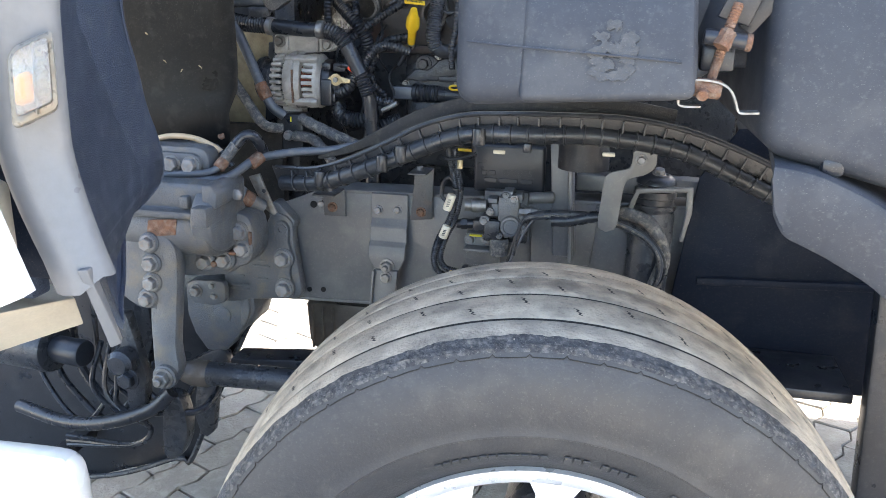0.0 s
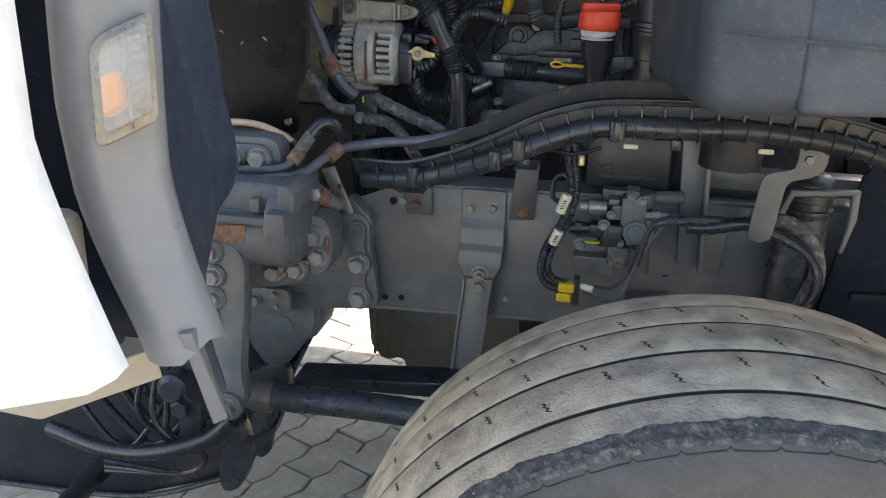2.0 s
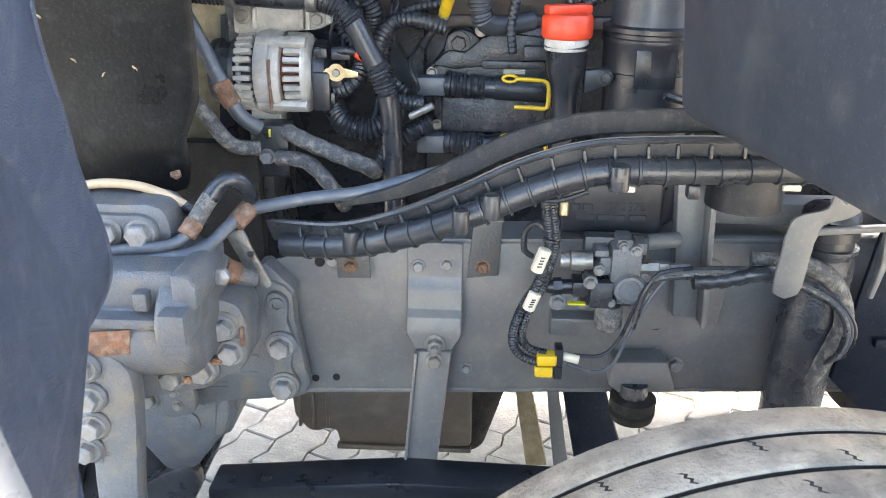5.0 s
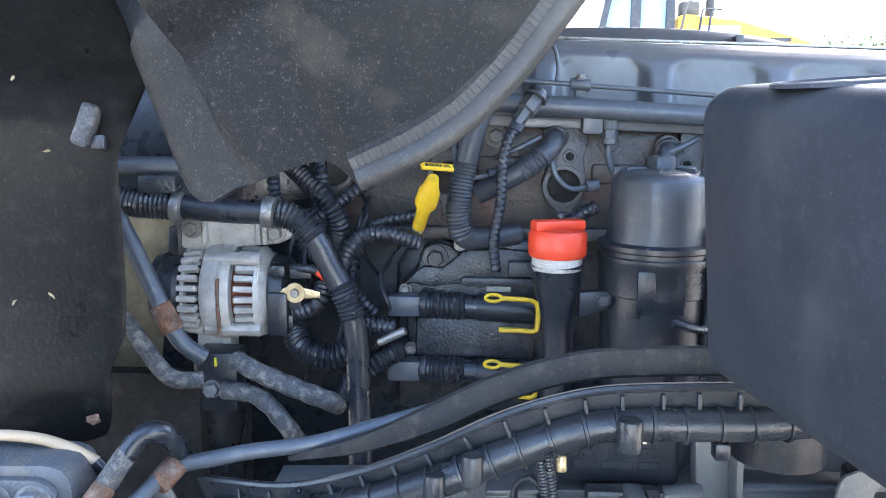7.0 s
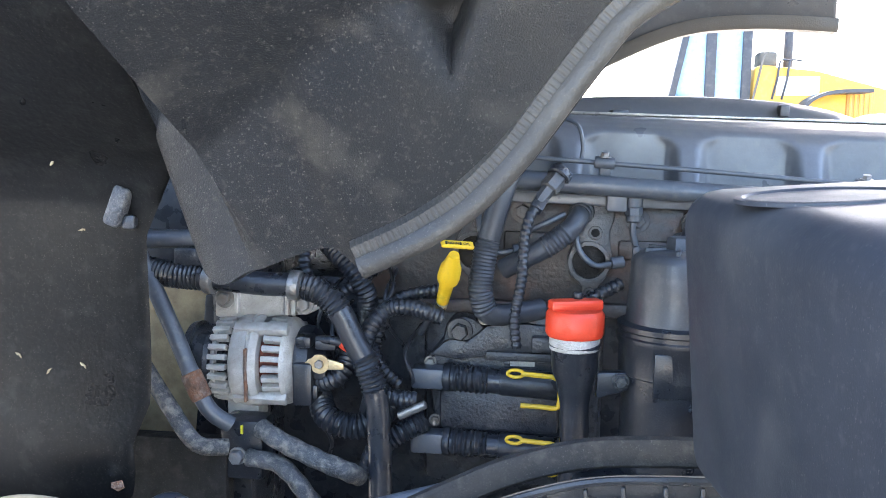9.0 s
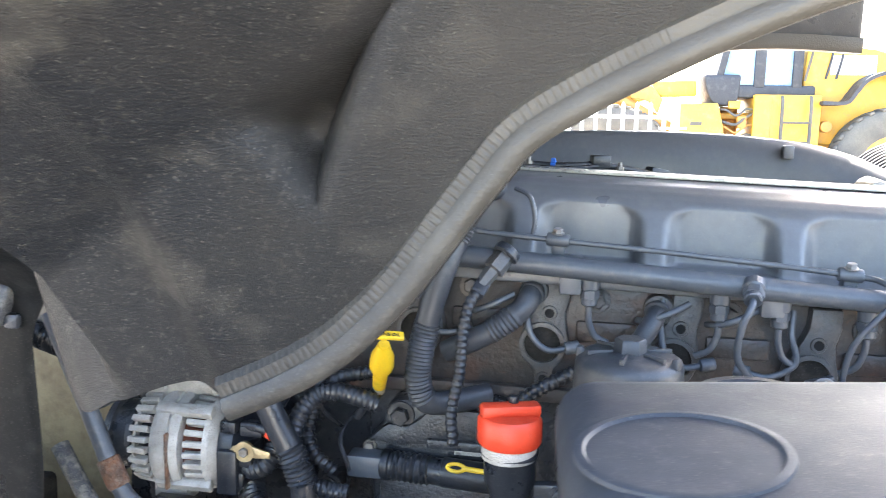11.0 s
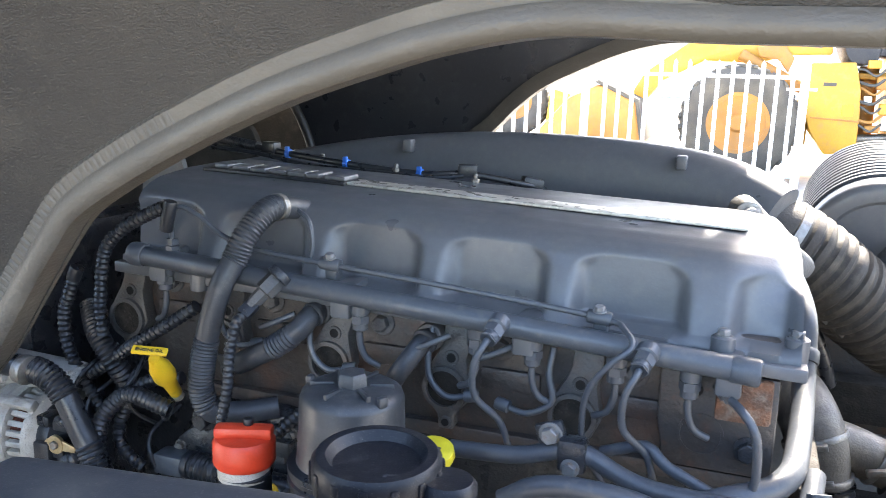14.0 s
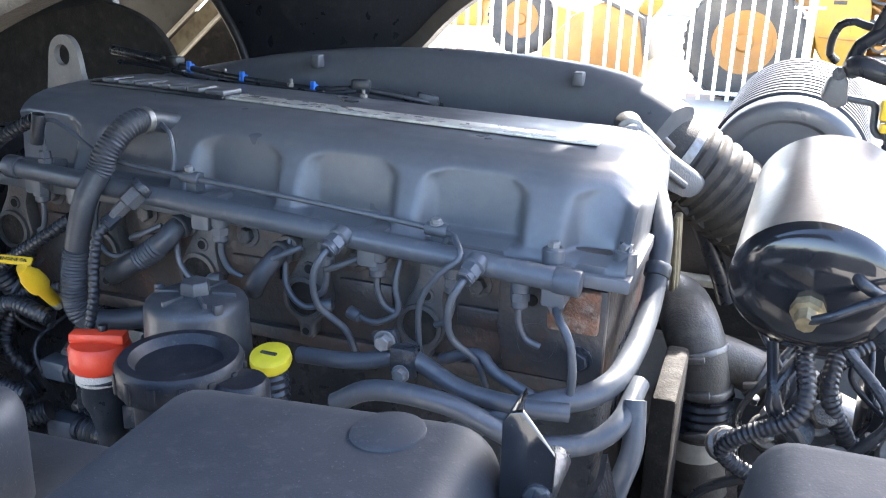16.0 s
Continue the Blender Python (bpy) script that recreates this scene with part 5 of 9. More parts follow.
hook = thing("latch_hook", (0.702, 1.7, 1.382), "folded black steel latch bracket between the covers", "latch")
part("tab", slab([(0.689, 1.382), (0.689, 1.485), (0.693, 1.491), (0.699, 1.493), (0.717, 1.472), (0.717, 1.382)], 1.698, 1.702, 0.001), GLOSS, hook)
part("tab_return", slab([(0.689, 1.382), (0.689, 1.485), (0.693, 1.491), (0.694, 1.488), (0.6925, 1.482), (0.6925, 1.382)], 1.702, 1.73, 0.001), GLOSS, hook)
trough = smooth_line([(0.717, 1.702, 1.428), (0.724, 1.692, 1.419), (0.734, 1.684, 1.412), (0.745, 1.688, 1.416), (0.75, 1.705, 1.42), (0.748, 1.73, 1.42)], 0.004)
part("trough", sweep(trough, lambda s, t: [(-0.0016, -0.04), (0.0016, -0.04), (0.0016, 0.043), (-0.0016, 0.043)]), GLOSS, hook)
part("base", box((0.682, 1.704, 1.302), (0.762, 1.76, 1.402), 0.008, 3), PLASTIC, hook)
part("pin", rod((0.71, 1.695, 1.447), (0.71, 1.74, 1.447), 0.008, 14, 0.002), DARK, hook)

# ---- cab corner, bumper and liner at the front ----
corner = thing("cab_corner", (-0.3, 1.14, 0.98), "grey painted cab corner panel with a side lamp", "cab corner")
bm = bmesh.new()
rows_ = []
for k in range(28):
    z = 1.015 + 0.545 * k / 27
    xr = -0.279 + 0.0 * z + (0.045 * ((1.18 - z) / 0.17) ** 1.4 if z < 1.18 else 0.03 * ((z - 1.18) / 0.4) ** 2)
    wd = 0.024 + 0.022 * min(1.0, max(0.0, (z - 1.056) / 0.2))
    rows_.append([bm.verts.new(p) for p in ((xr, 1.190, z), (xr + 0.002, 1.180, z), (xr - 0.006, 1.170, z), (xr - wd * 0.5, 1.159, z - 0.006), (xr - wd, 1.146, z - 0.018), (xr - wd - 0.020, 1.143, z - 0.020), (xr - wd - 0.036, 1.150, z - 0.020), (xr - wd - 0.036, 1.172, z - 0.018), (xr - 0.03, 1.192, z - 0.004))])
for a, b in zip(rows_, rows_[1:]):
    for i in range(9):
        bm.faces.new((a[i], a[(i + 1) % 9], b[(i + 1) % 9], b[i]))
bm.faces.new(rows_[0]), bm.faces.new(rows_[-1][::-1])
bmesh.ops.recalc_face_normals(bm, faces=bm.faces[:])
part("panel", bm, SILVER, corner, angle=50)
lx, lz = Vector((0.0435, 0.0235, 0.023)).normalized(), Vector((-0.0055, 0.0125, 0.090)).normalized()
lampm = Matrix.Translation((-0.2930, 1.1515, 1.259)) @ Matrix((lx, lz.cross(lx).normalized(), lz)).transposed().to_4x4()
LAMP = [(-0.0215, -0.0455), (0.0235, -0.0455), (0.0273, -0.0415), (0.0273, 0.0415), (0.0235, 0.0455), (-0.0165, 0.0455), (-0.0245, 0.040), (-0.0273, 0.032), (-0.0273, -0.0395)]
def shrunk(k, dx=0.0, dz=0.0):
    return [(x * k + dx, z * k + dz) for x, z in LAMP]


housing = part("lamp_housing", moved(slab(shrunk(1.0), -0.010, 0.008, 0.003), lampm), LAMPFRAME, corner, "pale lamp frame")
bowl = bmesh.new()
rings_ = []
for k_, y_ in ((0.97, -0.0112), (0.80, -0.0125), (0.74, -0.0105), (0.5, -0.0101)):
    rings_.append([bowl.verts.new((x, y_, z)) for x, z in shrunk(k_, 0.004, 0.0)])
for p_, q_ in zip(rings_, rings_[1:]):
    for i_ in range(9):
        bowl.faces.new((p_[i_], p_[(i_ + 1) % 9], q_[(i_ + 1) % 9], q_[i_]))
bowl.faces.new(rings_[-1])
bmesh.ops.recalc_face_normals(bowl, faces=bowl.faces[:])
part("reflector", moved(bowl, lampm), REFLECTOR, housing, "grey stepped lamp reflector")
part("bulb", moved(lathe((-0.006, -0.014, -0.022), (-0.006, -0.014, 0.02), [(0, 0.006), (0.004, 0.0105), (0.026, 0.0105), (0.032, 0.006)], 16), lampm), AMBER, housing, "amber bulb")
for k in range(9):
    z_ = -0.034 + 0.0075 * k
    part("reflector_step", moved(box((0.002, -0.0150, z_), (0.019, -0.0112, z_ + 0.0055), 0.0012, 1), lampm), REFLECTOR, housing)
part("divider", moved(box((0.006, -0.022, -0.042), (0.008, -0.010, 0.040), 0.0006, 1), lampm), LAMPFRAME, housing)
lens = part("lens", moved(slab(shrunk(0.80, 0.006, 0.0), -0.027, -0.024, 0.002), lampm), LENS, housing, "clear ribbed lamp lens")
lens.visible_shadow = False
# Added dark sheet; it stands for the shade in the gap beside the bumper.
part("backing", box((-0.46, 1.180, 1.0), (-0.300, 1.188, 1.56), 0.002, 1), NAVY, corner, "dark sheet added for the shade in the gap behind the panel")
bump = thing("bumper", (-0.6, 1.1, 0.98), "white painted bumper end with a beige lower edge", "bumper")
bm = bmesh.new()
rows_ = []
for k in range(26):
    z = 1.018 + 0.557 * k / 25
    xr = -0.346 + (0.061 * ((1.22 - z) / 0.2) ** 1.2 if z < 1.22 else 0.0)
    rows_.append([bm.verts.new(p) for p in ((xr, 1.10, z), (xr + 0.003, 1.075, z), (xr - 0.012, 1.055, z - 0.006), (xr - 0.10, 1.03, z - 0.022), (xr - 0.35, 1.01, z - 0.05), (xr - 0.35, 1.12, z - 0.05))])
for a, b in zip(rows_, rows_[1:]):
    for i in range(6):
        bm.faces.new((a[i], a[(i + 1) % 6], b[(i + 1) % 6], b[i]))
bm.faces.new(rows_[0]), bm.faces.new(rows_[-1][::-1])
bmesh.ops.recalc_face_normals(bm, faces=bm.faces[:])
part("skin", bm, WHITE, bump, angle=50)
part("lower_sheet", shell([(-0.62, 1.22, 0.868), (-0.50, 1.24, 0.845), (-0.375, 1.30, 0.885), (-0.60, 1.40, 0.90)], [(-0.62, 1.10, 0.94), (-0.42, 1.12, 0.955), (-0.37, 1.28, 0.935), (-0.60, 1.40, 0.95)], 0.003), BEIGE, bump, "beige primed lower edge")
part("edge_strip", shell([(-0.254, 1.186, 0.909), (-0.2425, 1.196, 0.913), (-0.252, 1.212, 0.913), (-0.260, 1.20, 0.909)], [(-0.260, 1.145, 1.03), (-0.249, 1.149, 1.03), (-0.252, 1.168, 1.03), (-0.264, 1.168, 1.03)], 0.002), SILVER, bump, "narrow grey strip")
part("inner_bracket", box((-0.46, 1.16, 1.03), (-0.37, 1.24, 1.13), 0.012), BEIGE, bump)
# Unseen wall behind the bumper; it blocks light through the gap.
part("inner_wall", box((-0.9, 1.22, 0.95), (-0.39, 1.26, 1.18), 0.006), LINER, bump)
step = thing("step_panel", (-0.6, 1.3, 0.4), "white painted lower step panel", "step panel")
part("skin", slab(curve2([(-0.95, 0.665), (-0.60, 0.678), (-0.43, 0.684), (-0.400, 0.679), (-0.385, 0.660), (-0.378, 0.55), (-0.372, 0.20), (-0.95, 0.20)], 6), 1.25, 1.285, 0.010), WHITE, step)
part("bracket", box((-0.96, 1.28, 0.22), (-0.92, 2.024, 0.25), 0.004), PLASTIC, step, "black steel step bracket")
liner = thing("wheel_arch_liner", (-0.38, 1.4, 0.85), "grained blue black plastic wheel arch liner", "liner")
edge = [(1.56, -0.37, 1.45), (1.40, -0.375, 1.47), (1.316, -0.380, 1.48), (1.24, -0.394, 1.525), (1.172, -0.408, 1.565), (1.12, -0.415, 1.60), (1.085, -0.420, 1.62), (1.047, -0.427, 1.635), (1.025, -0.431, 1.625), (1.00, -0.439, 1.59), (0.975, -0.45, 1.54), (0.955, -0.41, 1.47), (0.935, -0.355, 1.38), (0.918, -0.31, 1.30), (0.908, -0.288, 1.268)]
bm = bmesh.new()
rows_ = []
for z, x, y in edge:
    xf = -0.282 + 0.02 * max(0, (1.3 - z)) + (0.06 * ((1.18 - z) / 0.2) ** 1.3 * 0.6 if z < 1.18 else 0)
    low_ = min(1.0, max(0.0, (1.0 - z) / 0.092)) ** 2
    xf, yf = xf + (-0.276 - xf) * low_, 1.182 + 0.066 * low_
    rows_.append([bm.verts.new((xf + (x - xf) * u ** 0.5, yf + (y - yf) * u, z + 0.0 * u)) for u in (0, 0.12, 0.25, 0.4, 0.55, 0.7, 0.85, 1.0)] + [bm.verts.new((x - 0.02, y + 0.012, z)), bm.verts.new((xf - 0.03 + 0.015 * low_, yf + 0.018, z))])
for a, b in zip(rows_, rows_[1:]):
    for i in range(10):
        bm.faces.new((a[i], a[(i + 1) % 10], b[(i + 1) % 10], b[i]))
bm.faces.new(rows_[0]), bm.faces.new(rows_[-1][::-1])
bmesh.ops.recalc_face_normals(bm, faces=bm.faces[:])
part("shell", bm, LINER, liner, angle=50)
part("rolled_edge", tube([(x - 0.004, y + 0.002, z) for z, x, y in edge], 0.005, 8), LINER, liner, "thick rolled edge of the liner")
flap = thing("rubber_flap", (-0.5, 1.97, 1.03), "black rubber shield sheet with a rusty fixing bolt", "shield")
def sheet_y(z):
    """Front of the hanging sheet: it curls at the foot and folds outwards at the top."""
    return 1.945 - 0.10 * max(0, z - 1.15) + 0.02 * math.cos(14 * z) * max(0, 1.25 - z) * 4 - 0.55 * max(0, z - 1.40) - 0.5 * max(0, z - 1.44)


SIDE_EDGE = [(1.026, -0.48), (1.032, -0.455), (1.050, -0.446), (1.075, -0.442), (1.11, -0.444), (1.16, -0.423), (1.205, -0.420), (1.36, -0.415), (1.40, -0.395), (1.44, -0.365), (1.50, -0.360), (1.60, -0.360)]
bm = bmesh.new()
grid = []
for k in range(57):
    z = 1.026 + 0.574 * k / 56
    for (z0, e0), (z1, e1) in zip(SIDE_EDGE, SIDE_EDGE[1:]):
        if z0 <= z <= z1 + 1e-6:
            xe = e0 + (e1 - e0) * (z - z0) / (z1 - z0)
    grid.append([bm.verts.new((-0.92 + (xe + 0.92) * (1 - (1 - u / 12) ** 2), sheet_y(z) + 0.004 * (u / 12) ** 8, z)) for u in range(13)])
for a, b in zip(grid, grid[1:]):
    for u in range(12):
        bm.faces.new((a[u], a[u + 1], b[u + 1], b[u]))
bmesh.ops.solidify(bm, geom=bm.faces[:], thickness=-0.006)
bmesh.ops.recalc_face_normals(bm, faces=bm.faces[:])
part("sheet", bm, SHEET, flap, angle=50)
bolt((-0.465, 1.947, 1.060), OUT, 0.010, flap, RUSTY, 1.6, "rusty bolt with washer")

rf = random.Random(21)
for k in range(9):
    x, z = rf.uniform(-0.62, -0.47), rf.uniform(1.12, 1.52)
    y = sheet_y(z) - 0.001
    t = tagged(part("dry_leaf_bit", moved(slab([(-0.0008, -0.004 * rf.uniform(0.5, 1.3)), (0.0006, -0.005), (0.0016, -0.001), (0.0004, 0.001), (0.0013, 0.004 * rf.uniform(0.4, 1.3)), (-0.0006, 0.003), (-0.0016, 0.0005)], -0.0008, 0.0008), Matrix.Translation((x, y, z)) @ Matrix.Rotation(rf.uniform(0, 3), 4, "Y")), TAN, None, smooth=False), "pale dry plant scrap stuck to the black sheet", "plant scrap", "scraps on the sheet")
stopper = thing("rubber_stop", (-0.440, 1.915, 1.385), "scuffed grey rubber stop at the edge of the sheet", "rubber stop")
part("block", moved(box((-0.010, -0.010, -0.024), (0.010, 0.012, 0.024), 0.006, 3), Matrix.Translation((-0.440, 1.915, 1.395)) @ Matrix.Rotation(radians(22), 4, "Y")), SCUFFED, stopper)
part("foot", moved(box((-0.008, -0.006, -0.008), (0.008, 0.006, 0.008), 0.003), Matrix.Translation((-0.430, 1.92, 1.377))), DARK, stopper)

# ---- tilted cab above the engine ----
cab = thing("tilted_cab", (-0.1, 1.8, 1.31), "underside of the tipped cab, coarse dark coating with a dusty seal", "cab")
def edge_side(x, z, a, b):
    """Distance of a point from the line a-b, positive on its left."""
    dx, dz = b[0] - a[0], b[1] - a[1]
    return ((x - a[0]) * -dz + (z - a[1]) * dx) / math.hypot(dx, dz)


def smooth01(t):
    t = min(1.0, max(0.0, t))
    return t * t * (3 - 2 * t)


TRI = ((-0.047, 1.508), (0.040, 1.700), (-0.105, 1.594))
LIP = [(-0.132, 1.345), (-0.08, 1.370), (-0.036, 1.398), (-0.004, 1.428), (0.019, 1.454), (0.041, 1.484), (0.064, 1.516), (0.085, 1.544), (0.110, 1.574), (0.148, 1.599), (0.190, 1.622), (0.248, 1.650), (0.298, 1.671), (0.348, 1.688), (0.41, 1.706), (0.48, 1.717), (0.57, 1.715), (0.69, 1.713), (0.95, 1.705)]
WALL_Y = 1.812
lo = smooth_line([(x, 0, z) for x, z in LIP], 0.007)
bm = bmesh.new()
grid = []
NV = 84
foot = smooth_line([(-0.306, 0, 1.350), (-0.292, 0, 1.332), (-0.276, 0, 1.326), (-0.253, 0, 1.338), (-0.229, 0, 1.351), (-0.19, 0, 1.366), (-0.165, 0, 1.370), (-0.146, 0, 1.360)], 0.004) + lo
for p in foot:
    col = []
    zt = 2.35
    for j in range(NV + 1):
        v = (j / NV) ** 1.25
        z = p.z + (zt - p.z) * v
        h = min(z - p.z, 0.9)
        x = p.x - h * (0.43 if p.x < -0.229 else 1.88 * max(0.0, -p.x))
        # the panel leans out over the wheel, with a pressed triangular recess
        h = z - p.z
        hc = min(h, 0.6)
        lean = 0.29 * hc + 0.42 * hc * hc
        e1 = edge_side(x, z, TRI[0], TRI[1])
        e2 = edge_side(x, z, TRI[1], TRI[2])
        e3 = edge_side(x, z, TRI[2], TRI[0])
        lean += 0.55 * min(0.16, max(0.0, -e2)) * smooth01(h / 0.15)
        rec = smooth01(min(e1, e2, e3) / 0.027)
        # the front strip turns back behind a crease and rounds off
        strip = max(0.0, -0.229 - 0.43 * h - x)
        y = WALL_Y + 0.01 - lean + 0.050 * rec - 0.02 * max(0.0, x)
        upright = WALL_Y + 0.006 + 0.16 * min(h, 0.3) + 0.25 * strip + 8 * max(0.0, strip - 0.035) ** 2
        y += (max(upright, y) - y) * smooth01(strip / 0.012)
        col.append(bm.verts.new((x, y, z)))
    grid.append(col)
for a, b in zip(grid, grid[1:]):
    for j in range(NV):
        bm.faces.new((a[j], b[j], b[j + 1], a[j + 1]))
EDGE_ROW = [v.co.copy() for v in grid[0]]
# thickness: a return behind the panel
bmesh.ops.recalc_face_normals(bm, faces=bm.faces[:])
bmesh.ops.solidify(bm, geom=bm.faces[:], thickness=0.012)
part("side_panel", bm, CABUNDER, cab, angle=60)
bm = bmesh.new()
turn = [[bm.verts.new((v.x + dx, v.y + dy, v.z)) for v in EDGE_ROW] for dx, dy in ((0.0, 0.0), (0.003, 0.014), (0.012, 0.03), (0.03, 0.045))]
for a, b in zip(turn, turn[1:]):
    for k in range(NV):
        bm.faces.new((a[k], b[k], b[k + 1], a[k + 1]))
bmesh.ops.recalc_face_normals(bm, faces=bm.faces[:])
bmesh.ops.solidify(bm, geom=bm.faces[:], thickness=0.004)
part("rolled_edge", bm, CABUNDER, cab, "rolled front edge of the panel")
sealp = smooth_line([(x, WALL_Y - 0.012, z) for x, z in LIP], 0.0021)
part("seal_lip", sweep(sealp, lambda s, t: [(-0.016, -0.004), (0.010, -0.004), (0.014, 0.0), (0.015, 0.008), (0.010, 0.016), (-0.016, 0.016)]), SEAL, cab, "smooth dusty rubber lip")
def toothed(s, total):
    k = 0.0005 if (s / 0.0062) % 1.0 < 0.62 and s < 0.46 else 0.0
    return [(-0.010, 0.016), (0.007 + k, 0.016), (0.008 + k, 0.027 + k * 0.5), (0.002, 0.033 + k), (-0.010, 0.033)]


part("seal_teeth", sweep(smooth_line([(x, WALL_Y - 0.012, z) for x, z in LIP], 0.0012), toothed), SEAL, cab, "toothed grip of the door seal", smooth=False)
# far side of the cab with its arch
ARCH = [(-0.36, 1.33), (-0.22, 1.38), (-0.12, 1.445), (-0.04, 1.515), (0.015, 1.557), (0.064, 1.608), (0.125, 1.658), (0.20, 1.697), (0.30, 1.740), (0.39, 1.764), (0.50, 1.772), (0.60, 1.771), (0.72, 1.763)]
arc = curve2(ARCH, 8)
part("far_panel", slab(arc + [(0.725, 2.2), (-0.85, 2.2), (-0.80, 1.76), (-0.772, 1.733), (-0.693, 1.70), (-0.622, 1.679), (-0.575, 1.645), (-0.538, 1.595), (-0.505, 1.538), (-0.481, 1.473), (-0.455, 1.36)], 3.25, 3.30, 0.004), PLASTIC, cab)
part("far_edge", tube([(-0.80, 3.248, 1.76), (-0.693, 3.248, 1.70), (-0.622, 3.248, 1.679), (-0.575, 3.248, 1.645), (-0.538, 3.248, 1.595), (-0.505, 3.248, 1.538), (-0.481, 3.248, 1.473), (-0.455, 3.248, 1.36)], 0.012, 12), SEAL, cab, "rolled front edge of the far panel")
part("far_seal", sweep(smooth_line([(x, 3.245, z) for x, z in ARCH], 0.02), lambda s, t: [(-0.03, -0.004), (0.012, -0.004), (0.016, 0.006), (0.012, 0.03), (-0.03, 0.03)]), SEAL, cab)
part("floor", slab([(-1.5, 1.62), (-0.52, 1.72), (0.0, 2.06), (0.78, 2.36), (0.78, 2.41), (0.0, 2.12), (-0.56, 1.80), (-1.5, 1.70)], 1.86, 3.25, 0.004), PLASTIC, cab, "dark cab floor")
# Unseen plate added to keep front light off the shroud.
part("front_bulkhead", box((-1.24, 1.95, 0.8), (-1.20, 3.30, 1.85), 0.004), PLASTIC, cab)
# Unseen block added above the cab's rear end to cast shade.
part("rear_wall", box((0.83, 1.90, 2.45), (1.22, 3.40, 3.6), 0.05), WHITE, cab, "unseen white block that keeps sun off mudguards and valve cover")
part("upper_body", slab([(-2.2, 1.72), (-0.58, 1.82), (0.0, 2.14), (0.80, 2.43), (0.82, 2.45), (0.80, 3.6), (-1.2, 3.8), (-2.2, 2.9)], 1.86, 3.6, 0.05), WHITE, cab, "white tipped cab body")
# Added sheet; stops the bright yard from glowing through beside the flap.
part("far_front", box((-2.2, 3.28, 0.5), (-0.935, 3.31, 1.7), 0.004), PLASTIC, cab, "added dark sheet that blocks the bright yard at the front")
# Unseen sheet added on the far side; its shadow covers the paving.
part("far_step", box((-0.93, 3.28, 0.25), (1.9, 3.31, 1.35), 0.004), PLASTIC, cab, "unseen dark sheet that shades the ground under the truck")

# ---- engine ----
eng = thing("engine", (0.2, 2.5, 0.40), "six cylinder diesel engine block, dark with rust bloom", "engine")
part("block", box((-0.42, 2.36, 0.62), (0.64, 2.85, 1.26), 0.03), DARK, eng)
part("cylinder_head", box((-0.24, 2.262, 1.235), (0.655, 2.75, 1.405), 0.008), BLOCK, eng, "cylinder head with rust bloom")
part("oil_pan", shell([(-0.32, 2.28, 0.36), (-0.03, 2.28, 0.36), (-0.03, 2.70, 0.36), (-0.32, 2.70, 0.36)], [(-0.36, 2.24, 0.68), (0.06, 2.24, 0.68), (0.06, 2.75, 0.68), (-0.36, 2.75, 0.68)], 0.03), NEARBLACK, eng)
part("timing_case", box((-0.47, 2.22, 0.62), (-0.40, 2.9, 1.44), 0.02), DARK, eng)
part("front_pulley", rod((-0.53, 2.5, 0.78), (-0.475, 2.5, 0.78), 0.12, 40, 0.01), DARK, eng)
part("flywheel_housing", lathe((0.60, 2.56, 0.80), (0.9, 2.56, 0.80), [(0, 0.27), (0.04, 0.28), (0.05, 0.27), (0.08, 0.20), (0.10, 0.18)], 40), NEARBLACK, eng)
part("gearbox", shell([(0.68, 2.32, 0.45), (1.8, 2.36, 0.47), (1.8, 2.78, 0.47), (0.68, 2.8, 0.45)], [(0.68, 2.36, 0.86), (1.8, 2.4, 0.84), (1.8, 2.74, 0.84), (0.68, 2.76, 0.86)], 0.05), NEARBLACK, eng)
part("bell_rib", box((0.70, 2.42, 0.86), (0.735, 2.62, 1.16), 0.008), NEARBLACK, eng, "near black rib of the bell housing")
for k in range(-2, 3):
    x, z = 0.104 + 0.165 * k, 1.347 - 0.010 * k
    outline = [(-0.010, 0.045), (0.026, 0.045), (0.026, 0.020), (0.020, 0.0), (0.022, -0.020), (0.027, -0.043), (0.016, -0.066), (0.005, -0.078), (0.004, -0.098), (-0.016, -0.098), (-0.018, -0.078), (-0.034, -0.062), (-0.039, -0.040), (-0.032, -0.018), (-0.018, 0.005), (-0.012, 0.020)]
    port = part("port_plate", slab([(x + dx, z + dz) for dx, dz in outline], 2.241, 2.266, 0.003), PLATE, eng, "grey cast port plate")
    part("port_ring", lathe((x - 0.008, 2.242, z - 0.042), (x - 0.008, 0, z - 0.042), [(0, 0.030), (0.006, 0.0295), (0.0065, 0.024), (0.0005, 0.0235)], 32, closed=False), PLATE, port)
    # Flat disc; the recess's shade is put into its colour.
    part("port_opening", rod((x - 0.008, 2.2402, z - 0.042), (x - 0.008, 2.246, z - 0.042), 0.0235, 28), NEARBLACK, port, "dark disc for the shade of a round recess")
    for dx, dz, r in ((0.0, 0.0, 0.0062), (-0.006, -0.088, 0.0052)):
        part("hole", rod((x + dx, 2.2385, z + dz), (x + dx, 2.245, z + dz), r, 14), VOID, port)
        part("hole_rim", lathe((x + dx, 2.241, z + dz), (x + dx, 0, z + dz), [(0, r + 0.004), (0.002, r + 0.003), (0.0022, r), (0, r)], 18, closed=False), PLATE, port)
    bolt((x + 0.060, 2.262, z + 0.017), OUT, 0.011, eng, PLATE, 1.6)
    part("head_step", box((x + 0.034, 2.256, z - 0.040), (x + 0.112, 2.266, z - 0.012), 0.004), BLOCK, eng, "rusty raised step of the head")
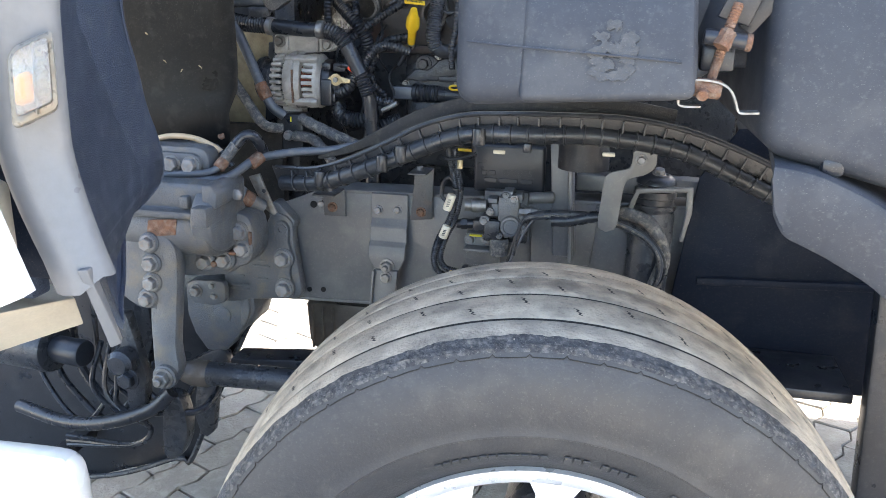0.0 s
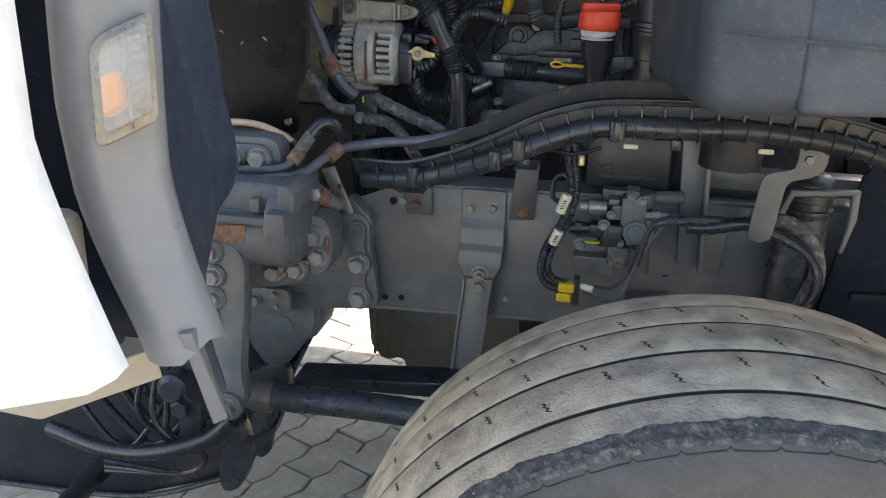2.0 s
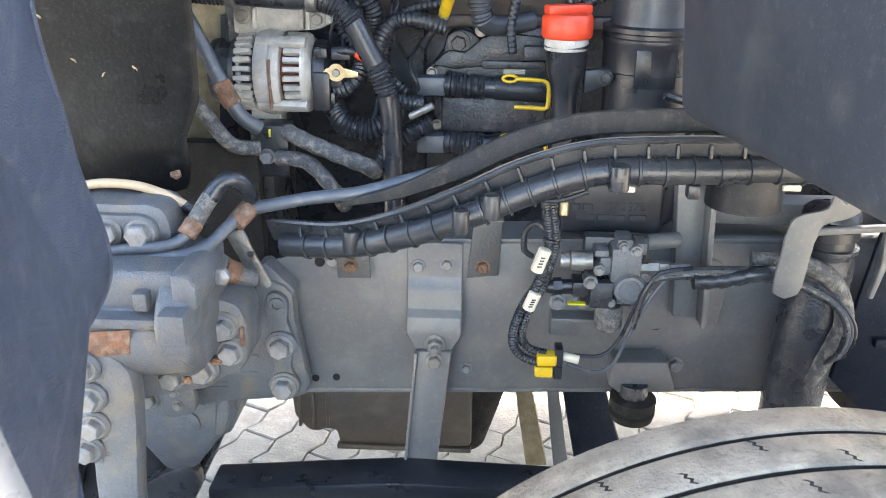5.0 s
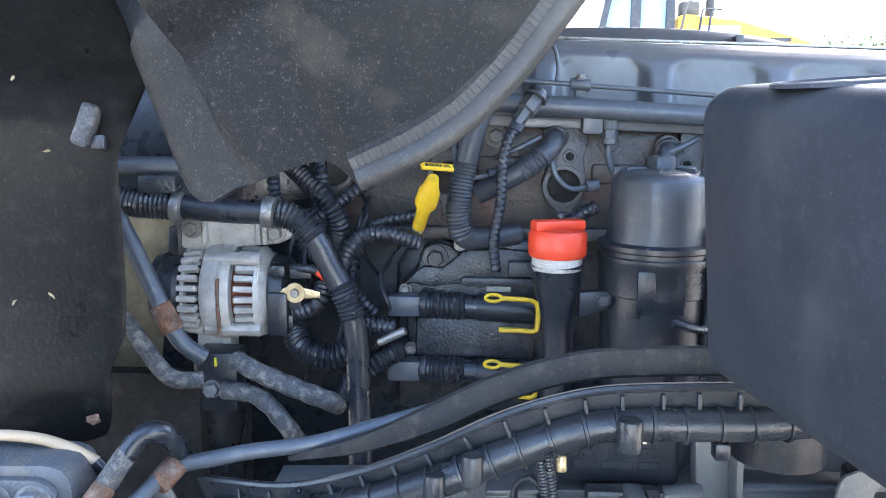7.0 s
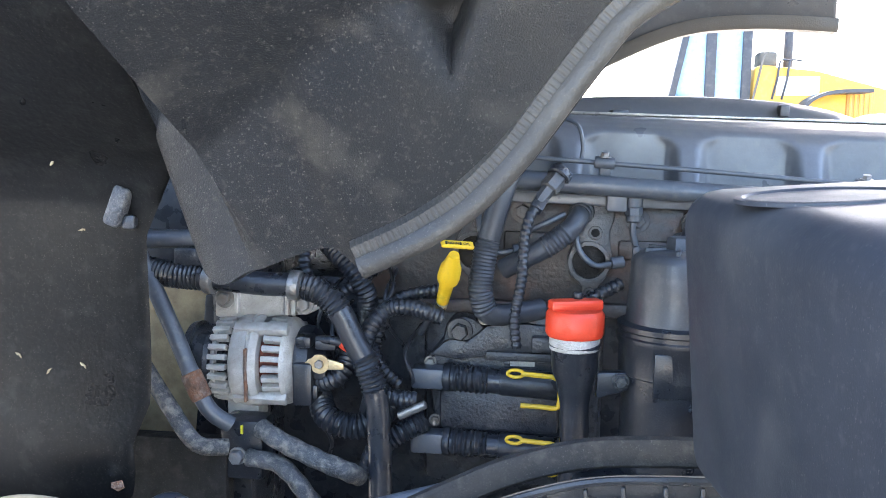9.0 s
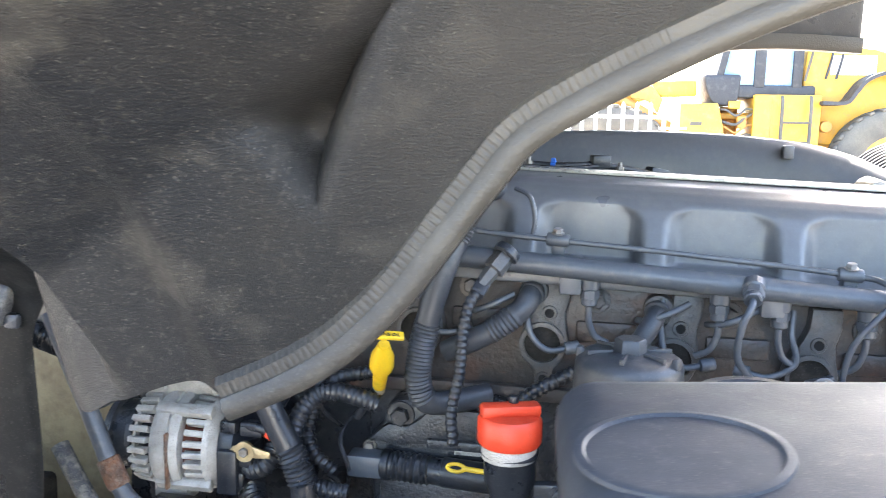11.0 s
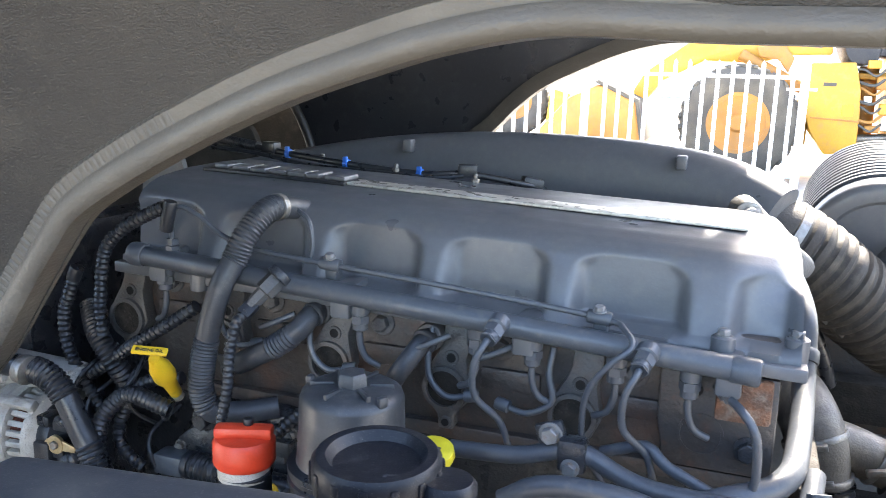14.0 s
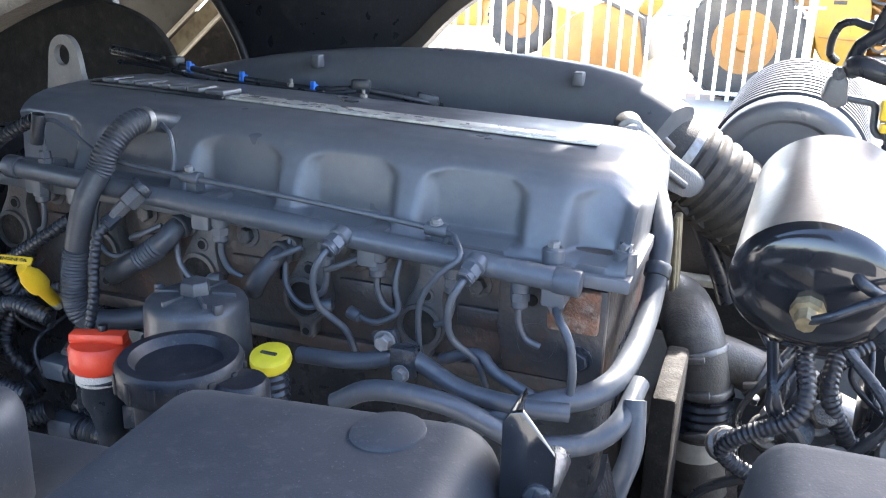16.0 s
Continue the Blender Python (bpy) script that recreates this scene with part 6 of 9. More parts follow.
part("head_ledge", box((-0.2, 2.25, 1.222), (0.655, 2.285, 1.242), 0.004), BLOCK, eng)
part("end_plate", slab([(0.525, 1.372), (0.655, 1.365), (0.655, 1.245), (0.535, 1.245), (0.525, 1.30)], 2.242, 2.262, 0.004), BLOCK, eng, "rear plate of the cylinder head")
part("core_plug", lathe((0.575, 2.243, 1.288), (0.575, 0, 1.288), [(0, 0.026), (0.002, 0.026), (0.002, 0.023), (-0.003, 0.022), (-0.003, 0.002)], 28), BLOCK, eng)
part("hole", rod((0.567, 2.239, 1.342), (0.567, 2.25, 1.342), 0.007, 14), VOID, eng)
part("rust_plate", box((0.588, 2.232, 1.312), (0.648, 2.245, 1.365), 0.004), RUSTY, eng, "rust red casting pad")
bolt((0.628, 2.242, 1.278), OUT, 0.012, eng, DARK)

# valve cover: a moulded shell with six arched recesses on its side
cover = thing("valve_cover", (0.22, 2.45, 1.39), "dark grey moulded valve cover with arched recesses", "valve cover")
X0, X1 = -0.235, 0.672
SEC = [(2.238, 1.398), (2.238, 1.408), (2.244, 1.414), (2.248, 1.425), (2.254, 1.44), (2.2605, 1.455), (2.268, 1.470), (2.276, 1.483), (2.287, 1.495), (2.302, 1.504), (2.325, 1.511), (2.36, 1.515), (2.40, 1.518), (2.48, 1.519), (2.56, 1.517), (2.60, 1.508), (2.625, 1.48), (2.63, 1.398)]
NX = 190
def smoothstep(a, b, v):
    t = min(1.0, max(0.0, (v - a) / (b - a)))
    return t * t * (3 - 2 * t)


bm = bmesh.new()
grid = []
fine = [SEC[0]]
for (y0, z0), (y1, z1) in zip(SEC, SEC[1:]):
    n = 4 if z0 < 1.516 and z0 > 1.412 and y0 < 2.4 else 1
    fine += [(y0 + (y1 - y0) * k / n, z0 + (z1 - z0) * k / n) for k in range(1, n + 1)]
for i in range(NX + 1):
    x = X0 + (X1 - X0) * i / NX
    slope = -0.028 * (x - 0.2)
    col = []
    for y, z in fine:
        # flat panels set back between ribs that flare out towards the rim
        d = 0.0
        if 1.411 < z < 1.505 and y < 2.36:
            flat = max(0.0, 2.279 + 0.06 * (z - 1.44) - y)
            for k in range(-2, 4):
                c, half = (0.149 + 0.166 * k, 0.062) if k < 3 else (0.632, 0.030)
                half -= 0.022 * smoothstep(1.462, 1.492, z) ** 2
                far = abs(x - c) - half
                side = smoothstep(0.009, -0.010, far) if x > c else smoothstep(0.012, -0.012, far)
                d = max(d, side * flat * smoothstep(1.411, 1.417, z))
        # chamfered rear corner
        e = smoothstep(X1 - 0.09, X1 + 0.02, x)
        yy = y + d + 0.05 * e * smoothstep(1.412, 1.50, z) * smoothstep(2.46, 2.30, y)
        zz = z - 0.010 * e * smoothstep(1.45, 1.50, z) - (0.022 * smoothstep(X1 - 0.035, X1, x) * smoothstep(1.46, 1.51, z))
        col.append(bm.verts.new((x, yy, zz + slope)))
    grid.append(col)
for a, b in zip(grid, grid[1:]):
    for j in range(len(fine) - 1):
        bm.faces.new((a[j], b[j], b[j + 1], a[j + 1]))
for col in (grid[0], grid[-1]):
    bm.faces.new(col)
bmesh.ops.recalc_face_normals(bm, faces=bm.faces[:])
part("shell", bm, ENGINE, cover, angle=75)
part("rim", slab([(X0 - 0.008, 1.396), (X1 + 0.008, 1.370), (X1 + 0.008, 1.386), (X0 - 0.008, 1.412)], 2.228, 2.64, 0.003), ENGINE, cover, "thick base rim")
def top_z(x):
    return 1.519 - 0.028 * (x - 0.2)


part("foil_strip", slab([(0.045, top_z(0.045) - 0.001), (0.605, top_z(0.605) - 0.001), (0.605, top_z(0.605) + 0.003), (0.045, top_z(0.045) + 0.003)], lambda x, z: 2.385 - 0.03 * (x - 0.3), lambda x, z: 2.43 - 0.03 * (x - 0.3), 0.001), LABEL, cover, "worn silver foil label strip")
plate = part("name_plate", slab([(-0.20, top_z(-0.2) - 0.002), (0.045, top_z(0.045) - 0.002), (0.045, top_z(0.045) + 0.003), (-0.20, top_z(-0.2) + 0.003)], 2.385, 2.455, 0.001), PLASTIC, cover, "black name plate")
for k, w in enumerate((0.024, 0.028, 0.026, 0.03, 0.03, 0.022, 0.034)):
    x = -0.185 + 0.032 * k
    part("letter_shape", slab([(x, top_z(x) + 0.003), (x + w, top_z(x + w) + 0.003), (x + w, top_z(x + w) + 0.010), (x, top_z(x) + 0.010)], 2.395, 2.443, 0.002), ENGINE, plate, "raised plain letter shape")
for x, y in ((0.59, 2.235), (0.668, 2.262), (-0.1, 2.232)):
    part("screw_boss", lathe((x, y, 1.385), (x, y, 1.5), [(0, 0.013), (0.025, 0.013), (0.027, 0.010)], 18), ENGINE, cover)
    bolt((x, y, 1.411), (0, 0, 1), 0.0075, cover)

# harness along the back of the cover with blue ties
loom = thing("injector_harness", (0.1, 2.6, 1.5), "black injector wiring harness with blue cable ties", "wiring")
part("harness", tube([(-0.40, 2.70, 1.552), (-0.33, 2.66, 1.548), (-0.182, 2.616, 1.537), (-0.052, 2.588, 1.529), (0.081, 2.597, 1.520), (0.16, 2.62, 1.522), (0.253, 2.66, 1.505), (0.27, 2.70, 1.495)], 0.0058, 10), HOSE, loom)
part("branch", tube([(-0.36, 2.63, 1.538), (-0.25, 2.615, 1.534), (-0.12, 2.585, 1.522), (0.0, 2.58, 1.520), (0.10, 2.585, 1.516), (0.155, 2.605, 1.520)], 0.0042, 8), HOSE, loom, "thin branch cable")
part("sleeve", tube([(-0.42, 2.69, 1.553), (-0.36, 2.672, 1.550), (-0.30, 2.652, 1.546), (-0.26, 2.640, 1.543)], 0.0085, 12, ribs=(0.007, 0.0014, [(0, 1)])), HOSE, loom, "corrugated sleeve")
part("plug", moved(box((-0.016, -0.010, -0.010), (0.016, 0.010, 0.012), 0.003), Matrix.Translation((0.158, 2.617, 1.527)) @ pose(0, 0, 0, 0, 0, 20)), PLASTIC, loom)
part("plug", moved(box((-0.018, -0.012, -0.012), (0.018, 0.012, 0.012), 0.003), Matrix.Translation((0.255, 2.672, 1.505)) @ pose(0, 0, 0, 0, 12, 30)), PLASTIC, loom)
part("plug", moved(box((-0.016, -0.010, -0.010), (0.016, 0.010, 0.010), 0.003), Matrix.Translation((-0.225, 2.628, 1.545)) @ pose(0, 0, 0, 0, 0, -15)), PLASTIC, loom)
for x, y, z in ((-0.182, 2.616, 1.537), (-0.052, 2.588, 1.529), (0.081, 2.597, 1.520)):
    part("cable_tie", lathe((x - 0.004, y, z), (x + 0.004, y - 0.001, z), [(0, 0.0085), (0.008, 0.0085)], 14), BLUE, loom, "bright blue cable tie")
    part("tie_head", box((x - 0.004, y - 0.009, z + 0.005), (x + 0.004, y - 0.002, z + 0.013), 0.001, 1), BLUE, loom)
for x, y in ((-0.12, 2.63), (0.04, 2.59), (0.19, 2.56)):
    bolt((x, y, top_z(x) - 0.004), (0, 0, 1), 0.007, loom, STEEL, long=0.008)
eye = thing("lifting_eye", (-0.378, 2.52, 1.49), "grey steel lifting eye on the engine front", "lifting eye")
outer = [(-0.046, -0.09), (0.046, -0.09), (0.040, -0.03), (0.034, 0.005), (0.026, 0.024), (0.012, 0.034), (-0.004, 0.034), (-0.018, 0.026), (-0.028, 0.010), (-0.034, -0.02)]
ang = sorted((math.atan2(z_, x_), x_, z_) for x_, z_ in curve2(outer, 4))
bm = bmesh.new()
rows_ = [[bm.verts.new(p_) for p_ in ((x_, -0.006, z_), (x_, 0.006, z_), (0.017 * math.cos(a_), 0.006, 0.019 * math.sin(a_)), (0.017 * math.cos(a_), -0.006, 0.019 * math.sin(a_)))] for a_, x_, z_ in ang]
for p_, q_ in zip(rows_, rows_[1:] + rows_[:1]):
    for i_ in range(4):
        bm.faces.new((p_[i_], p_[(i_ + 1) % 4], q_[(i_ + 1) % 4], q_[i_]))
bmesh.ops.recalc_face_normals(bm, faces=bm.faces[:])
part("plate", moved(bm, Matrix.Translation((-0.378, 2.52, 1.556))), RAIL, eye)

# fuel rail with its pipes
frail = thing("fuel_rail", (0.22, 2.2, 1.40), "grey painted common fuel rail with injector pipes", "fuel rail")
RA, RB = Vector((-0.185, 2.205, 1.433)), Vector((0.628, 2.198, 1.386))
part("tube", rod(RA, RB, 0.0138, 24, 0.004), PIPE, frail)
along = lambda x: RA.lerp(RB, (x - RA.x) / (RB.x - RA.x))
part("end_stop", rod(along(-0.19), along(-0.165), 0.0165, 20, 0.004), PIPE, frail)
part("end_stop", rod(along(0.60), along(0.632), 0.0155, 20, 0.004), PIPE, frail)
for x in (-0.15, 0.13, 0.37, 0.6):
    p = along(x)
    part("mount", box((p.x - 0.014, p.y, p.z - 0.035), (p.x + 0.014, 2.262, p.z + 0.008), 0.004), ENGINE, frail)
def nut(p, d, r, h, parent, mat=PIPE):
    p, d = Vector(p), Vector(d).normalized()
    part("pipe_nut", lathe(p, p + d, [(0, r), (h * 0.55, r), (h * 0.6, r * 0.82), (h, r * 0.8)], 6), mat, parent)


# unions standing out of the rail towards the wheel, each with a pipe going down
for x in (0.345, 0.515):
    p = along(x) + Vector((0, -0.008, 0.006))
    d = Vector((-0.15, -0.75, -0.35)).normalized()
    part("union", lathe(p, p + d, [(0, 0.013), (0.012, 0.013), (0.014, 0.0105), (0.034, 0.0105), (0.036, 0.008)], 14), PIPE, frail)
    nut(p + d * 0.016, d, 0.0125, 0.02, frail)
    q = p + d * 0.034
    part("pipe", tube([q, q + d * 0.012, q + Vector((-0.012, -0.014, -0.03)), q + Vector((-0.012, -0.002, -0.07)), q + Vector((0.012, 0.02, -0.105)), q + Vector((0.022, 0.03, -0.14))], 0.0042, 10, 0.005), PIPE, frail)
# injector connections below the rail
for k, x in enumerate((-0.145, 0.154, 0.31, 0.38, 0.478, 0.56)):
    p = along(x) + Vector((0, 0.012, -0.014))
    part("union", lathe(p, p + Vector((0, 0, -1)), [(0, 0.012), (0.012, 0.012), (0.013, 0.010), (0.032, 0.010), (0.034, 0.007)], 14), PIPE, frail)
    nut(p + Vector((0, 0, -0.014)), (0, 0, -1), 0.012, 0.018, frail)
    q = p + Vector((0, 0, -0.03))
    s = -1 if k % 2 else 1
    part("pipe", tube([q, q + Vector((0, 0, -0.02)), q + Vector((-0.008 * s, 0.004, -0.042)), q + Vector((-0.024 * s, 0.01, -0.052))], 0.0042, 10, 0.005), PIPE, frail)
# looped pipes on the head
for x, z, flip in ((-0.06, 1.40, 1), (0.078, 1.385, 1), (0.245, 1.375, 1), (0.40, 1.37, -1)):
    part("loop_pipe", tube([(x, 2.235, z), (x - 0.002, 2.225, z - 0.03), (x + 0.004, 2.22, z - 0.062), (x + 0.026 * flip, 2.22, z - 0.082), (x + 0.055 * flip, 2.225, z - 0.078)], 0.0042, 10, 0.005), PIPE, frail)
    part("clamp", rod((x + 0.048 * flip, 2.222, z - 0.079), (x + 0.066 * flip, 2.226, z - 0.076), 0.0085, 10, 0.002), PIPE, frail)
for x in (0.0, 0.215, 0.30):
    part("bent_pipe", tube([(x, 2.24, 1.345), (x + 0.012, 2.21, 1.352), (x + 0.035, 2.205, 1.363), (x + 0.06, 2.215, 1.375)], 0.004, 10, 0.005), PIPE, frail)
thin = thing("return_pipe", (0.2, 2.21, 1.43), "thin grey fuel return pipe clipped above the rail", "pipe")
part("pipe", tube([(-0.125, 2.21, 1.448), (-0.125, 2.21, 1.492), (-0.112, 2.212, 1.503), (-0.085, 2.215, 1.492), (-0.05, 2.218, 1.468), (0.0, 2.215, 1.455), (0.105, 2.213, 1.447), (0.28, 2.215, 1.435), (0.454, 2.213, 1.421), (0.488, 2.19, 1.416), (0.498, 2.172, 1.404), (0.478, 2.165, 1.385), (0.455, 2.17, 1.35), (0.448, 2.18, 1.31), (0.452, 2.185, 1.27), (0.475, 2.19, 1.23)], 0.0036, 10, 0.006), PIPE, thin)
part("pipe", tube([(0.055, 2.235, 1.508), (0.075, 2.225, 1.498), (0.082, 2.222, 1.470), (0.08, 2.22, 1.45)], 0.0032, 8, 0.006), PIPE, thin)
nut((-0.125, 2.21, 1.437), (0, 0, 1), 0.010, 0.022, thin)
for x, z in ((0.112, 1.447), (0.455, 1.421)):
    part("clip", rod((x - 0.014, 2.214, z + 0.001), (x + 0.014, 2.214, z - 0.001), 0.0085, 12, 0.002), PIPE, thin)
    part("clip_tab", box((x - 0.007, 2.212, z - 0.02), (x + 0.009, 2.232, z + 0.004), 0.002), PIPE, thin)
    bolt((x, 2.212, z + 0.008), (0, -0.2, 1), 0.006, thin)
sensor = thing("pressure_sensor", (0.03, 2.17, 1.39), "rail pressure sensor with a braided wiring tail", "sensor")
part("body", lathe((0.054, 2.197, 1.434), (0.022, 2.165, 1.392), [(0.010, 0.012), (0.012, 0.0138), (0.034, 0.0138), (0.036, 0.010), (0.05, 0.0092), (0.060, 0.0075)], 6), PLATE, sensor)
part("collar", lathe((0.054, 2.197, 1.434), (0.022, 2.165, 1.392), [(0, 0.016), (0.003, 0.0172), (0.010, 0.0172), (0.012, 0.015)], 24), DARK, sensor)
part("lock_clip", moved(box((-0.009, -0.011, -0.006), (0.009, 0.011, 0.006), 0.002), Matrix.Translation((0.023, 2.163, 1.390)) @ pose(0, 0, 0, 40, 30, 0)), PLASTIC, sensor)
part("tail", tube([(0.022, 2.160, 1.388), (0.012, 2.150, 1.372), (0.006, 2.145, 1.34), (0.004, 2.14, 1.29), (-0.004, 2.135, 1.24), (0.0, 2.13, 1.20)], 0.0062, 10, ribs=(0.008, 0.0016, [(0, 1)])), HOSE, sensor, "braided black cable")

# breather hose from cover to head
hose = thing("breather_hose", (-0.03, 2.2, 1.24), "black breather hose with corrugated sections", "hose")
part("hose", tube([(0.035, 2.33, 1.488), (0.022, 2.29, 1.500), (0.016, 2.25, 1.508), (0.012, 2.22, 1.503), (-0.001, 2.195, 1.475), (-0.010, 2.186, 1.448), (-0.022, 2.172, 1.415), (-0.034, 2.167, 1.375), (-0.044, 2.165, 1.335), (-0.050, 2.163, 1.30), (-0.052, 2.163, 1.268), (-0.042, 2.17, 1.240), (-0.015, 2.19, 1.234), (0.03, 2.22, 1.238)], 0.0155, 18, ribs=(0.0050, 0.0019, [(0.085, 0.19), (0.30, 0.40)])), GREYPLASTIC, hose)
part("clamp", rod((0.0165, 2.254, 1.5075), (0.0155, 2.243, 1.508), 0.0185, 20, 0.002), STEEL, hose, "steel hose clamp")
for x, z, long_ in ((0.035, 1.345, True), (0.192, 1.330, False)):
    s = thing("coolant_stub", (x, 2.2, z - 0.05), "short bent coolant hose at the head" if long_ else "small coolant elbow at the head", "hose", "coolant stubs")
    run = [(x + 0.05, 2.27, z + 0.03), (x + 0.046, 2.225, z + 0.030), (x + 0.035, 2.205, z + 0.012)] + ([(x + 0.005, 2.20, z - 0.012), (x - 0.025, 2.20, z - 0.030), (x - 0.06, 2.21, z - 0.05)] if long_ else [(x + 0.022, 2.20, z - 0.008), (x + 0.010, 2.215, z - 0.024)])
    part("hose", tube(run, 0.0145 if long_ else 0.0125, 16, ribs=(0.0058, 0.0020, [(0.085, 0.125)]) if long_ else None), GREYPLASTIC, s)
    part("collar", rod((x + 0.050, 2.255, z + 0.032), (x + 0.048, 2.235, z + 0.031), 0.0185, 18, 0.003), PLATE, s)
    part("collar", rod((x + 0.047, 2.228, z + 0.030), (x + 0.0455, 2.222, z + 0.028), 0.0170, 18, 0.002), GREYPLASTIC, s)

# ---- alternator ----
alt = thing("alternator", (-0.367, 2.178, 1.08), "oxidised cast aluminium alternator with cooling slots", "alternator")
AX = Vector((-0.367, 2.178, 1.158))
R = 0.066
part("core", rod(AX + Vector((-0.055, 0, 0)), AX + Vector((0.0, 0, 0)), R - 0.020, 32), DARK, alt)
part("copper_winding", rod(AX + Vector((0.0, 0, 0)), AX + Vector((0.05, 0, 0)), R - 0.018, 32), COPPER, alt, "copper windings behind the slots")
def band(x0, x1, prof):
    return lathe(AX + Vector((x0, 0, 0)), AX + Vector((x1, 0, 0)), prof, 44, closed=False)


sh = band(-0.062, 0.062, [(0.0, 0.03), (0.0, R - 0.018), (0.002, R - 0.012), (0.006, R - 0.009), (0.009, R - 0.008), (0.0095, R - 0.018)])
sh = join(sh, band(-0.031, 0.02, [(0.0, R - 0.016), (0.0, R - 0.004), (0.004, R - 0.001), (0.012, R + 0.001), (0.024, R + 0.002), (0.0255, R - 0.0015), (0.0285, R - 0.0015), (0.030, R + 0.002), (0.034, R + 0.001), (0.040, R - 0.002), (0.041, R - 0.016)]))
sh = join(sh, band(0.042, 0.062, [(0.0, R - 0.016), (0.0, R - 0.003), (0.004, R - 0.004), (0.010, R - 0.010), (0.016, R - 0.020), (0.019, R - 0.026), (0.019, 0.02)]))
part("housing", sh, ALU, alt)
for xm, ln in ((-0.043, 0.0135), (0.0265, 0.0170)):
    fin = bpy.data.meshes.new("cooling_fin")
    fb = box((-ln, -0.007, -0.0040), (ln, 0.0045, 0.0040), 0.0012, 1)
    fb.to_mesh(fin), fb.free()
    fin.materials.append(ALU)
    for k in range(26):
        a = 2 * math.pi * k / 26
        place("cooling_fin", fin, Matrix.Translation(AX + Vector((xm, 0, 0))) @ Matrix.Rotation(a, 4, "X") @ Matrix.Rotation(0.10 * (1 if xm < 0 else -1), 4, "Z") @ Matrix.Translation((0, R - 0.008, 0)), alt)
for a in (0.6, 2.2, 3.9, 5.4):
    m = Matrix.Translation(AX) @ Matrix.Rotation(a, 4, "X") @ Matrix.Translation((0, R, 0))
    part("through_bolt_boss", moved(box((-0.028, -0.008, -0.008), (0.05, 0.0055, 0.008), 0.003), m), ALU, alt)
part("tension_slot", box((AX.x - 0.005, AX.y - R - 0.004, AX.z - 0.045), (AX.x - 0.001, AX.y - R + 0.004, AX.z + 0.03), 0.001, 1), RUSTY, alt, "rusty parting line")
part("pulley", lathe(AX + Vector((-0.105, 0, 0)), AX, [(0, 0.02), (0, 0.05), (0.01, 0.052), (0.012, 0.046), (0.03, 0.046), (0.033, 0.052), (0.04, 0.05), (0.04, 0.03)], 32), DARK, alt)
part("rear_cap", lathe(AX + Vector((0.058, 0, 0)), AX + Vector((1, 0, 0)), [(0, 0.05), (0.006, 0.052), (0.02, 0.05), (0.026, 0.042), (0.04, 0.03), (0.042, 0.01)], 28), PLASTIC, alt, "black plastic rear cap")
part("regulator", box((AX.x + 0.06, AX.y - 0.058, AX.z - 0.05), (AX.x + 0.088, AX.y - 0.03, AX.z + 0.01), 0.004), PLASTIC, alt)
part("terminal", lathe((AX.x + 0.098, AX.y - 0.050, AX.z + 0.010), (AX.x + 0.098, 0, AX.z + 0.010), [(0, 0.006), (0, 0.0135), (0.005, 0.0135), (0.005, 0.006), (0, 0.006)], 20, closed=False), BRASS, alt, "brass cable lug")
part("lug_tail", slab([(AX.x + 0.106, AX.z + 0.002), (AX.x + 0.132, AX.z + 0.003), (AX.x + 0.132, AX.z + 0.012), (AX.x + 0.106, AX.z + 0.018)], AX.y - 0.054, AX.y - 0.050, 0.001), BRASS, alt)
part("lug_tab", slab([(AX.x + 0.075, AX.z + 0.008), (AX.x + 0.090, AX.z + 0.010), (AX.x + 0.094, AX.z + 0.018), (AX.x + 0.082, AX.z + 0.016)], AX.y - 0.053, AX.y - 0.050, 0.001), BRASS, alt)
bolt((AX.x + 0.098, AX.y - 0.052, AX.z + 0.010), OUT, 0.0065, alt, STEEL, name="terminal_nut")
for dx, dz, w, h in ((0.062, 0.030, 0.022, 0.016), (0.086, -0.014, 0.02, 0.03), (0.064, -0.042, 0.03, 0.02), (0.09, 0.028, 0.03, 0.014)):
    part("cap_block", box((AX.x + dx, AX.y - 0.05, AX.z + dz), (AX.x + dx + w, AX.y - 0.02, AX.z + dz + h), 0.003), PLASTIC, alt)
part("lug_ear", box((AX.x - 0.05, AX.y - 0.02, AX.z - 0.088), (AX.x + 0.0, AX.y + 0.02, AX.z - 0.055), 0.006), ALU, alt)
armb = thing("alternator_bracket", (-0.364, 2.175, 1.22), "cast aluminium alternator bracket with two bolts", "bracket")
part("casting", slab([(-0.436, 1.262), (-0.285, 1.258), (-0.28, 1.236), (-0.30, 1.226), (-0.345, 1.222), (-0.40, 1.215), (-0.438, 1.218)], 2.17, 2.215, 0.005), ALU, armb)
for x0 in (-0.404, -0.32, -0.33):
    part("web", box((x0, 2.16, 1.226), (x0 + 0.006, 2.175, 1.258), 0.001, 1), ALU, armb)
bolt((-0.42, 2.167, 1.247), OUT, 0.0095, armb, STEEL, 1.5)
bolt((-0.303, 2.167, 1.242), OUT, 0.0095, armb, STEEL, 1.5)
cap = thing("battery_cable", (-0.21, 2.148, 1.173), "black battery cable with red end caps", "cable")
part("cable", tube([(-0.275, 2.138, 1.198), (-0.25, 2.128, 1.201), (-0.225, 2.128, 1.193), (-0.21, 2.138, 1.173), (-0.205, 2.148, 1.133), (-0.215, 2.158, 1.093)], 0.0065, 10), HOSE, cap)
part("red_sleeve", rod((-0.237, 2.122, 1.2), (-0.218, 2.124, 1.186), 0.0078, 12, 0.002), RED, cap, "red rubber sleeve")
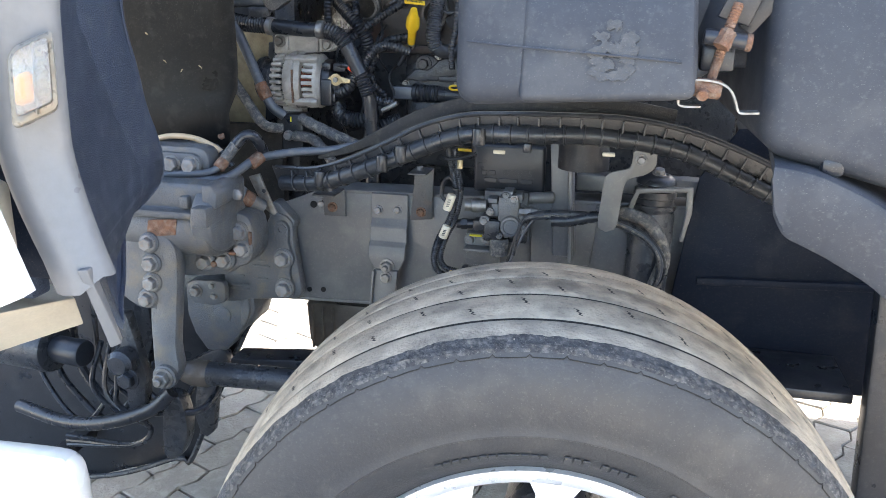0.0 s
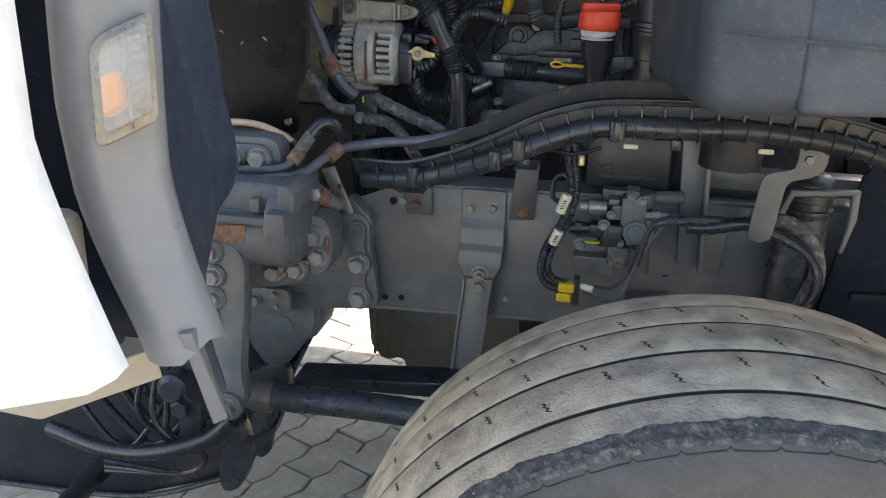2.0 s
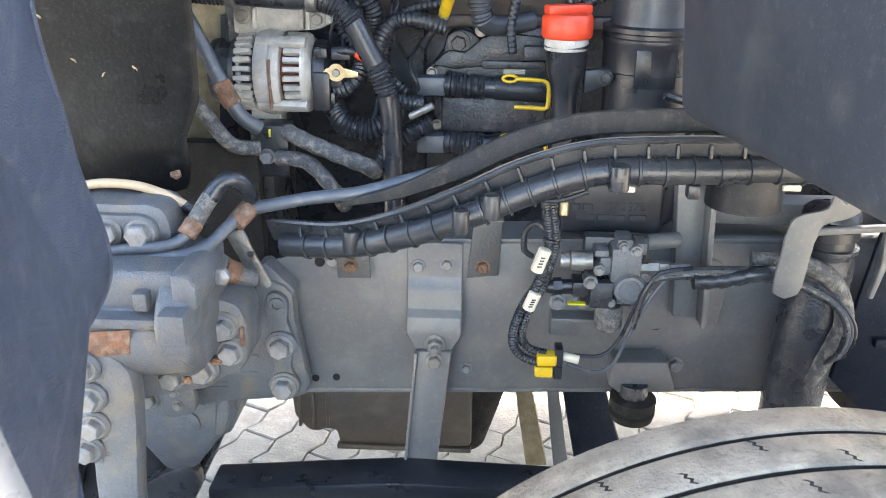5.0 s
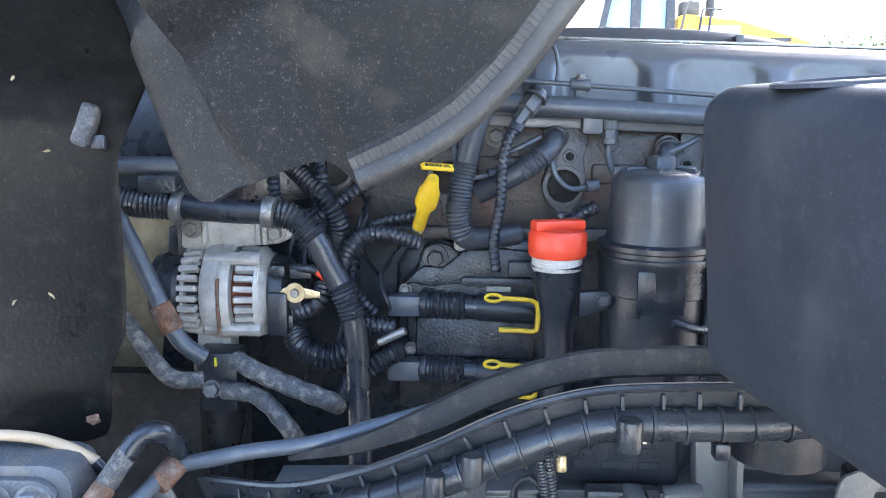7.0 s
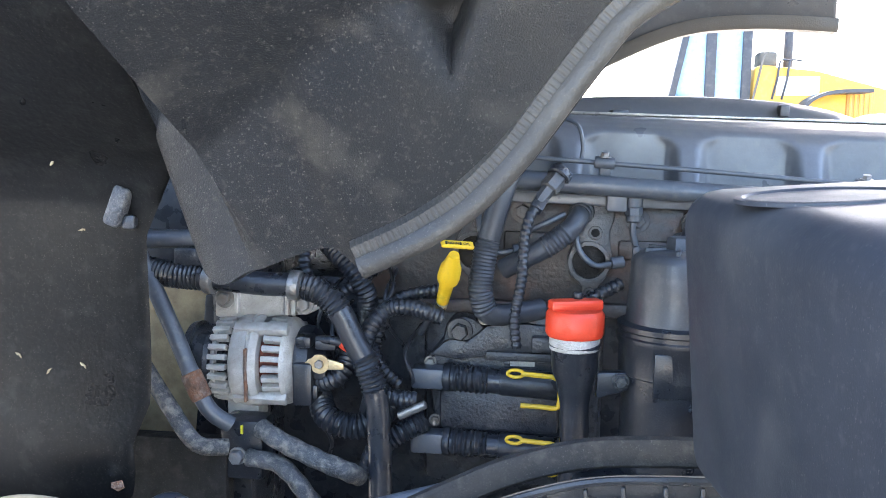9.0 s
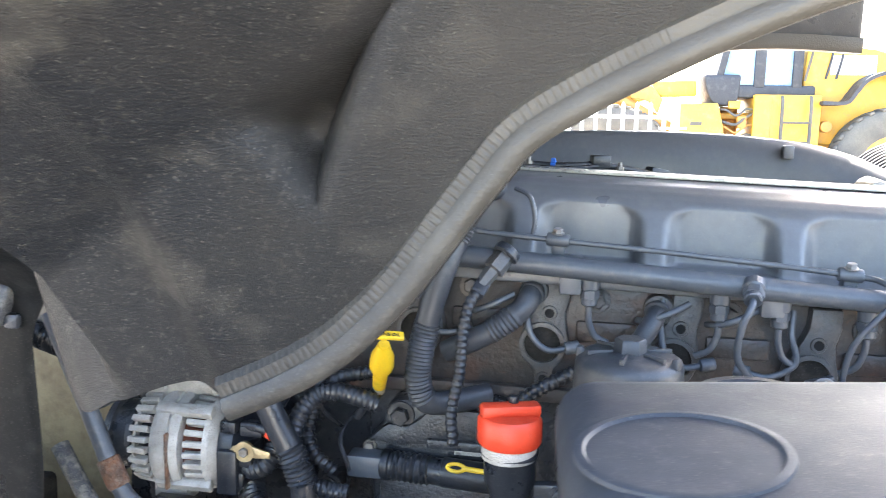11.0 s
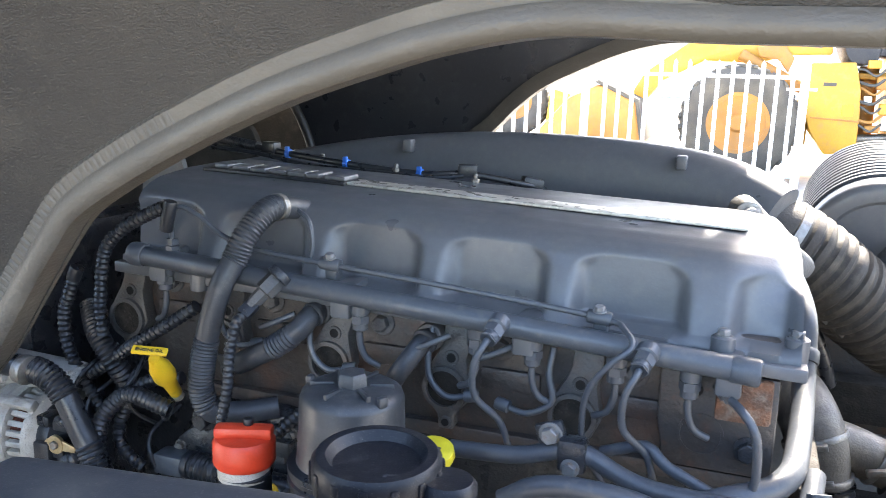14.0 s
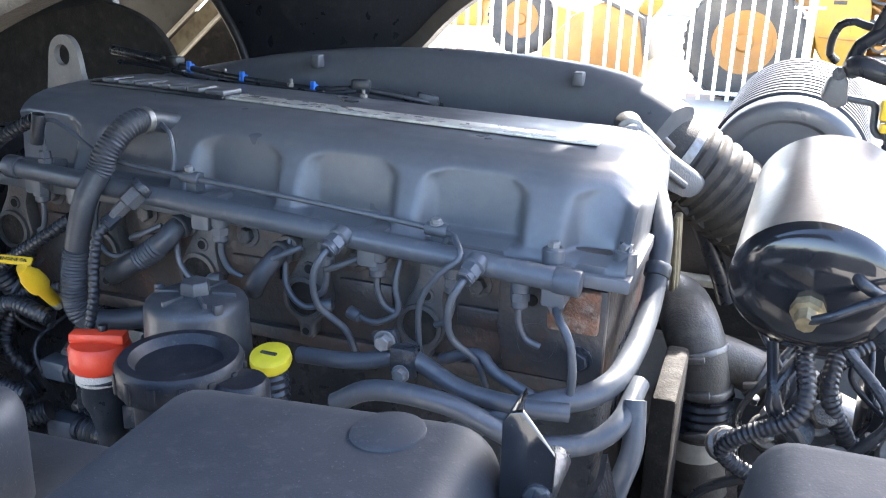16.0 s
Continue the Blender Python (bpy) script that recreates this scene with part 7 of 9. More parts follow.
part("red_sleeve", rod((-0.209, 2.128, 1.168), (-0.206, 2.133, 1.148), 0.0078, 12, 0.002), RED, cap, "red rubber sleeve")

# ---- hoses left of the engine ----
h1 = thing("coolant_hose", (-0.25, 2.12, 1.003), "black coolant hose with corrugated bends and clamps", "hose")
part("hose", tube([(-0.58, 2.14, 1.303), (-0.488, 2.12, 1.288), (-0.418, 2.12, 1.283), (-0.348, 2.12, 1.278), (-0.298, 2.12, 1.277), (-0.266, 2.12, 1.269), (-0.241, 2.12, 1.246), (-0.221, 2.12, 1.207), (-0.202, 2.12, 1.171), (-0.188, 2.12, 1.127), (-0.184, 2.12, 1.068), (-0.182, 2.12, 0.983), (-0.182, 2.12, 0.923)], 0.0165, 20, ribs=(0.0062, 0.0026, [(0.02, 0.155), (0.29, 0.355), (0.425, 0.475)])), HOSE, h1)
for p, q in (((-0.425, 2.115, 1.283), (-0.412, 2.114, 1.282)), ((-0.305, 2.11, 1.2795), (-0.29, 2.11, 1.278))):
    part("clamp", rod(p, q, 0.0205, 22, 0.002), STEEL, h1, "steel hose clamp")
for i, (pts, r, mat, name, label) in enumerate((
        ([(-0.532, 2.118, 1.334), (-0.471, 2.098, 1.223), (-0.429, 2.088, 1.136), (-0.41, 2.088, 1.104), (-0.387, 2.098, 1.084)], 0.0115, PIPE, "heater_pipe", "grey heater pipe with a rusty collar"),
        ([(-0.512, 2.098, 1.164), (-0.466, 2.078, 1.113), (-0.424, 2.068, 1.066), (-0.388, 2.088, 1.056)], 0.0115, GREYHOSE, "heater_pipe", "scaled grey heater pipe"),
        ([(-0.347, 2.108, 1.078), (-0.312, 2.088, 1.068), (-0.262, 2.083, 1.049), (-0.222, 2.088, 1.032), (-0.212, 2.118, 1.014)], 0.0125, GREYHOSE, "heater_hose", "mottled grey heater hose"),
        ([(-0.362, 2.098, 1.039), (-0.322, 2.088, 1.038), (-0.297, 2.083, 1.024), (-0.272, 2.088, 0.989), (-0.262, 2.118, 0.954)], 0.0115, GREYHOSE, "heater_hose", "mottled grey heater hose"))):
    t = thing(name, pts[-1], label, "hose")
    part("tube", tube(pts, r, 14, ribs=(0.03, 0.0012, [(0, 0.5)]) if i > 1 else None), mat, t)
    if i == 0:
        part("collar", rod((-0.44, 2.09, 1.157), (-0.422, 2.087, 1.122), 0.0145, 16, 0.003), RUSTY, t, "rusty collar")
blk = thing("hose_manifold", (-0.373, 2.1, 1.018), "black hose manifold block with a pale bolt", "manifold")
part("block", box((-0.406, 2.105, 1.003), (-0.345, 2.155, 1.088), 0.006), PLASTIC, blk)
bolt((-0.38, 2.105, 1.038), OUT, 0.0105, blk, BOLT, 1.2)
part("yellow_mark", box((-0.375, 2.102, 1.07), (-0.372, 2.106, 1.082)), LIME, blk)
tan = thing("tan_shroud", (-0.47, 2.3, 1.2), "tan plastic fan shroud edge", "shroud")
part("panel", box((-0.75, 2.26, 0.95), (-0.45, 2.29, 1.268), 0.01), TAN, tan)
part("belt", slab([(-0.475, 1.24), (-0.425, 1.24), (-0.44, 0.98), (-0.50, 0.98)], 2.225, 2.25, 0.003), HOSE, tan, "black drive belt")
part("rim", tube([(-0.450, 2.262, 1.268), (-0.447, 2.258, 1.22), (-0.452, 2.258, 1.1), (-0.458, 2.262, 0.95)], 0.010, 10), TAN, tan)
part("dark_back", box((-0.75, 2.30, 0.95), (-0.45, 2.32, 1.45), 0.006), HOSE, tan, "black radiator side behind")
part("pipe_stub", rod((-0.52, 2.12, 1.335), (-0.42, 2.14, 1.335), 0.013, 14, 0.003), PIPE, tan)
part("stub_block", box((-0.47, 2.11, 1.30), (-0.42, 2.15, 1.325), 0.004), DARK, tan)

# ---- side cover, connectors, filler and filter ----
side = thing("side_cover", (-0.037, 2.224, 1.06), "dark cast side cover with rounded ribs", "cover")
part("casting", slab(curve2([(-0.135, 1.16), (-0.11, 1.19), (-0.105, 1.215), (-0.08, 1.225), (-0.055, 1.215), (-0.045, 1.20), (-0.03, 1.225), (0.06, 1.22), (0.065, 1.12), (0.06, 1.05), (-0.12, 1.05)], 6), 2.214, 2.264, 0.008), DARK, side)
part("raised_edge", tube([(-0.127, 2.214, 1.165), (-0.102, 2.214, 1.18), (-0.057, 2.214, 1.178), (-0.045, 2.214, 1.195), (-0.032, 2.214, 1.212), (0.053, 2.214, 1.208)], 0.0045, 8), DARK, side)
part("upper_rib", slab(curve2([(-0.128, 1.168), (-0.10, 1.192), (-0.075, 1.19), (-0.055, 1.205), (-0.03, 1.218), (0.055, 1.212), (0.052, 1.178), (-0.02, 1.170), (-0.09, 1.162)], 8), 2.204, 2.219, 0.004), DARK, side)
part("step", box((-0.047, 2.196, 1.165), (0.053, 2.214, 1.178), 0.003), DARK, side)
part("corner_block", box((0.018, 2.189, 1.18), (0.063, 2.214, 1.203), 0.004), DARK, side)
part("lower_panel", box((-0.112, 2.202, 1.058), (0.058, 2.219, 1.118), 0.006), DARK, side)
part("rear_block", box((-0.147, 2.264, 0.95), (0.123, 2.384, 1.24), 0.02), DARK, side)
bolt((-0.085, 2.212, 1.203), OUT, 0.0125, side, DARK, 1.5)
for x, z in ((-0.128, 1.155), (-0.12, 1.068), (0.055, 1.205), (-0.05, 1.222)):
    bolt((x, 2.214, z), OUT, 0.007, side, STEEL)
part("label_plate", box((-0.012, 2.21, 1.155), (0.023, 2.214, 1.166)), ALU, side, "small silver tag")
for z, L in ((1.138, 0.085), (1.043, 0.06)):
    c = thing("round_connector", (-0.036, 2.194, z), "black round wiring connector with yellow lock", "connector", "engine connectors")
    part("boot", tube([(-0.101, 2.199, z), (-0.091, 2.197, z), (-0.006, 2.194, z - 0.003)], 0.0175, 18, ribs=(0.0075, 0.0028, [(0.01, 0.06)])), HOSE, c)
    part("shell", rod((-0.026, 2.195, z - 0.002), (0.069, 2.194, z - 0.006), 0.0195, 20, 0.004), PLASTIC, c)
    part("backshell", box((-0.151, 2.179, z - 0.015), (-0.104, 2.212, z + 0.015), 0.004), PIPE, c, "grey crimped backshell")
    part("collar", rod((-0.106, 2.198, z), (-0.094, 2.197, z), 0.021, 12, 0.003), PLASTIC, c)
    part("lock", tube([(0.006, 2.166, z + 0.018), (0.034, 2.164, z + 0.017), (0.052, 2.164, z + 0.015), (0.059, 2.164, z + 0.006), (0.059, 2.164, z - 0.020), (0.054, 2.164, z - 0.028), (0.034, 2.164, z - 0.027), (0.006, 2.166, z - 0.027)], 0.0036, 8, 0.004), YELLOW, c, "yellow lock bail")
    part("lock_eye", tube([(-0.002 + 0.011 * math.cos(q), 2.166, z + 0.018 + 0.005 * math.sin(q)) for q in [6.2832 * w / 14 for w in range(15)]], 0.0026, 8), YELLOW, c, "flat yellow eye of the bail")
dip = thing("dipstick", (-0.105, 2.13, 1.24), "yellow engine oil dipstick handle", "dipstick")
d0, d1 = Vector((-0.107, 2.180, 1.252)), Vector((-0.081, 2.104, 1.333))
part("grip", lathe(d0, d1, [(0, 0.0088), (0.040, 0.0100), (0.046, 0.0105), (0.050, 0.0148), (0.056, 0.0155), (0.076, 0.0145), (0.084, 0.0115), (0.094, 0.0095), (0.104, 0.007)], 20), YELLOW, dip)
FLAG = Matrix.Translation((-0.078, 2.097, 1.341)) @ pose(0, 0, 0, 34, 5, 22)
flag = part("flag", moved(box((-0.022, -0.0062, -0.0024), (0.022, 0.0062, 0.0024), 0.002), FLAG), YELLOW, dip)
lettering("dip_text", "ENGINE OIL", 0.0064, FLAG @ Matrix.Translation((0, -0.0028, 0.0028)), DARK, flag, "dark moulded letters", 0.0004)
part("tube", rod((-0.142, 2.20, 1.20), d0, 0.006, 12), DARK, dip)
part("collar", rod(d0 - (d1 - d0).normalized() * 0.016, d0, 0.0085, 14, 0.002), ALU, dip, "pale worn collar")
fil = thing("oil_filler", (0.075, 2.06, 1.004), "oil filler neck with an orange red cap", "oil filler")
part("neck", lathe((0.079, 2.08, 1.024), (0.074, 2.07, 1.254), [(0, 0.021), (0.06, 0.019), (0.12, 0.018), (0.15, 0.023), (0.165, 0.029), (0.19, 0.0295), (0.20, 0.033), (0.205, 0.030), (0.213, 0.030)], 28), PLASTIC, fil)
part("collar", rod((0.0742, 2.07, 1.217), (0.074, 2.07, 1.237), 0.0315, 28, 0.002), ALU, fil, "pale metal collar")
part("ear", slab([(0.102, 1.189), (0.142, 1.192), (0.145, 1.169), (0.102, 1.154)], 2.065, 2.08, 0.004), PLASTIC, fil)
bolt((0.132, 2.064, 1.18), OUT, 0.008, fil, DARK)
rc = part("cap", lathe((0.074, 2.07, 1.234), (0.074, 2.07, 1.304), [(0, 0.034), (0.004, 0.0365), (0.028, 0.0365), (0.033, 0.033), (0.034, 0.02)], 36), RED, fil, "orange red screw cap")
part("grip", moved(box((-0.034, -0.011, 0), (0.034, 0.011, 0.014), 0.004), Matrix.Translation((0.074, 2.07, 1.266)) @ pose(0, 0, 0, 0, 0, 20)), RED, rc)
part("stud", rod((0.077, 2.075, 1.279), (0.077, 2.075, 1.288), 0.006, 12, 0.002), PLASTIC, rc)
oil = thing("oil_filter", (0.203, 2.086, 0.981), "dark grey oil filter housing with ribbed lid", "oil filter")
part("bowl", lathe((0.201, 2.096, 0.961), (0.201, 2.096, 1.301), [(0, 0.055), (0.02, 0.064), (0.225, 0.067), (0.227, 0.070), (0.262, 0.0705), (0.268, 0.0735), (0.274, 0.0735), (0.276, 0.0712), (0.281, 0.0712), (0.283, 0.0735), (0.289, 0.0735), (0.292, 0.066)], 48), PLASTIC, oil)
lid = part("lid", lathe((0.201, 2.096, 1.246), (0.202, 2.094, 1.361), [(0, 0.066), (0.010, 0.063), (0.05, 0.0605), (0.082, 0.0595), (0.089, 0.057), (0.093, 0.051), (0.0955, 0.043), (0.097, 0.02)], 56), LIDGREY, oil, "grey plastic lid")
part("hex", lathe((0.202, 2.094, 1.341), (0.202, 2.093, 1.401), [(0, 0.0185), (0.015, 0.0175), (0.017, 0.0155)], 6), LIDGREY, lid)
for k in range(6):
    a = 2 * math.pi * (k + 0.3) / 6
    p = Vector((0.202 + 0.033 * math.cos(a), 2.094 + 0.033 * math.sin(a), 1.344))
    part("rib", moved(box((-0.013, -0.0025, -0.006), (0.015, 0.0025, 0.0012), 0.0012), Matrix.Translation(p) @ Matrix.Rotation(a, 4, "Z")), LIDGREY, lid)
for k in range(2):
    a = radians(-28 + 205 * k)
    part("lid_clip", moved(box((0.050, -0.006, 1.331), (0.059, 0.006, 1.344), 0.003), Matrix.Translation((0.202, 2.094, 0.001)) @ Matrix.Rotation(a, 4, "Z")), LIDGREY, lid, "small worn clip")
part("pad", moved(box((-0.029, -0.0025, 1.169), (0.029, 0.004, 1.223), 0.002), Matrix.Translation((0.196, 2.0295, 0.001))), PLASTIC, oil, "faint raised pad")
part("drain_pipe", tube([(0.268, 2.056, 1.271), (0.269, 2.051, 1.241), (0.264, 2.051, 1.191), (0.261, 2.056, 1.131), (0.258, 2.066, 1.081)], 0.008, 10), DARK, oil)
part("drain_bracket", tube([(0.208, 2.011, 1.166), (0.228, 2.016, 1.159), (0.248, 2.031, 1.153), (0.268, 2.051, 1.151)], 0.005, 8), DARK, oil)
exp = thing("coolant_filler", (0.309, 1.922, 1.189), "black coolant filler with a large dished cap", "filler cap")
part("neck", lathe((0.309, 1.927, 1.039), (0.309, 1.927, 1.349), [(0, 0.05), (0.2, 0.045), (0.29, 0.045), (0.30, 0.05)], 32), CAPBLACK, exp)
bc = part("cap", lathe((0.309, 1.927, 1.324), (0.309, 1.925, 1.389), [(0, 0.056), (0.004, 0.059), (0.026, 0.059), (0.031, 0.055), (0.031, 0.046), (0.022, 0.040), (0.020, 0.01)], 44), CAPBLACK, exp, "black dished screw cap")
for k in range(14):
    a = 2 * math.pi * k / 14
    part("grip", moved(box((0.056, -0.004, 1.326), (0.0615, 0.004, 1.347), 0.002), Matrix.Translation((0.309, 1.927, 0)) @ Matrix.Rotation(a, 4, "Z")), CAPBLACK, bc)
part("arrow_mark", box((0.325, 1.902, 1.3445), (0.345, 1.908, 1.346)), GUARD, bc)
small = thing("small_cap", (0.365, 1.914, 1.264), "small black plastic cap", "cap")
part("cap", lathe((0.378, 1.924, 1.264), (0.378, 1.924, 1.384), [(0, 0.018), (0.05, 0.018), (0.055, 0.026), (0.075, 0.026), (0.08, 0.022)], 24), CAPBLACK, small)
wash = thing("yellow_cap", (0.301, 2.094, 1.196), "lime yellow filler cap on a black spring neck", "filler cap")
part("neck", tube([(0.303, 2.098, 1.166), (0.303, 2.098, 1.216), (0.301, 2.095, 1.271)], 0.016, 16, ribs=(0.010, 0.003, [(0, 1)])), HOSE, wash)
yc = part("cap", lathe((0.301, 2.095, 1.27), (0.303, 2.085, 1.306), [(0, 0.022), (0.006, 0.0245), (0.014, 0.0235), (0.017, 0.018)], 28), LIME, wash, "lime yellow cap")
part("symbol", box((0.291, 2.087, 1.2855), (0.311, 2.092, 1.2875)), DARK, yc)

# lower pipes along the block
pipes = thing("coolant_pipes", (0.5, 2.12, 1.2), "grey painted coolant pipes bent around the engine end", "pipe")
part("pipe", tube([(0.48, 2.13, 1.19), (0.53, 2.13, 1.222), (0.57, 2.14, 1.243), (0.611, 2.16, 1.255), (0.650, 2.185, 1.260), (0.674, 2.22, 1.268), (0.683, 2.28, 1.275), (0.688, 2.34, 1.290), (0.690, 2.39, 1.315), (0.690, 2.425, 1.350), (0.688, 2.45, 1.385), (0.674, 2.50, 1.418), (0.650, 2.56, 1.445), (0.618, 2.63, 1.475), (0.592, 2.69, 1.493)], 0.0142, 18), PIPE, pipes)
part("collar", rod((0.6895, 2.412, 1.335), (0.6905, 2.424, 1.350), 0.0175, 20, 0.003), PIPE, pipes)
part("clamp", rod((0.606, 2.64, 1.487), (0.594, 2.68, 1.492), 0.0225, 20, 0.004), STEEL, pipes, "worm drive hose clamp")
part("pipe", tube([(0.30, 2.16, 1.255), (0.38, 2.15, 1.266), (0.42, 2.15, 1.278), (0.45, 2.15, 1.286), (0.52, 2.14, 1.262), (0.60, 2.13, 1.262), (0.64, 2.14, 1.26)], 0.0105, 14), PIPE, pipes)
part("pipe", tube([(0.38, 2.10, 1.235), (0.43, 2.10, 1.262), (0.52, 2.10, 1.262), (0.60, 2.12, 1.225), (0.66, 2.15, 1.222), (0.690, 2.18, 1.240), (0.700, 2.24, 1.262)], 0.0120, 16), PIPE, pipes)
part("pipe", tube([(0.702, 2.20, 1.26), (0.706, 2.18, 1.21), (0.695, 2.17, 1.16), (0.68, 2.17, 1.08)], 0.0125, 16), PIPE, pipes)
part("clip", box((0.43, 2.135, 1.262), (0.462, 2.16, 1.30), 0.005), DARK, pipes)
bolt((0.446, 2.134, 1.27), OUT, 0.008, pipes)
part("thin_pipe", tube([(0.605, 2.20, 1.35), (0.617, 2.17, 1.35), (0.632, 2.16, 1.33), (0.636, 2.165, 1.28), (0.628, 2.17, 1.25)], 0.0048, 10), PIPE, pipes)
nut((0.595, 2.235, 1.352), (0.3, -1, 0), 0.0125, 0.03, pipes)
part("thin_pipe", tube([(0.47, 2.20, 1.265), (0.52, 2.19, 1.285), (0.545, 2.18, 1.27), (0.60, 2.18, 1.245)], 0.007, 10), PIPE, pipes)
part("bracket", slab([(0.40, 1.305), (0.43, 1.315), (0.44, 1.29), (0.41, 1.275)], 2.15, 2.16, 0.002), DARK, pipes)
bolt((0.42, 2.148, 1.3), OUT, 0.010, pipes)

# braided looms left of the filter
for i, pts in enumerate(([(-0.29, 2.20, 1.39), (-0.302, 2.20, 1.36), (-0.312, 2.20, 1.332), (-0.308, 2.20, 1.28), (-0.278, 2.20, 1.227), (-0.25, 2.20, 1.19)],
                         [(-0.126, 2.20, 1.504), (-0.153, 2.20, 1.492), (-0.196, 2.20, 1.469), (-0.232, 2.20, 1.432), (-0.245, 2.20, 1.362), (-0.244, 2.20, 1.31)],
                         [(-0.09, 2.21, 1.367), (-0.14, 2.20, 1.333), (-0.188, 2.20, 1.304), (-0.23, 2.20, 1.274), (-0.27, 2.20, 1.245)],
                         [(-0.17, 2.18, 1.13), (-0.195, 2.17, 1.16), (-0.20, 2.18, 1.20), (-0.17, 2.19, 1.25), (-0.11, 2.20, 1.265)],
                         [(0.05, 2.18, 1.22), (0.09, 2.19, 1.255), (0.14, 2.21, 1.28)])):
    t = thing("engine_loom", pts[0], "braided black engine wiring loom", "wiring", "engine looms")
    part("loom", tube(pts, 0.0078, 10, ribs=(0.0085, 0.0022, [(0, 1)])), HOSE, t)
    if i == 1:
        part("plug", rod((-0.128, 2.20, 1.47), (-0.118, 2.20, 1.512), 0.009, 12, 0.002), PLASTIC, t)
    if i == 0:
        part("plug", rod((-0.292, 2.20, 1.385), (-0.282, 2.20, 1.405), 0.010, 12, 0.002), PLASTIC, t)
for pts, r in (([(-0.30, 2.24, 1.335), (-0.265, 2.21, 1.31), (-0.238, 2.20, 1.285), (-0.222, 2.21, 1.25), (-0.228, 2.24, 1.21)], 0.017),
               ([(-0.175, 2.20, 1.10), (-0.195, 2.16, 1.085), (-0.225, 2.145, 1.075), (-0.265, 2.15, 1.085), (-0.29, 2.19, 1.11)], 0.020),
               ([(-0.29, 2.16, 1.135), (-0.262, 2.14, 1.14), (-0.24, 2.14, 1.155), (-0.232, 2.17, 1.19)], 0.015),
               ([(-0.13, 2.17, 1.08), (-0.165, 2.15, 1.065), (-0.195, 2.15, 1.04), (-0.21, 2.17, 1.0)], 0.017)):
    t = thing("split_conduit", pts[0], "coarse ribbed black split conduit around the wiring", "conduit", "ribbed conduits")
    part("conduit", tube(pts, r * 0.78, 14, ribs=(0.0066, r * 0.17, [(0, 1)])), PLASTIC, t)
ring_ = thing("loom_ring", (-0.19, 2.13, 1.1), "black plastic wiring guide ring", "wiring guide")
guide = smooth_line([(-0.105, 2.165, 1.232), (-0.14, 2.16, 1.243), (-0.175, 2.165, 1.243), (-0.200, 2.155, 1.222), (-0.209, 2.14, 1.188), (-0.203, 2.135, 1.15), (-0.18, 2.135, 1.126), (-0.13, 2.14, 1.118)], 0.006)
part("loom", tube([p_ for p_ in guide[::4]], 0.011, 12, ribs=(0.0072, 0.0018, [(0, 1)])), HOSE, ring_)
part("lever", rod((-0.155, 2.11, 1.105), (-0.118, 2.105, 1.125), 0.006, 10, 0.002), STEEL, ring_, "worn grey lever")
rw = random.Random(3)
for k in range(8):
    x, z = rw.uniform(-0.29, -0.16), rw.uniform(1.0, 1.2)
    t = thing("thin_wire", (x, 2.2, z), "thin black engine wire", "wiring", "thin wires")
    part("wire", tube([(x, 2.22, z), (x + rw.uniform(-0.02, 0.02), 2.18, z + 0.04), (x + rw.uniform(-0.03, 0.03), 2.19, z + 0.08), (x + rw.uniform(-0.03, 0.04), 2.24, z + 0.11)], 0.003, 7), HOSE, t)

# ---- intake duct, air filter and things behind the engine ----
intake = thing("intake_duct", (0.2, 2.85, 1.3357), "dark grey moulded intake duct behind the engine", "intake duct")
dl = smooth_line([(-0.42, 2.8, 1.403), (-0.25, 2.83, 1.4397), (-0.1, 2.85, 1.4677), (0.1, 2.86, 1.4883), (0.3, 2.86, 1.4913), (0.45, 2.85, 1.4837), (0.56, 2.83, 1.4667), (0.64, 2.8, 1.433)], 0.02)
part("duct", sweep(dl, lambda s, t: [(0.062 * math.copysign(abs(math.cos(a)) ** 0.75, math.cos(a)), 0.088 * math.copysign(abs(math.sin(a)) ** 0.75, math.sin(a))) for a in [2 * math.pi * k / 28 for k in range(28)]]), ENGINE, intake)
for x, y, z in ((-0.02, 2.79, 1.5474), (0.49, 2.785, 1.5472)):
    part("lug", box((x - 0.009, y - 0.012, z - 0.012), (x + 0.009, y + 0.014, z + 0.012), 0.003), ENGINE, intake)
part("flange", slab(curve2([(0.588, 1.478), (0.600, 1.497), (0.622, 1.498), (0.664, 1.448), (0.712, 1.402), (0.716, 1.384), (0.700, 1.370), (0.672, 1.384), (0.625, 1.430)], 8), lambda x, z: 2.615 + 1.25 * (x - 0.60), lambda x, z: 2.645 + 1.25 * (x - 0.60), 0.005), CAST, intake, "cast flange pad")
part("flange_hole", rod((0.614, 2.628, 1.473), (0.614, 2.66, 1.473), 0.010, 18), VOID, intake)
part("flange_rib", tube([(0.632, 2.648, 1.452), (0.66, 2.684, 1.424), (0.690, 2.72, 1.395)], 0.006, 10), CAST, intake)
bel = thing("intake_bellows", (0.72, 2.87, 1.25), "dusty ribbed black rubber intake bellows", "bellows")
BELL = [(0.585, 2.855, 1.448), (0.655, 2.855, 1.418), (0.712, 2.865, 1.382), (0.768, 2.885, 1.337), (0.825, 2.92, 1.288), (0.89, 2.97, 1.235)]
bl_ = smooth_line(BELL, 0.0035)
def fold(s_, total):
    """Rounded folds with flat crests, after a smooth cuff."""
    u = (s_ / 0.0205) % 1.0
    r = 0.0745 + (0.0055 * (smooth01(u / 0.16) - smooth01((u - 0.62) / 0.16)) if s_ > 0.105 else 0.0)
    return [(r * math.cos(2 * math.pi * k / 40), r * math.sin(2 * math.pi * k / 40)) for k in range(40)]


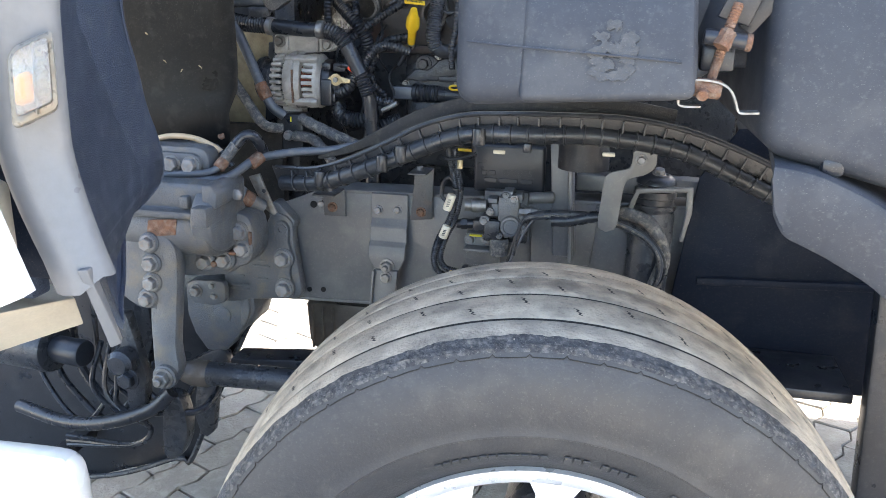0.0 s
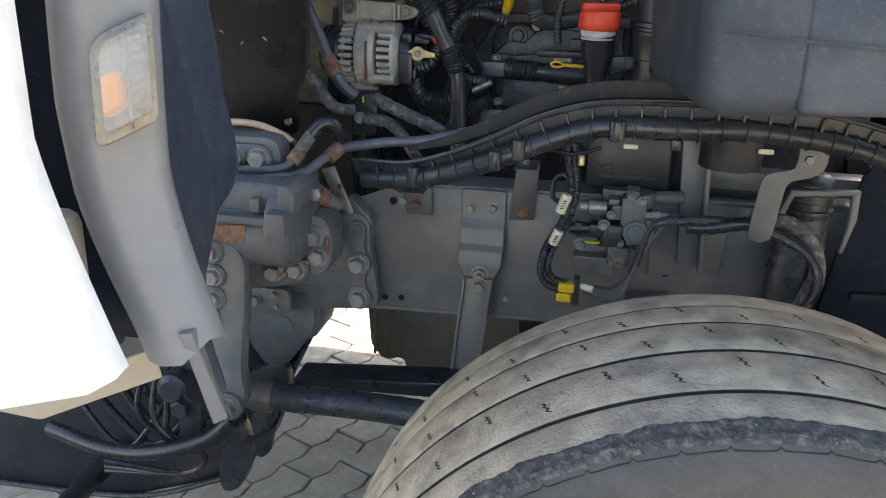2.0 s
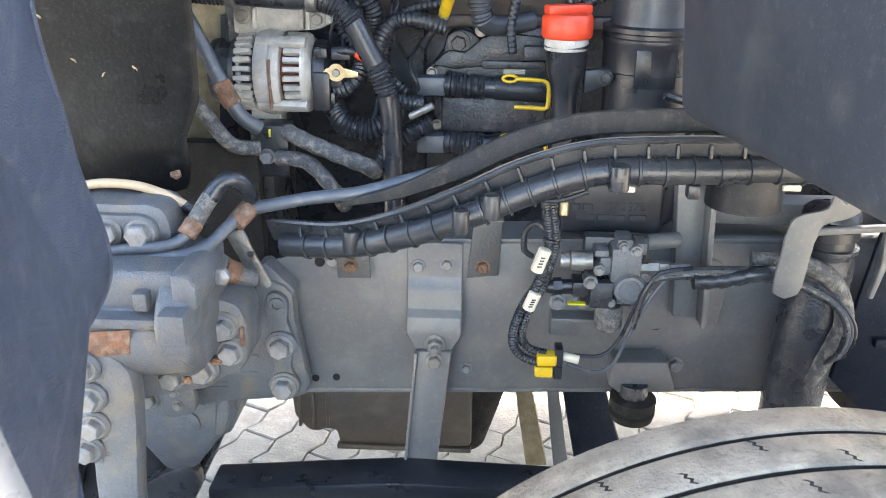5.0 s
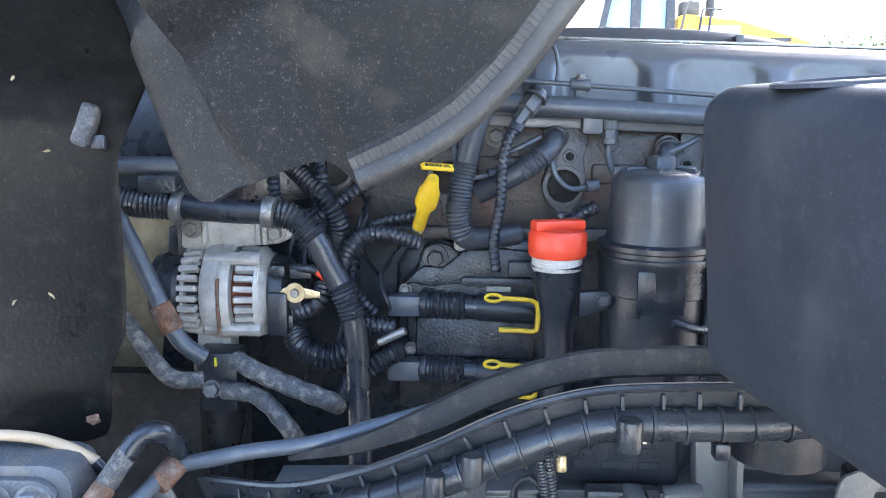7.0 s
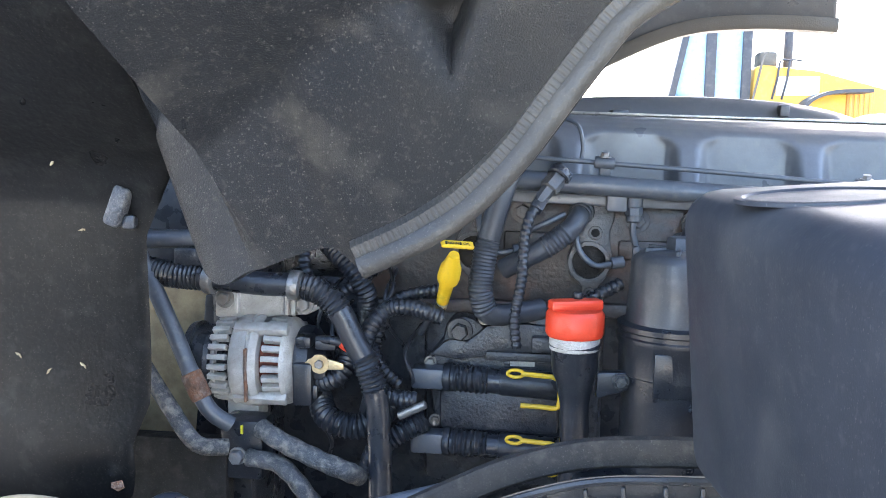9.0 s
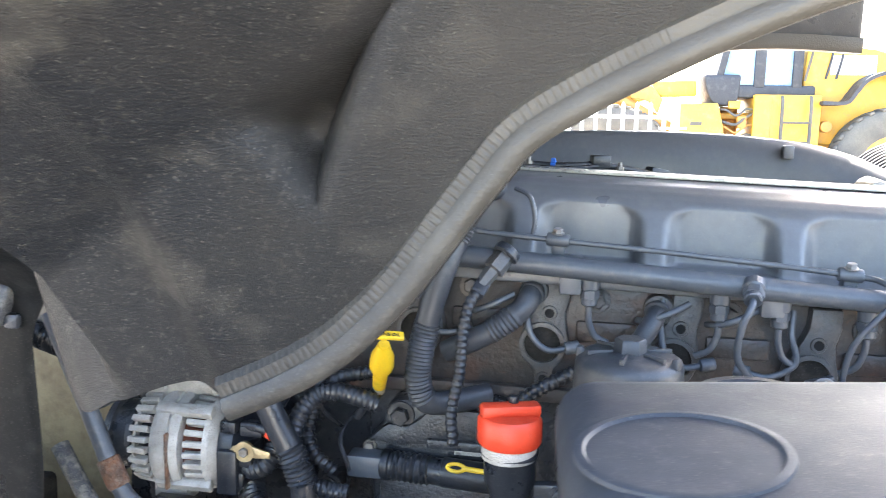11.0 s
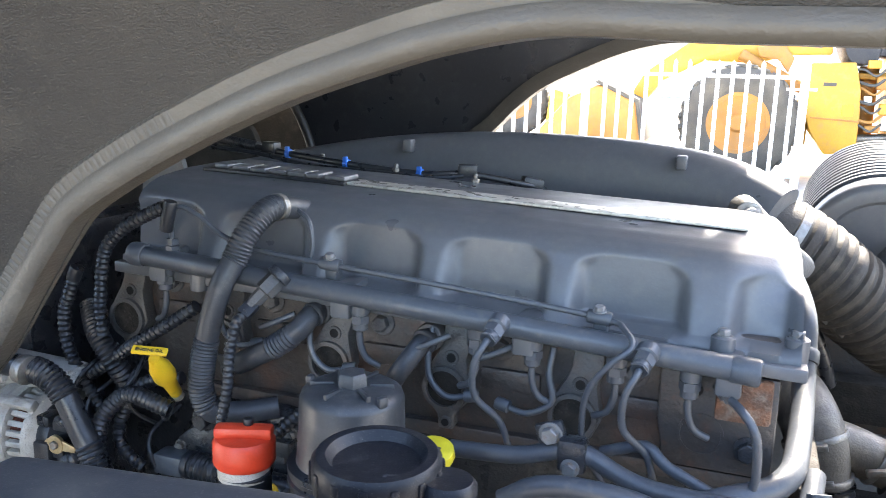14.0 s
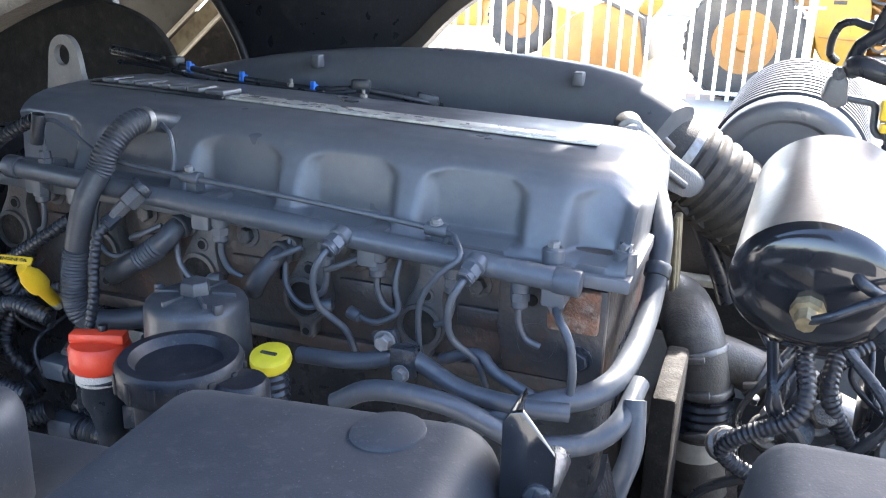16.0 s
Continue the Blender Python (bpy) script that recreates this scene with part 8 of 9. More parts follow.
part("bellows", sweep(bl_, fold), BELLOWS, bel)
bv = [Vector(p) for p in BELL]
part("band", tube([bv[1].lerp(bv[2], 0.02), bv[1].lerp(bv[2], 0.14), bv[1].lerp(bv[2], 0.26)], 0.0785, 40, 0.004), STEEL, bel, "steel clamp band")
part("clamp_screw", moved(box((-0.016, -0.006, -0.006), (0.016, 0.006, 0.006), 0.002), Matrix.Translation((0.648, 2.786, 1.452)) @ pose(0, 0, 0, 0, 40, 0)), STEEL, bel)
for k in range(4):
    a = bv[2].lerp(bv[4], 0.12 + 0.26 * k)
    part("stiffener", moved(box((-0.016, -0.006, -0.008), (0.016, 0.008, 0.008), 0.003), Matrix.Translation(a + Vector((-0.042, -0.062, -0.032))) @ pose(0, 0, 0, -25, 42, 10)), BELLOWS, bel, "moulded stiffening block")
air = thing("air_filter", (0.85, 3.1, 1.2395), "round dark air filter canister with louvred shell", "air filter")
A0, A1 = Vector((0.842, 2.97, 1.3773)), Vector((0.872, 3.4, 1.428))
part("canister", lathe(A0, A1, [(0.010, 0.02), (0.010, 0.098), (0.002, 0.105), (0.0, 0.125), (0.006, 0.136), (0.016, 0.140), (0.40, 0.140), (0.42, 0.125)], 56), ENGINE, air)
for k in range(13):
    p = A0.lerp(A1, 0.12 + 0.062 * k)
    q = A0.lerp(A1, 0.15 + 0.062 * k)
    part("louvre", lathe(p, q, [(0, 0.139), (0.003, 0.1455), (0.010, 0.1465), (0.013, 0.139)], 56, closed=False), GUARD, air)
part("outlet", tube([(0.84, 2.955, 1.3715), (0.875, 2.945, 1.416), (0.93, 2.95, 1.4363), (0.975, 2.97, 1.4324)], 0.014, 14), GUARD, air, "grey curved grab pipe")
tank = thing("air_reservoir", (0.88, 2.3, 1.3), "stainless cylinder with a glossy black domed end", "reservoir")
T0, T1 = Vector((0.863, 2.235, 1.405)), Vector((0.879, 2.4, 1.475))
part("body", lathe(T0, T1, [(0.0, 0.078), (0.005, 0.083), (0.17, 0.083), (0.178, 0.078)], 48), STAINLESS, tank, "bright stainless shell")
part("end", lathe(T0 + (T1 - T0).normalized() * 0.004, T0 - (T1 - T0), [(0, 0.084), (0.008, 0.083), (0.02, 0.074), (0.03, 0.05), (0.034, 0.02), (0.034, 0.004)], 48), GLOSS, tank, "glossy black end cap")
dn = (T0 - T1).normalized()
part("fitting", lathe(T0 + dn * 0.026, T0 + dn, [(0, 0.017), (0.014, 0.017), (0.016, 0.012), (0.03, 0.010)], 8), BRASS, tank, "brass hose fitting")
part("hose", tube([T0 + dn * 0.05, T0 + dn * 0.06 + Vector((0.02, 0, 0.015)), T0 + Vector((0.07, -0.05, 0.02)), T0 + Vector((0.13, -0.04, 0.02))], 0.005, 10), HOSE, tank)
part("handle", tube([T0 + dn * 0.02 + Vector((0.03, 0, 0.045)), T0 + dn * 0.05 + Vector((0.045, 0, 0.045)), T0 + dn * 0.03 + Vector((0.07, 0, 0.02))], 0.006, 10), PLASTIC, tank)
tr = thing("turbo_hose", (0.763, 2.700, 0.761), "dusty grey charge air hose with steel clamps", "hose")
part("hose", tube([(0.642, 2.902, 1.147), (0.683, 2.821, 1.165), (0.707, 2.767, 1.171), (0.728, 2.720, 1.154), (0.746, 2.700, 1.114), (0.755, 2.700, 1.064), (0.758, 2.700, 1.030)], 0.0484, 26), DUSTPIPE, tr, "dusty rubber elbow")
part("sleeve", tube([(0.758, 2.700, 1.050), (0.759, 2.700, 1.017), (0.759, 2.700, 0.990)], 0.0511, 26, ribs=(0.0148, 0.0040, [(0, 1)])), HOSE, tr)
part("pipe", tube([(0.759, 2.700, 1.003), (0.759, 2.700, 0.950), (0.770, 2.700, 0.882), (0.784, 2.700, 0.815), (0.790, 2.700, 0.694)], 0.0484, 26), DUSTPIPE, tr, "brown grey steel pipe")
part("branch", tube([(0.743, 2.707, 1.122), (0.804, 2.733, 1.098), (0.844, 2.740, 1.081), (0.905, 2.733, 1.064)], 0.0390, 24), DUSTPIPE, tr, "side branch of the hose")
part("boot", tube([(0.864, 2.737, 1.076), (0.891, 2.735, 1.068), (0.932, 2.729, 1.054)], 0.0430, 24, ribs=(0.0188, 0.0067, [(0, 1)])), GUARD, tr)
part("tail_pipe", tube([(0.925, 2.729, 1.057), (0.979, 2.727, 1.037), (1.073, 2.727, 1.003)], 0.0350, 20), STEEL, tr, "dull silver pipe")
for p, q in (((0.741, 2.703, 1.124), (0.745, 2.701, 1.114)), ((0.756, 2.700, 1.065), (0.757, 2.700, 1.053)), ((0.759, 2.700, 0.993), (0.759, 2.700, 0.980)), ((0.839, 2.740, 1.084), (0.848, 2.740, 1.080))):
    part("clamp", rod(p, q, 0.0530 if p[0] < 0.8 else 0.0440, 26, 0.002), STEEL, tr, "worm drive clamp")
    part("clamp_screw", moved(box((-0.018, -0.006, -0.005), (0.018, 0.006, 0.005), 0.002), Matrix.Translation((p[0], p[1] - 0.054, p[2])) @ pose(0, 0, 0, 0, -14, 0)), STEEL, tr)
part("label_band", tube([(0.7592, 2.70, 0.972), (0.7595, 2.70, 0.955), (0.761, 2.70, 0.936)], 0.0492, 28), PALE, tr, "pale printed label")
rh = random.Random(11)
for k in range(22):
    x, y = 0.82 + 0.018 * k, 2.36 + rh.uniform(-0.05, 0.10)
    t = thing("chassis_hose", (x, y, 0.95), "black chassis air hose", "hose", "chassis hoses")
    c = [(x + rh.uniform(-0.03, 0.03), y, 1.30), (x + rh.uniform(-0.05, 0.05), y - 0.04, 1.24), (x + rh.uniform(-0.06, 0.08), y - 0.02, 1.16), (x + rh.uniform(-0.08, 0.10), y + 0.02, 1.06), (x + rh.uniform(-0.1, 0.1), y + 0.05, 0.92)]
    r = 0.004 + 0.003 * (k % 3)
    part("hose", tube(c, r, 9, ribs=(0.007, 0.0016, [(0, 1)]) if k % 3 == 2 else None), (HOSE, PLASTIC, HOSE, DARK)[k % 4], t)
    part("clip", rod(Vector(c[1]).lerp(Vector(c[2]), 0.4), Vector(c[1]).lerp(Vector(c[2]), 0.52), r + 0.003, 12, 0.001), (STEEL, PLASTIC)[k % 2], t)
for k in range(7):
    x, z = 0.80 + 0.05 * k, 1.10 + 0.03 * (k % 3)
    t = thing("gearbox_fitting", (x, 2.42, z), "dusty grey fitting on the gearbox", "fitting", "gearbox fittings")
    part("body", rod((x, 2.44, z), (x + rh.uniform(-0.05, 0.05), 2.34, z + 0.06), 0.016 + 0.004 * (k % 2), 14, 0.004), (STEEL, DARK, GREYHOSE)[k % 3], t)
    part("collar", rod((x, 2.40, z + 0.02), (x + 0.004, 2.385, z + 0.03), 0.024, 16, 0.003), STEEL, t)
shield = thing("heat_shield", (0.745, 2.6, 1.122), "tan edged heat shield beside the engine end", "shield")
part("edge", slab([(0.676, 1.336), (0.689, 1.337), (0.700, 1.158), (0.684, 1.155)], 2.74, 2.78, 0.004), TAN, shield)
part("ridge", slab([(0.681, 1.336), (0.685, 1.336), (0.695, 1.16), (0.690, 1.16)], 2.734, 2.745, 0.001), TAN, shield)
part("rail", box((0.66, 3.02, 1.126), (0.79, 3.06, 1.142), 0.003), PALE, shield, "pale dusty strip")
part("hose", tube([(0.69, 2.86, 1.34), (0.725, 2.88, 1.27), (0.755, 2.90, 1.20), (0.775, 2.92, 1.14)], 0.016, 12), HOSE, shield, "black hose behind the shield")
part("panel", box((0.66, 3.10, 0.7), (1.9, 3.13, 1.25), 0.01), BLOCK, shield, "rusty brown panel")
far_rail = thing("far_frame_rail", (0.6, 3.1, 0.7), "far side chassis rail under the cab", "frame rail")
part("web", box((-0.4, 3.08, 0.68), (1.9, 3.1, 0.9895), 0.003), RAIL, far_rail)
part("beam", box((0.60, 3.0, 1.04), (1.9, 3.06, 1.124), 0.006), NEARBLACK, far_rail, "dark cross beam beside the gearbox")
# Added plate; keeps the sunlit ground from showing past the turbo hose.
part("deck", box((0.66, 2.30, 0.84), (1.9, 3.10, 0.87), 0.006), NEARBLACK, far_rail, "added dark plate that hides the sunlit ground by the gearbox")
part("rod", rod((0.70, 2.96, 1.29), (0.775, 2.99, 1.13), 0.011, 12), STEEL, far_rail)
rack = thing("valve_cluster", (0.95, 2.5, 1.4165), "cluster of black valves and pipes on a grey post", "valve cluster")
part("post", slab([(0.945, 1.50), (1.10, 1.52), (1.10, 0.9), (0.985, 0.9), (0.968, 1.36)], 2.52, 2.60, 0.006), PLASTIC, rack, "black upright post")
part("bracket", slab([(0.856, 1.572), (0.862, 1.598), (0.878, 1.606), (0.886, 1.596), (0.888, 1.566), (0.872, 1.560)], 2.49, 2.52, 0.005), RAIL, rack, "dusty grey bracket with a hole")
part("bracket_hole", rod((0.873, 2.488, 1.6038), (0.873, 2.5, 1.6045), 0.008, 16), DARK, rack)
part("rod", tube([(0.868, 2.5, 1.5765), (0.9, 2.5, 1.5725), (0.917, 2.5, 1.5695), (0.921, 2.5, 1.5615), (0.922, 2.5, 1.5415), (0.928, 2.5, 1.5315), (0.94, 2.5, 1.5305)], 0.0045, 10), PIPE, rack)
part("valve", lathe((0.965, 2.47, 1.5698), (0.965, 2.47, 1.7148), [(0, 0.022), (0.01, 0.028), (0.05, 0.028), (0.055, 0.034), (0.075, 0.034), (0.082, 0.022)], 24), PLASTIC, rack, "black valve body")
part("valve", box((0.93, 2.46, 1.5263), (0.985, 2.52, 1.5796), 0.008), PLASTIC, rack)
for pts, r in (([(0.888, 2.5, 1.6105), (0.893, 2.48, 1.6154), (0.925, 2.47, 1.6069), (0.955, 2.47, 1.6029)], 0.013), ([(0.886, 2.51, 1.614), (0.893, 2.5, 1.6385), (0.915, 2.49, 1.6559), (0.93, 2.48, 1.6754), (0.95, 2.48, 1.6804)], 0.009), ([(0.862, 2.54, 1.6437), (0.868, 2.53, 1.6601), (0.884, 2.52, 1.6656), (0.905, 2.51, 1.659), (0.93, 2.5, 1.6715)], 0.005), ([(0.91, 2.5, 1.6445), (0.918, 2.49, 1.6759), (0.935, 2.48, 1.7054), (0.97, 2.48, 1.7154)], 0.012), ([(0.862, 2.54, 1.6437), (0.862, 2.55, 1.6242), (0.872, 2.56, 1.6148)], 0.005)):
    part("pipe", tube(pts, r, 12), HOSE, rack)
part("yellow_plug", box((0.922, 2.452, 1.5539), (0.94, 2.47, 1.5798), 0.003), YELLOW, rack, "yellow plug")
part("yellow_plug", box((0.924, 2.452, 1.5399), (0.938, 2.47, 1.5509), 0.003), YELLOW, rack, "yellow plug")
part("tie", tube([(0.905, 2.5, 1.4865), (0.93, 2.48, 1.5004), (0.955, 2.47, 1.5149)], 0.003, 8), PALE, rack)
part("braided_cable", tube([(0.945, 2.47, 1.5498), (0.935, 2.47, 1.5149), (0.93, 2.48, 1.4854), (0.935, 2.5, 1.4565)], 0.005, 8, ribs=(0.006, 0.001, [(0, 1)])), HOSE, rack)
fit = thing("brake_fitting", (0.96, 2.25, 1.3), "dusty cast brake line fitting with black hose", "fitting")
part("body", lathe((0.985, 2.27, 1.3), (0.955, 2.22, 1.375), [(0, 0.024), (0.03, 0.027), (0.05, 0.027), (0.056, 0.020), (0.075, 0.018)], 20), STEEL, fit)
part("union", rod((0.925, 2.24, 1.405), (0.965, 2.25, 1.398), 0.011, 14, 0.003), PIPE, fit)
part("hose", tube([(0.965, 2.25, 1.398), (1, 2.26, 1.4), (1.05, 2.28, 1.42)], 0.010, 12), HOSE, fit)
part("elbow", tube([(0.955, 2.25, 1.35), (0.94, 2.25, 1.36), (0.935, 2.24, 1.385), (0.94, 2.24, 1.4)], 0.012, 12), DARK, fit)

rad = thing("radiator_shroud", (-0.5, 2.6, 1.2), "cream edged radiator shroud at the engine front", "shroud")
part("panel", slab(curve2([(-1.05, 1.56), (-0.868, 1.585), (-0.604, 1.628), (-0.535, 1.640), (-0.442, 1.614), (-0.387, 1.571), (-0.362, 1.508), (-0.36, 1.30), (-1.05, 1.30)], 5), 2.80, 2.82, 0.004), NEARBLACK, rad, "dark curved shroud panel")
part("light_sheet", slab([(-1.345, 1.618), (-1.284, 1.651), (-1.095, 1.749), (-0.90, 1.80), (-0.80, 1.70), (-0.844, 1.652), (-1.011, 1.514), (-1.12, 1.42), (-1.40, 1.42)], 3.60, 3.62, 0.004), CREAMSHEET, rad, "cream sheet beyond the shroud")
part("bright_edge", rod((-0.840, 3.597, 1.656), (-1.02, 3.597, 1.506), 0.006, 8), PALE, rad, "thin pale rod along a sheet edge")
part("side_sheet", slab([(-0.835, 1.648), (-0.79, 1.606), (-0.98, 1.446), (-1.03, 1.486)], 3.61, 3.63, 0.002), TAN, rad, "olive brown sheet")
part("bright_edge", rod((-0.788, 3.60, 1.606), (-0.985, 3.60, 1.440), 0.006, 8), PALE, rad, "thin pale rod along a sheet edge")
# Added plain dark sheet that closes the view under the cream one.
part("back_sheet", slab([(-1.5, 1.2), (-0.40, 1.2), (-0.40, 1.62), (-0.78, 1.62), (-1.5, 1.5)], 3.66, 3.68, 0.002), NEARBLACK, rad, "added dark sheet closing the view below the cream sheet")
# ---- yard behind the truck ----
fence = thing("picket_fence", (-2.0, 16.0, 0.0), "white painted palisade fence in the yard", "fence")
pk = bpy.data.meshes.new("picket")
b = slab([(-0.033, 0.02), (0.033, 0.02), (0.033, 1.93), (0.0, 1.98), (-0.033, 1.93)], -0.012, 0.012)
b.to_mesh(pk), b.free()
pk.materials.append(FENCE)
for k in range(52):
    if k not in (14, 15):
        place("picket", pk, Matrix.Translation((1.150 - 0.2285 * k, 16.0, 0)), fence)
for z in (0.14, 1.72):
    part("rail", box((-10.6, 16.015, z - 0.03), (1.28, 16.055, z + 0.03), 0.003), FENCE, fence)
part("post", box((1.27, 15.95, -0.03), (1.40, 16.07, 2.03), 0.006), FENCE, fence)
part("post", box((-2.22, 15.95, -0.03), (-2.09, 16.07, 2.03), 0.006), FENCE, fence)
part("latch_bar", box((1.06, 15.93, 1.52), (1.52, 15.96, 1.56), 0.004), FENCE, fence, "white sliding bar of the gate")


def loader_wheel(parent, at, r):
    x, y, z = at
    w = part("wheel", lathe((x, y, z), (x, y + 1, z), [(0.02, r * 0.50), (0, r * 0.56), (-0.04, r * 0.78), (0.0, r * 0.94), (0.06, r * 0.985), (0.50, r * 0.985), (0.56, r * 0.9), (0.56, r * 0.5)], 56, closed=False), LOADER_TYRE, parent, "large grey black loader tyre")
    rim_ = part("rim", lathe((x, y + 0.03, z), (x, y + 1, z), [(0, r * 0.49), (-0.02, r * 0.53), (-0.01, r * 0.46), (0.06, r * 0.44), (0.08, r * 0.36), (0.02, r * 0.345), (0.03, r * 0.31), (0.12, r * 0.29), (0.12, r * 0.20), (0.02, r * 0.185), (-0.02, r * 0.15), (-0.04, r * 0.13), (-0.04, 0.01)], 48), LOADER_RIM, w, "orange dished rim with stepped rings")
    for k in range(12):
        a = 2 * math.pi * (k + 0.5) / 12
        part("rim_nut", rod((x + r * 0.245 * math.cos(a), y + 0.16, z + r * 0.245 * math.sin(a)), (x + r * 0.245 * math.cos(a), y + 0.10, z + r * 0.245 * math.sin(a)), 0.028, 6), LOADER_RIM, rim_)
    bl = None
    for k in range(30):
        a = 2 * math.pi * k / 30
        q = moved(box((-0.05, 0.0, r * 0.955), (0.05, 0.30, r * 1.01), 0.015, 1), Matrix.Translation((x, y, z)) @ Matrix.Rotation(a, 4, "Y") @ pose(0, 0, 0, 0, 0, 14))
        bl = join(bl, q) if bl else q
    tagged(part("lug", bl, LOADER_TYRE, w), kind="stuff")


LY = 16.85   # near side of the parked loader
ld = thing("wheel_loader", (2.6, LY + 1.2, 0), "yellow articulated wheel loader with orange rims behind the fence", "wheel loader")
loader_wheel(ld, (0.37, LY - 0.25, 0.94), 0.985)
loader_wheel(ld, (5.0, LY - 0.25, 0.96), 1.0)
part("front_frame", slab([(1.42, 1.97), (2.12, 2.00), (2.24, 1.55), (2.27, 1.06), (2.27, 0.50), (1.78, 0.47), (1.52, 0.85), (1.42, 1.15)], LY, LY + 1.9, 0.03), LOADER, ld, "yellow front frame block")
part("front_axle", box((-0.4, LY + 0.3, 0.55), (1.5, LY + 1.7, 1.35), 0.08, 3), LOADER, ld)
part("decal_plate", box((1.66, LY - 0.012, 1.60), (1.86, LY + 0.004, 1.66), 0.004, 1), LOADER_TYRE, ld, "dark decal plate")
part("decal_plate", box((1.98, LY - 0.012, 1.12), (2.16, LY + 0.004, 1.30), 0.004, 1), LIME, ld, "bright yellow decal")
part("frame_fold", slab([(1.50, 1.09), (2.27, 1.05), (2.27, 1.02), (1.52, 1.06)], LY - 0.02, LY + 0.02, 0.004), LOADER_RIM, ld)
part("lift_arm", slab([(1.75, 2.42), (1.78, 2.12), (1.10, 2.10), (0.60, 1.95), (-0.30, 1.98), (-0.98, 1.62), (-1.52, 0.92), (-1.75, 0.98), (-1.32, 1.75), (-0.55, 2.32), (0.50, 2.36)], LY + 0.35, LY + 0.62, 0.04), LOADER, ld, "yellow lift arm")
part("lift_cylinder", rod((1.35, LY + 0.30, 1.55), (0.30, LY + 0.30, 2.10), 0.10, 20, 0.02), LOADER_RIM, ld, "rusty orange lift cylinder")
part("arm_link", slab([(0.55, 2.22), (0.98, 2.30), (1.18, 2.05), (1.10, 1.80), (0.92, 2.02), (0.62, 2.06)], LY + 0.22, LY + 0.36, 0.02), LOADER_RIM, ld, "rust orange tilt link")
part("bucket", slab([(-3.35, 0.10), (-1.35, 0.06), (-1.20, 0.55), (-1.32, 1.22), (-1.62, 1.42), (-2.05, 1.52), (-2.55, 1.28), (-3.05, 0.72)], LY - 0.35, LY + 2.2, 0.08), LOADER_RIM, ld, "worn orange brown bucket")
part("bucket_edge", slab([(-2.10, 1.56), (-2.02, 1.60), (-1.30, 1.28), (-1.16, 0.55), (-1.24, 0.55), (-1.36, 1.22)], LY - 0.38, LY + 2.2, 0.02), LOADER_TYRE, ld)
# articulation between the frames
part("hinge_plate", box((2.10, LY + 0.5, 1.72), (2.85, LY + 1.5, 1.84), 0.03, 2), LOADER, ld)
part("hinge_plate", box((2.10, LY + 0.5, 0.62), (2.85, LY + 1.5, 0.78), 0.03, 2), LOADER, ld)
part("hinge_pin", rod((2.42, LY + 0.9, 0.55), (2.42, LY + 0.9, 1.95), 0.16, 24, 0.02), LOADER_RIM, ld)
part("steer_cylinder", rod((2.05, LY + 0.25, 0.72), (2.95, LY + 0.25, 0.80), 0.07, 18, 0.01), STEEL, ld, "steel steering cylinder")
for k in range(7):
    z0 = 0.98 + 0.15 * k
    part("hose", tube([(2.12, LY + 0.12 + 0.04 * (k % 3), z0), (2.26, LY + 0.02, z0 - 0.07 * (k % 2)), (2.44, LY + 0.0, z0 - 0.10), (2.60, LY + 0.05, z0 + 0.02), (2.78, LY + 0.14, z0 + 0.06 * (k % 3))], 0.020 + 0.006 * (k % 2), 8, 0.05), (LOADER_TYRE, LOADER_RIM, LOADER_TYRE)[k % 3], ld)
for k, (x0, z0, w, h) in enumerate(((2.30, 1.90, 0.20, 0.14), (2.46, 1.56, 0.16, 0.22), (2.30, 1.34, 0.12, 0.12), (2.54, 1.16, 0.14, 0.18), (2.36, 0.86, 0.22, 0.12), (2.60, 0.90, 0.12, 0.24))):
    part("fitting", box((x0, LY + 0.02, z0), (x0 + w, LY + 0.16, z0 + h), 0.015, 1), (LOADER, LOADER_RIM, FENCE)[k % 3], ld)
# rear frame, cab and hood
part("rear_frame", slab([(2.72, 2.16), (3.84, 2.16), (3.84, 0.62), (2.80, 0.62), (2.72, 0.85)], LY, LY + 2.0, 0.03), LOADER, ld, "yellow battery and step box")
part("box_seam", box((3.00, LY - 0.012, 0.70), (3.03, LY + 0.004, 2.10), 0.003, 1), LOADER_RIM, ld)
part("box_seam", box((2.76, LY - 0.012, 1.20), (3.82, LY + 0.004, 1.22), 0.003, 1), LOADER_RIM, ld)
for x0 in (3.17, 3.64):
    part("ladder_side", tube([(x0, LY - 0.16, 0.92), (x0, LY - 0.16, 1.50), (x0, LY - 0.14, 2.02), (x0 + 0.01, LY - 0.02, 2.12)], 0.028, 10, 0.05), LOADER_TYRE, ld, "dark ladder rail")
for z0 in (0.98, 1.32, 1.66):
    part("ladder_rung", box((3.17, LY - 0.20, z0), (3.64, LY - 0.12, z0 + 0.035), 0.008, 1), LOADER_TYRE, ld, "dark ladder rung")
part("fender", sweep(smooth_line([(3.80, LY + 0.15, 2.02), (4.18, LY + 0.15, 2.03), (4.32, LY + 0.15, 2.20), (4.50, LY + 0.15, 2.42), (4.86, LY + 0.15, 2.55), (5.5, LY + 0.15, 2.58)], 0.04), lambda s, t: [(-0.30, -0.03), (0.40, -0.03), (0.40, 0.03), (-0.30, 0.03)]), GUARD, ld, "grey fender trim over the rear wheel")
part("wheel_well", box((3.86, LY + 0.42, 0.60), (6.30, LY + 1.9, 2.0), 0.03, 2), LOADER, ld)
part("step_roller", rod((3.95, LY + 0.02, 1.62), (3.95, LY + 0.20, 1.62), 0.10, 20, 0.02), LOADER_RIM, ld)
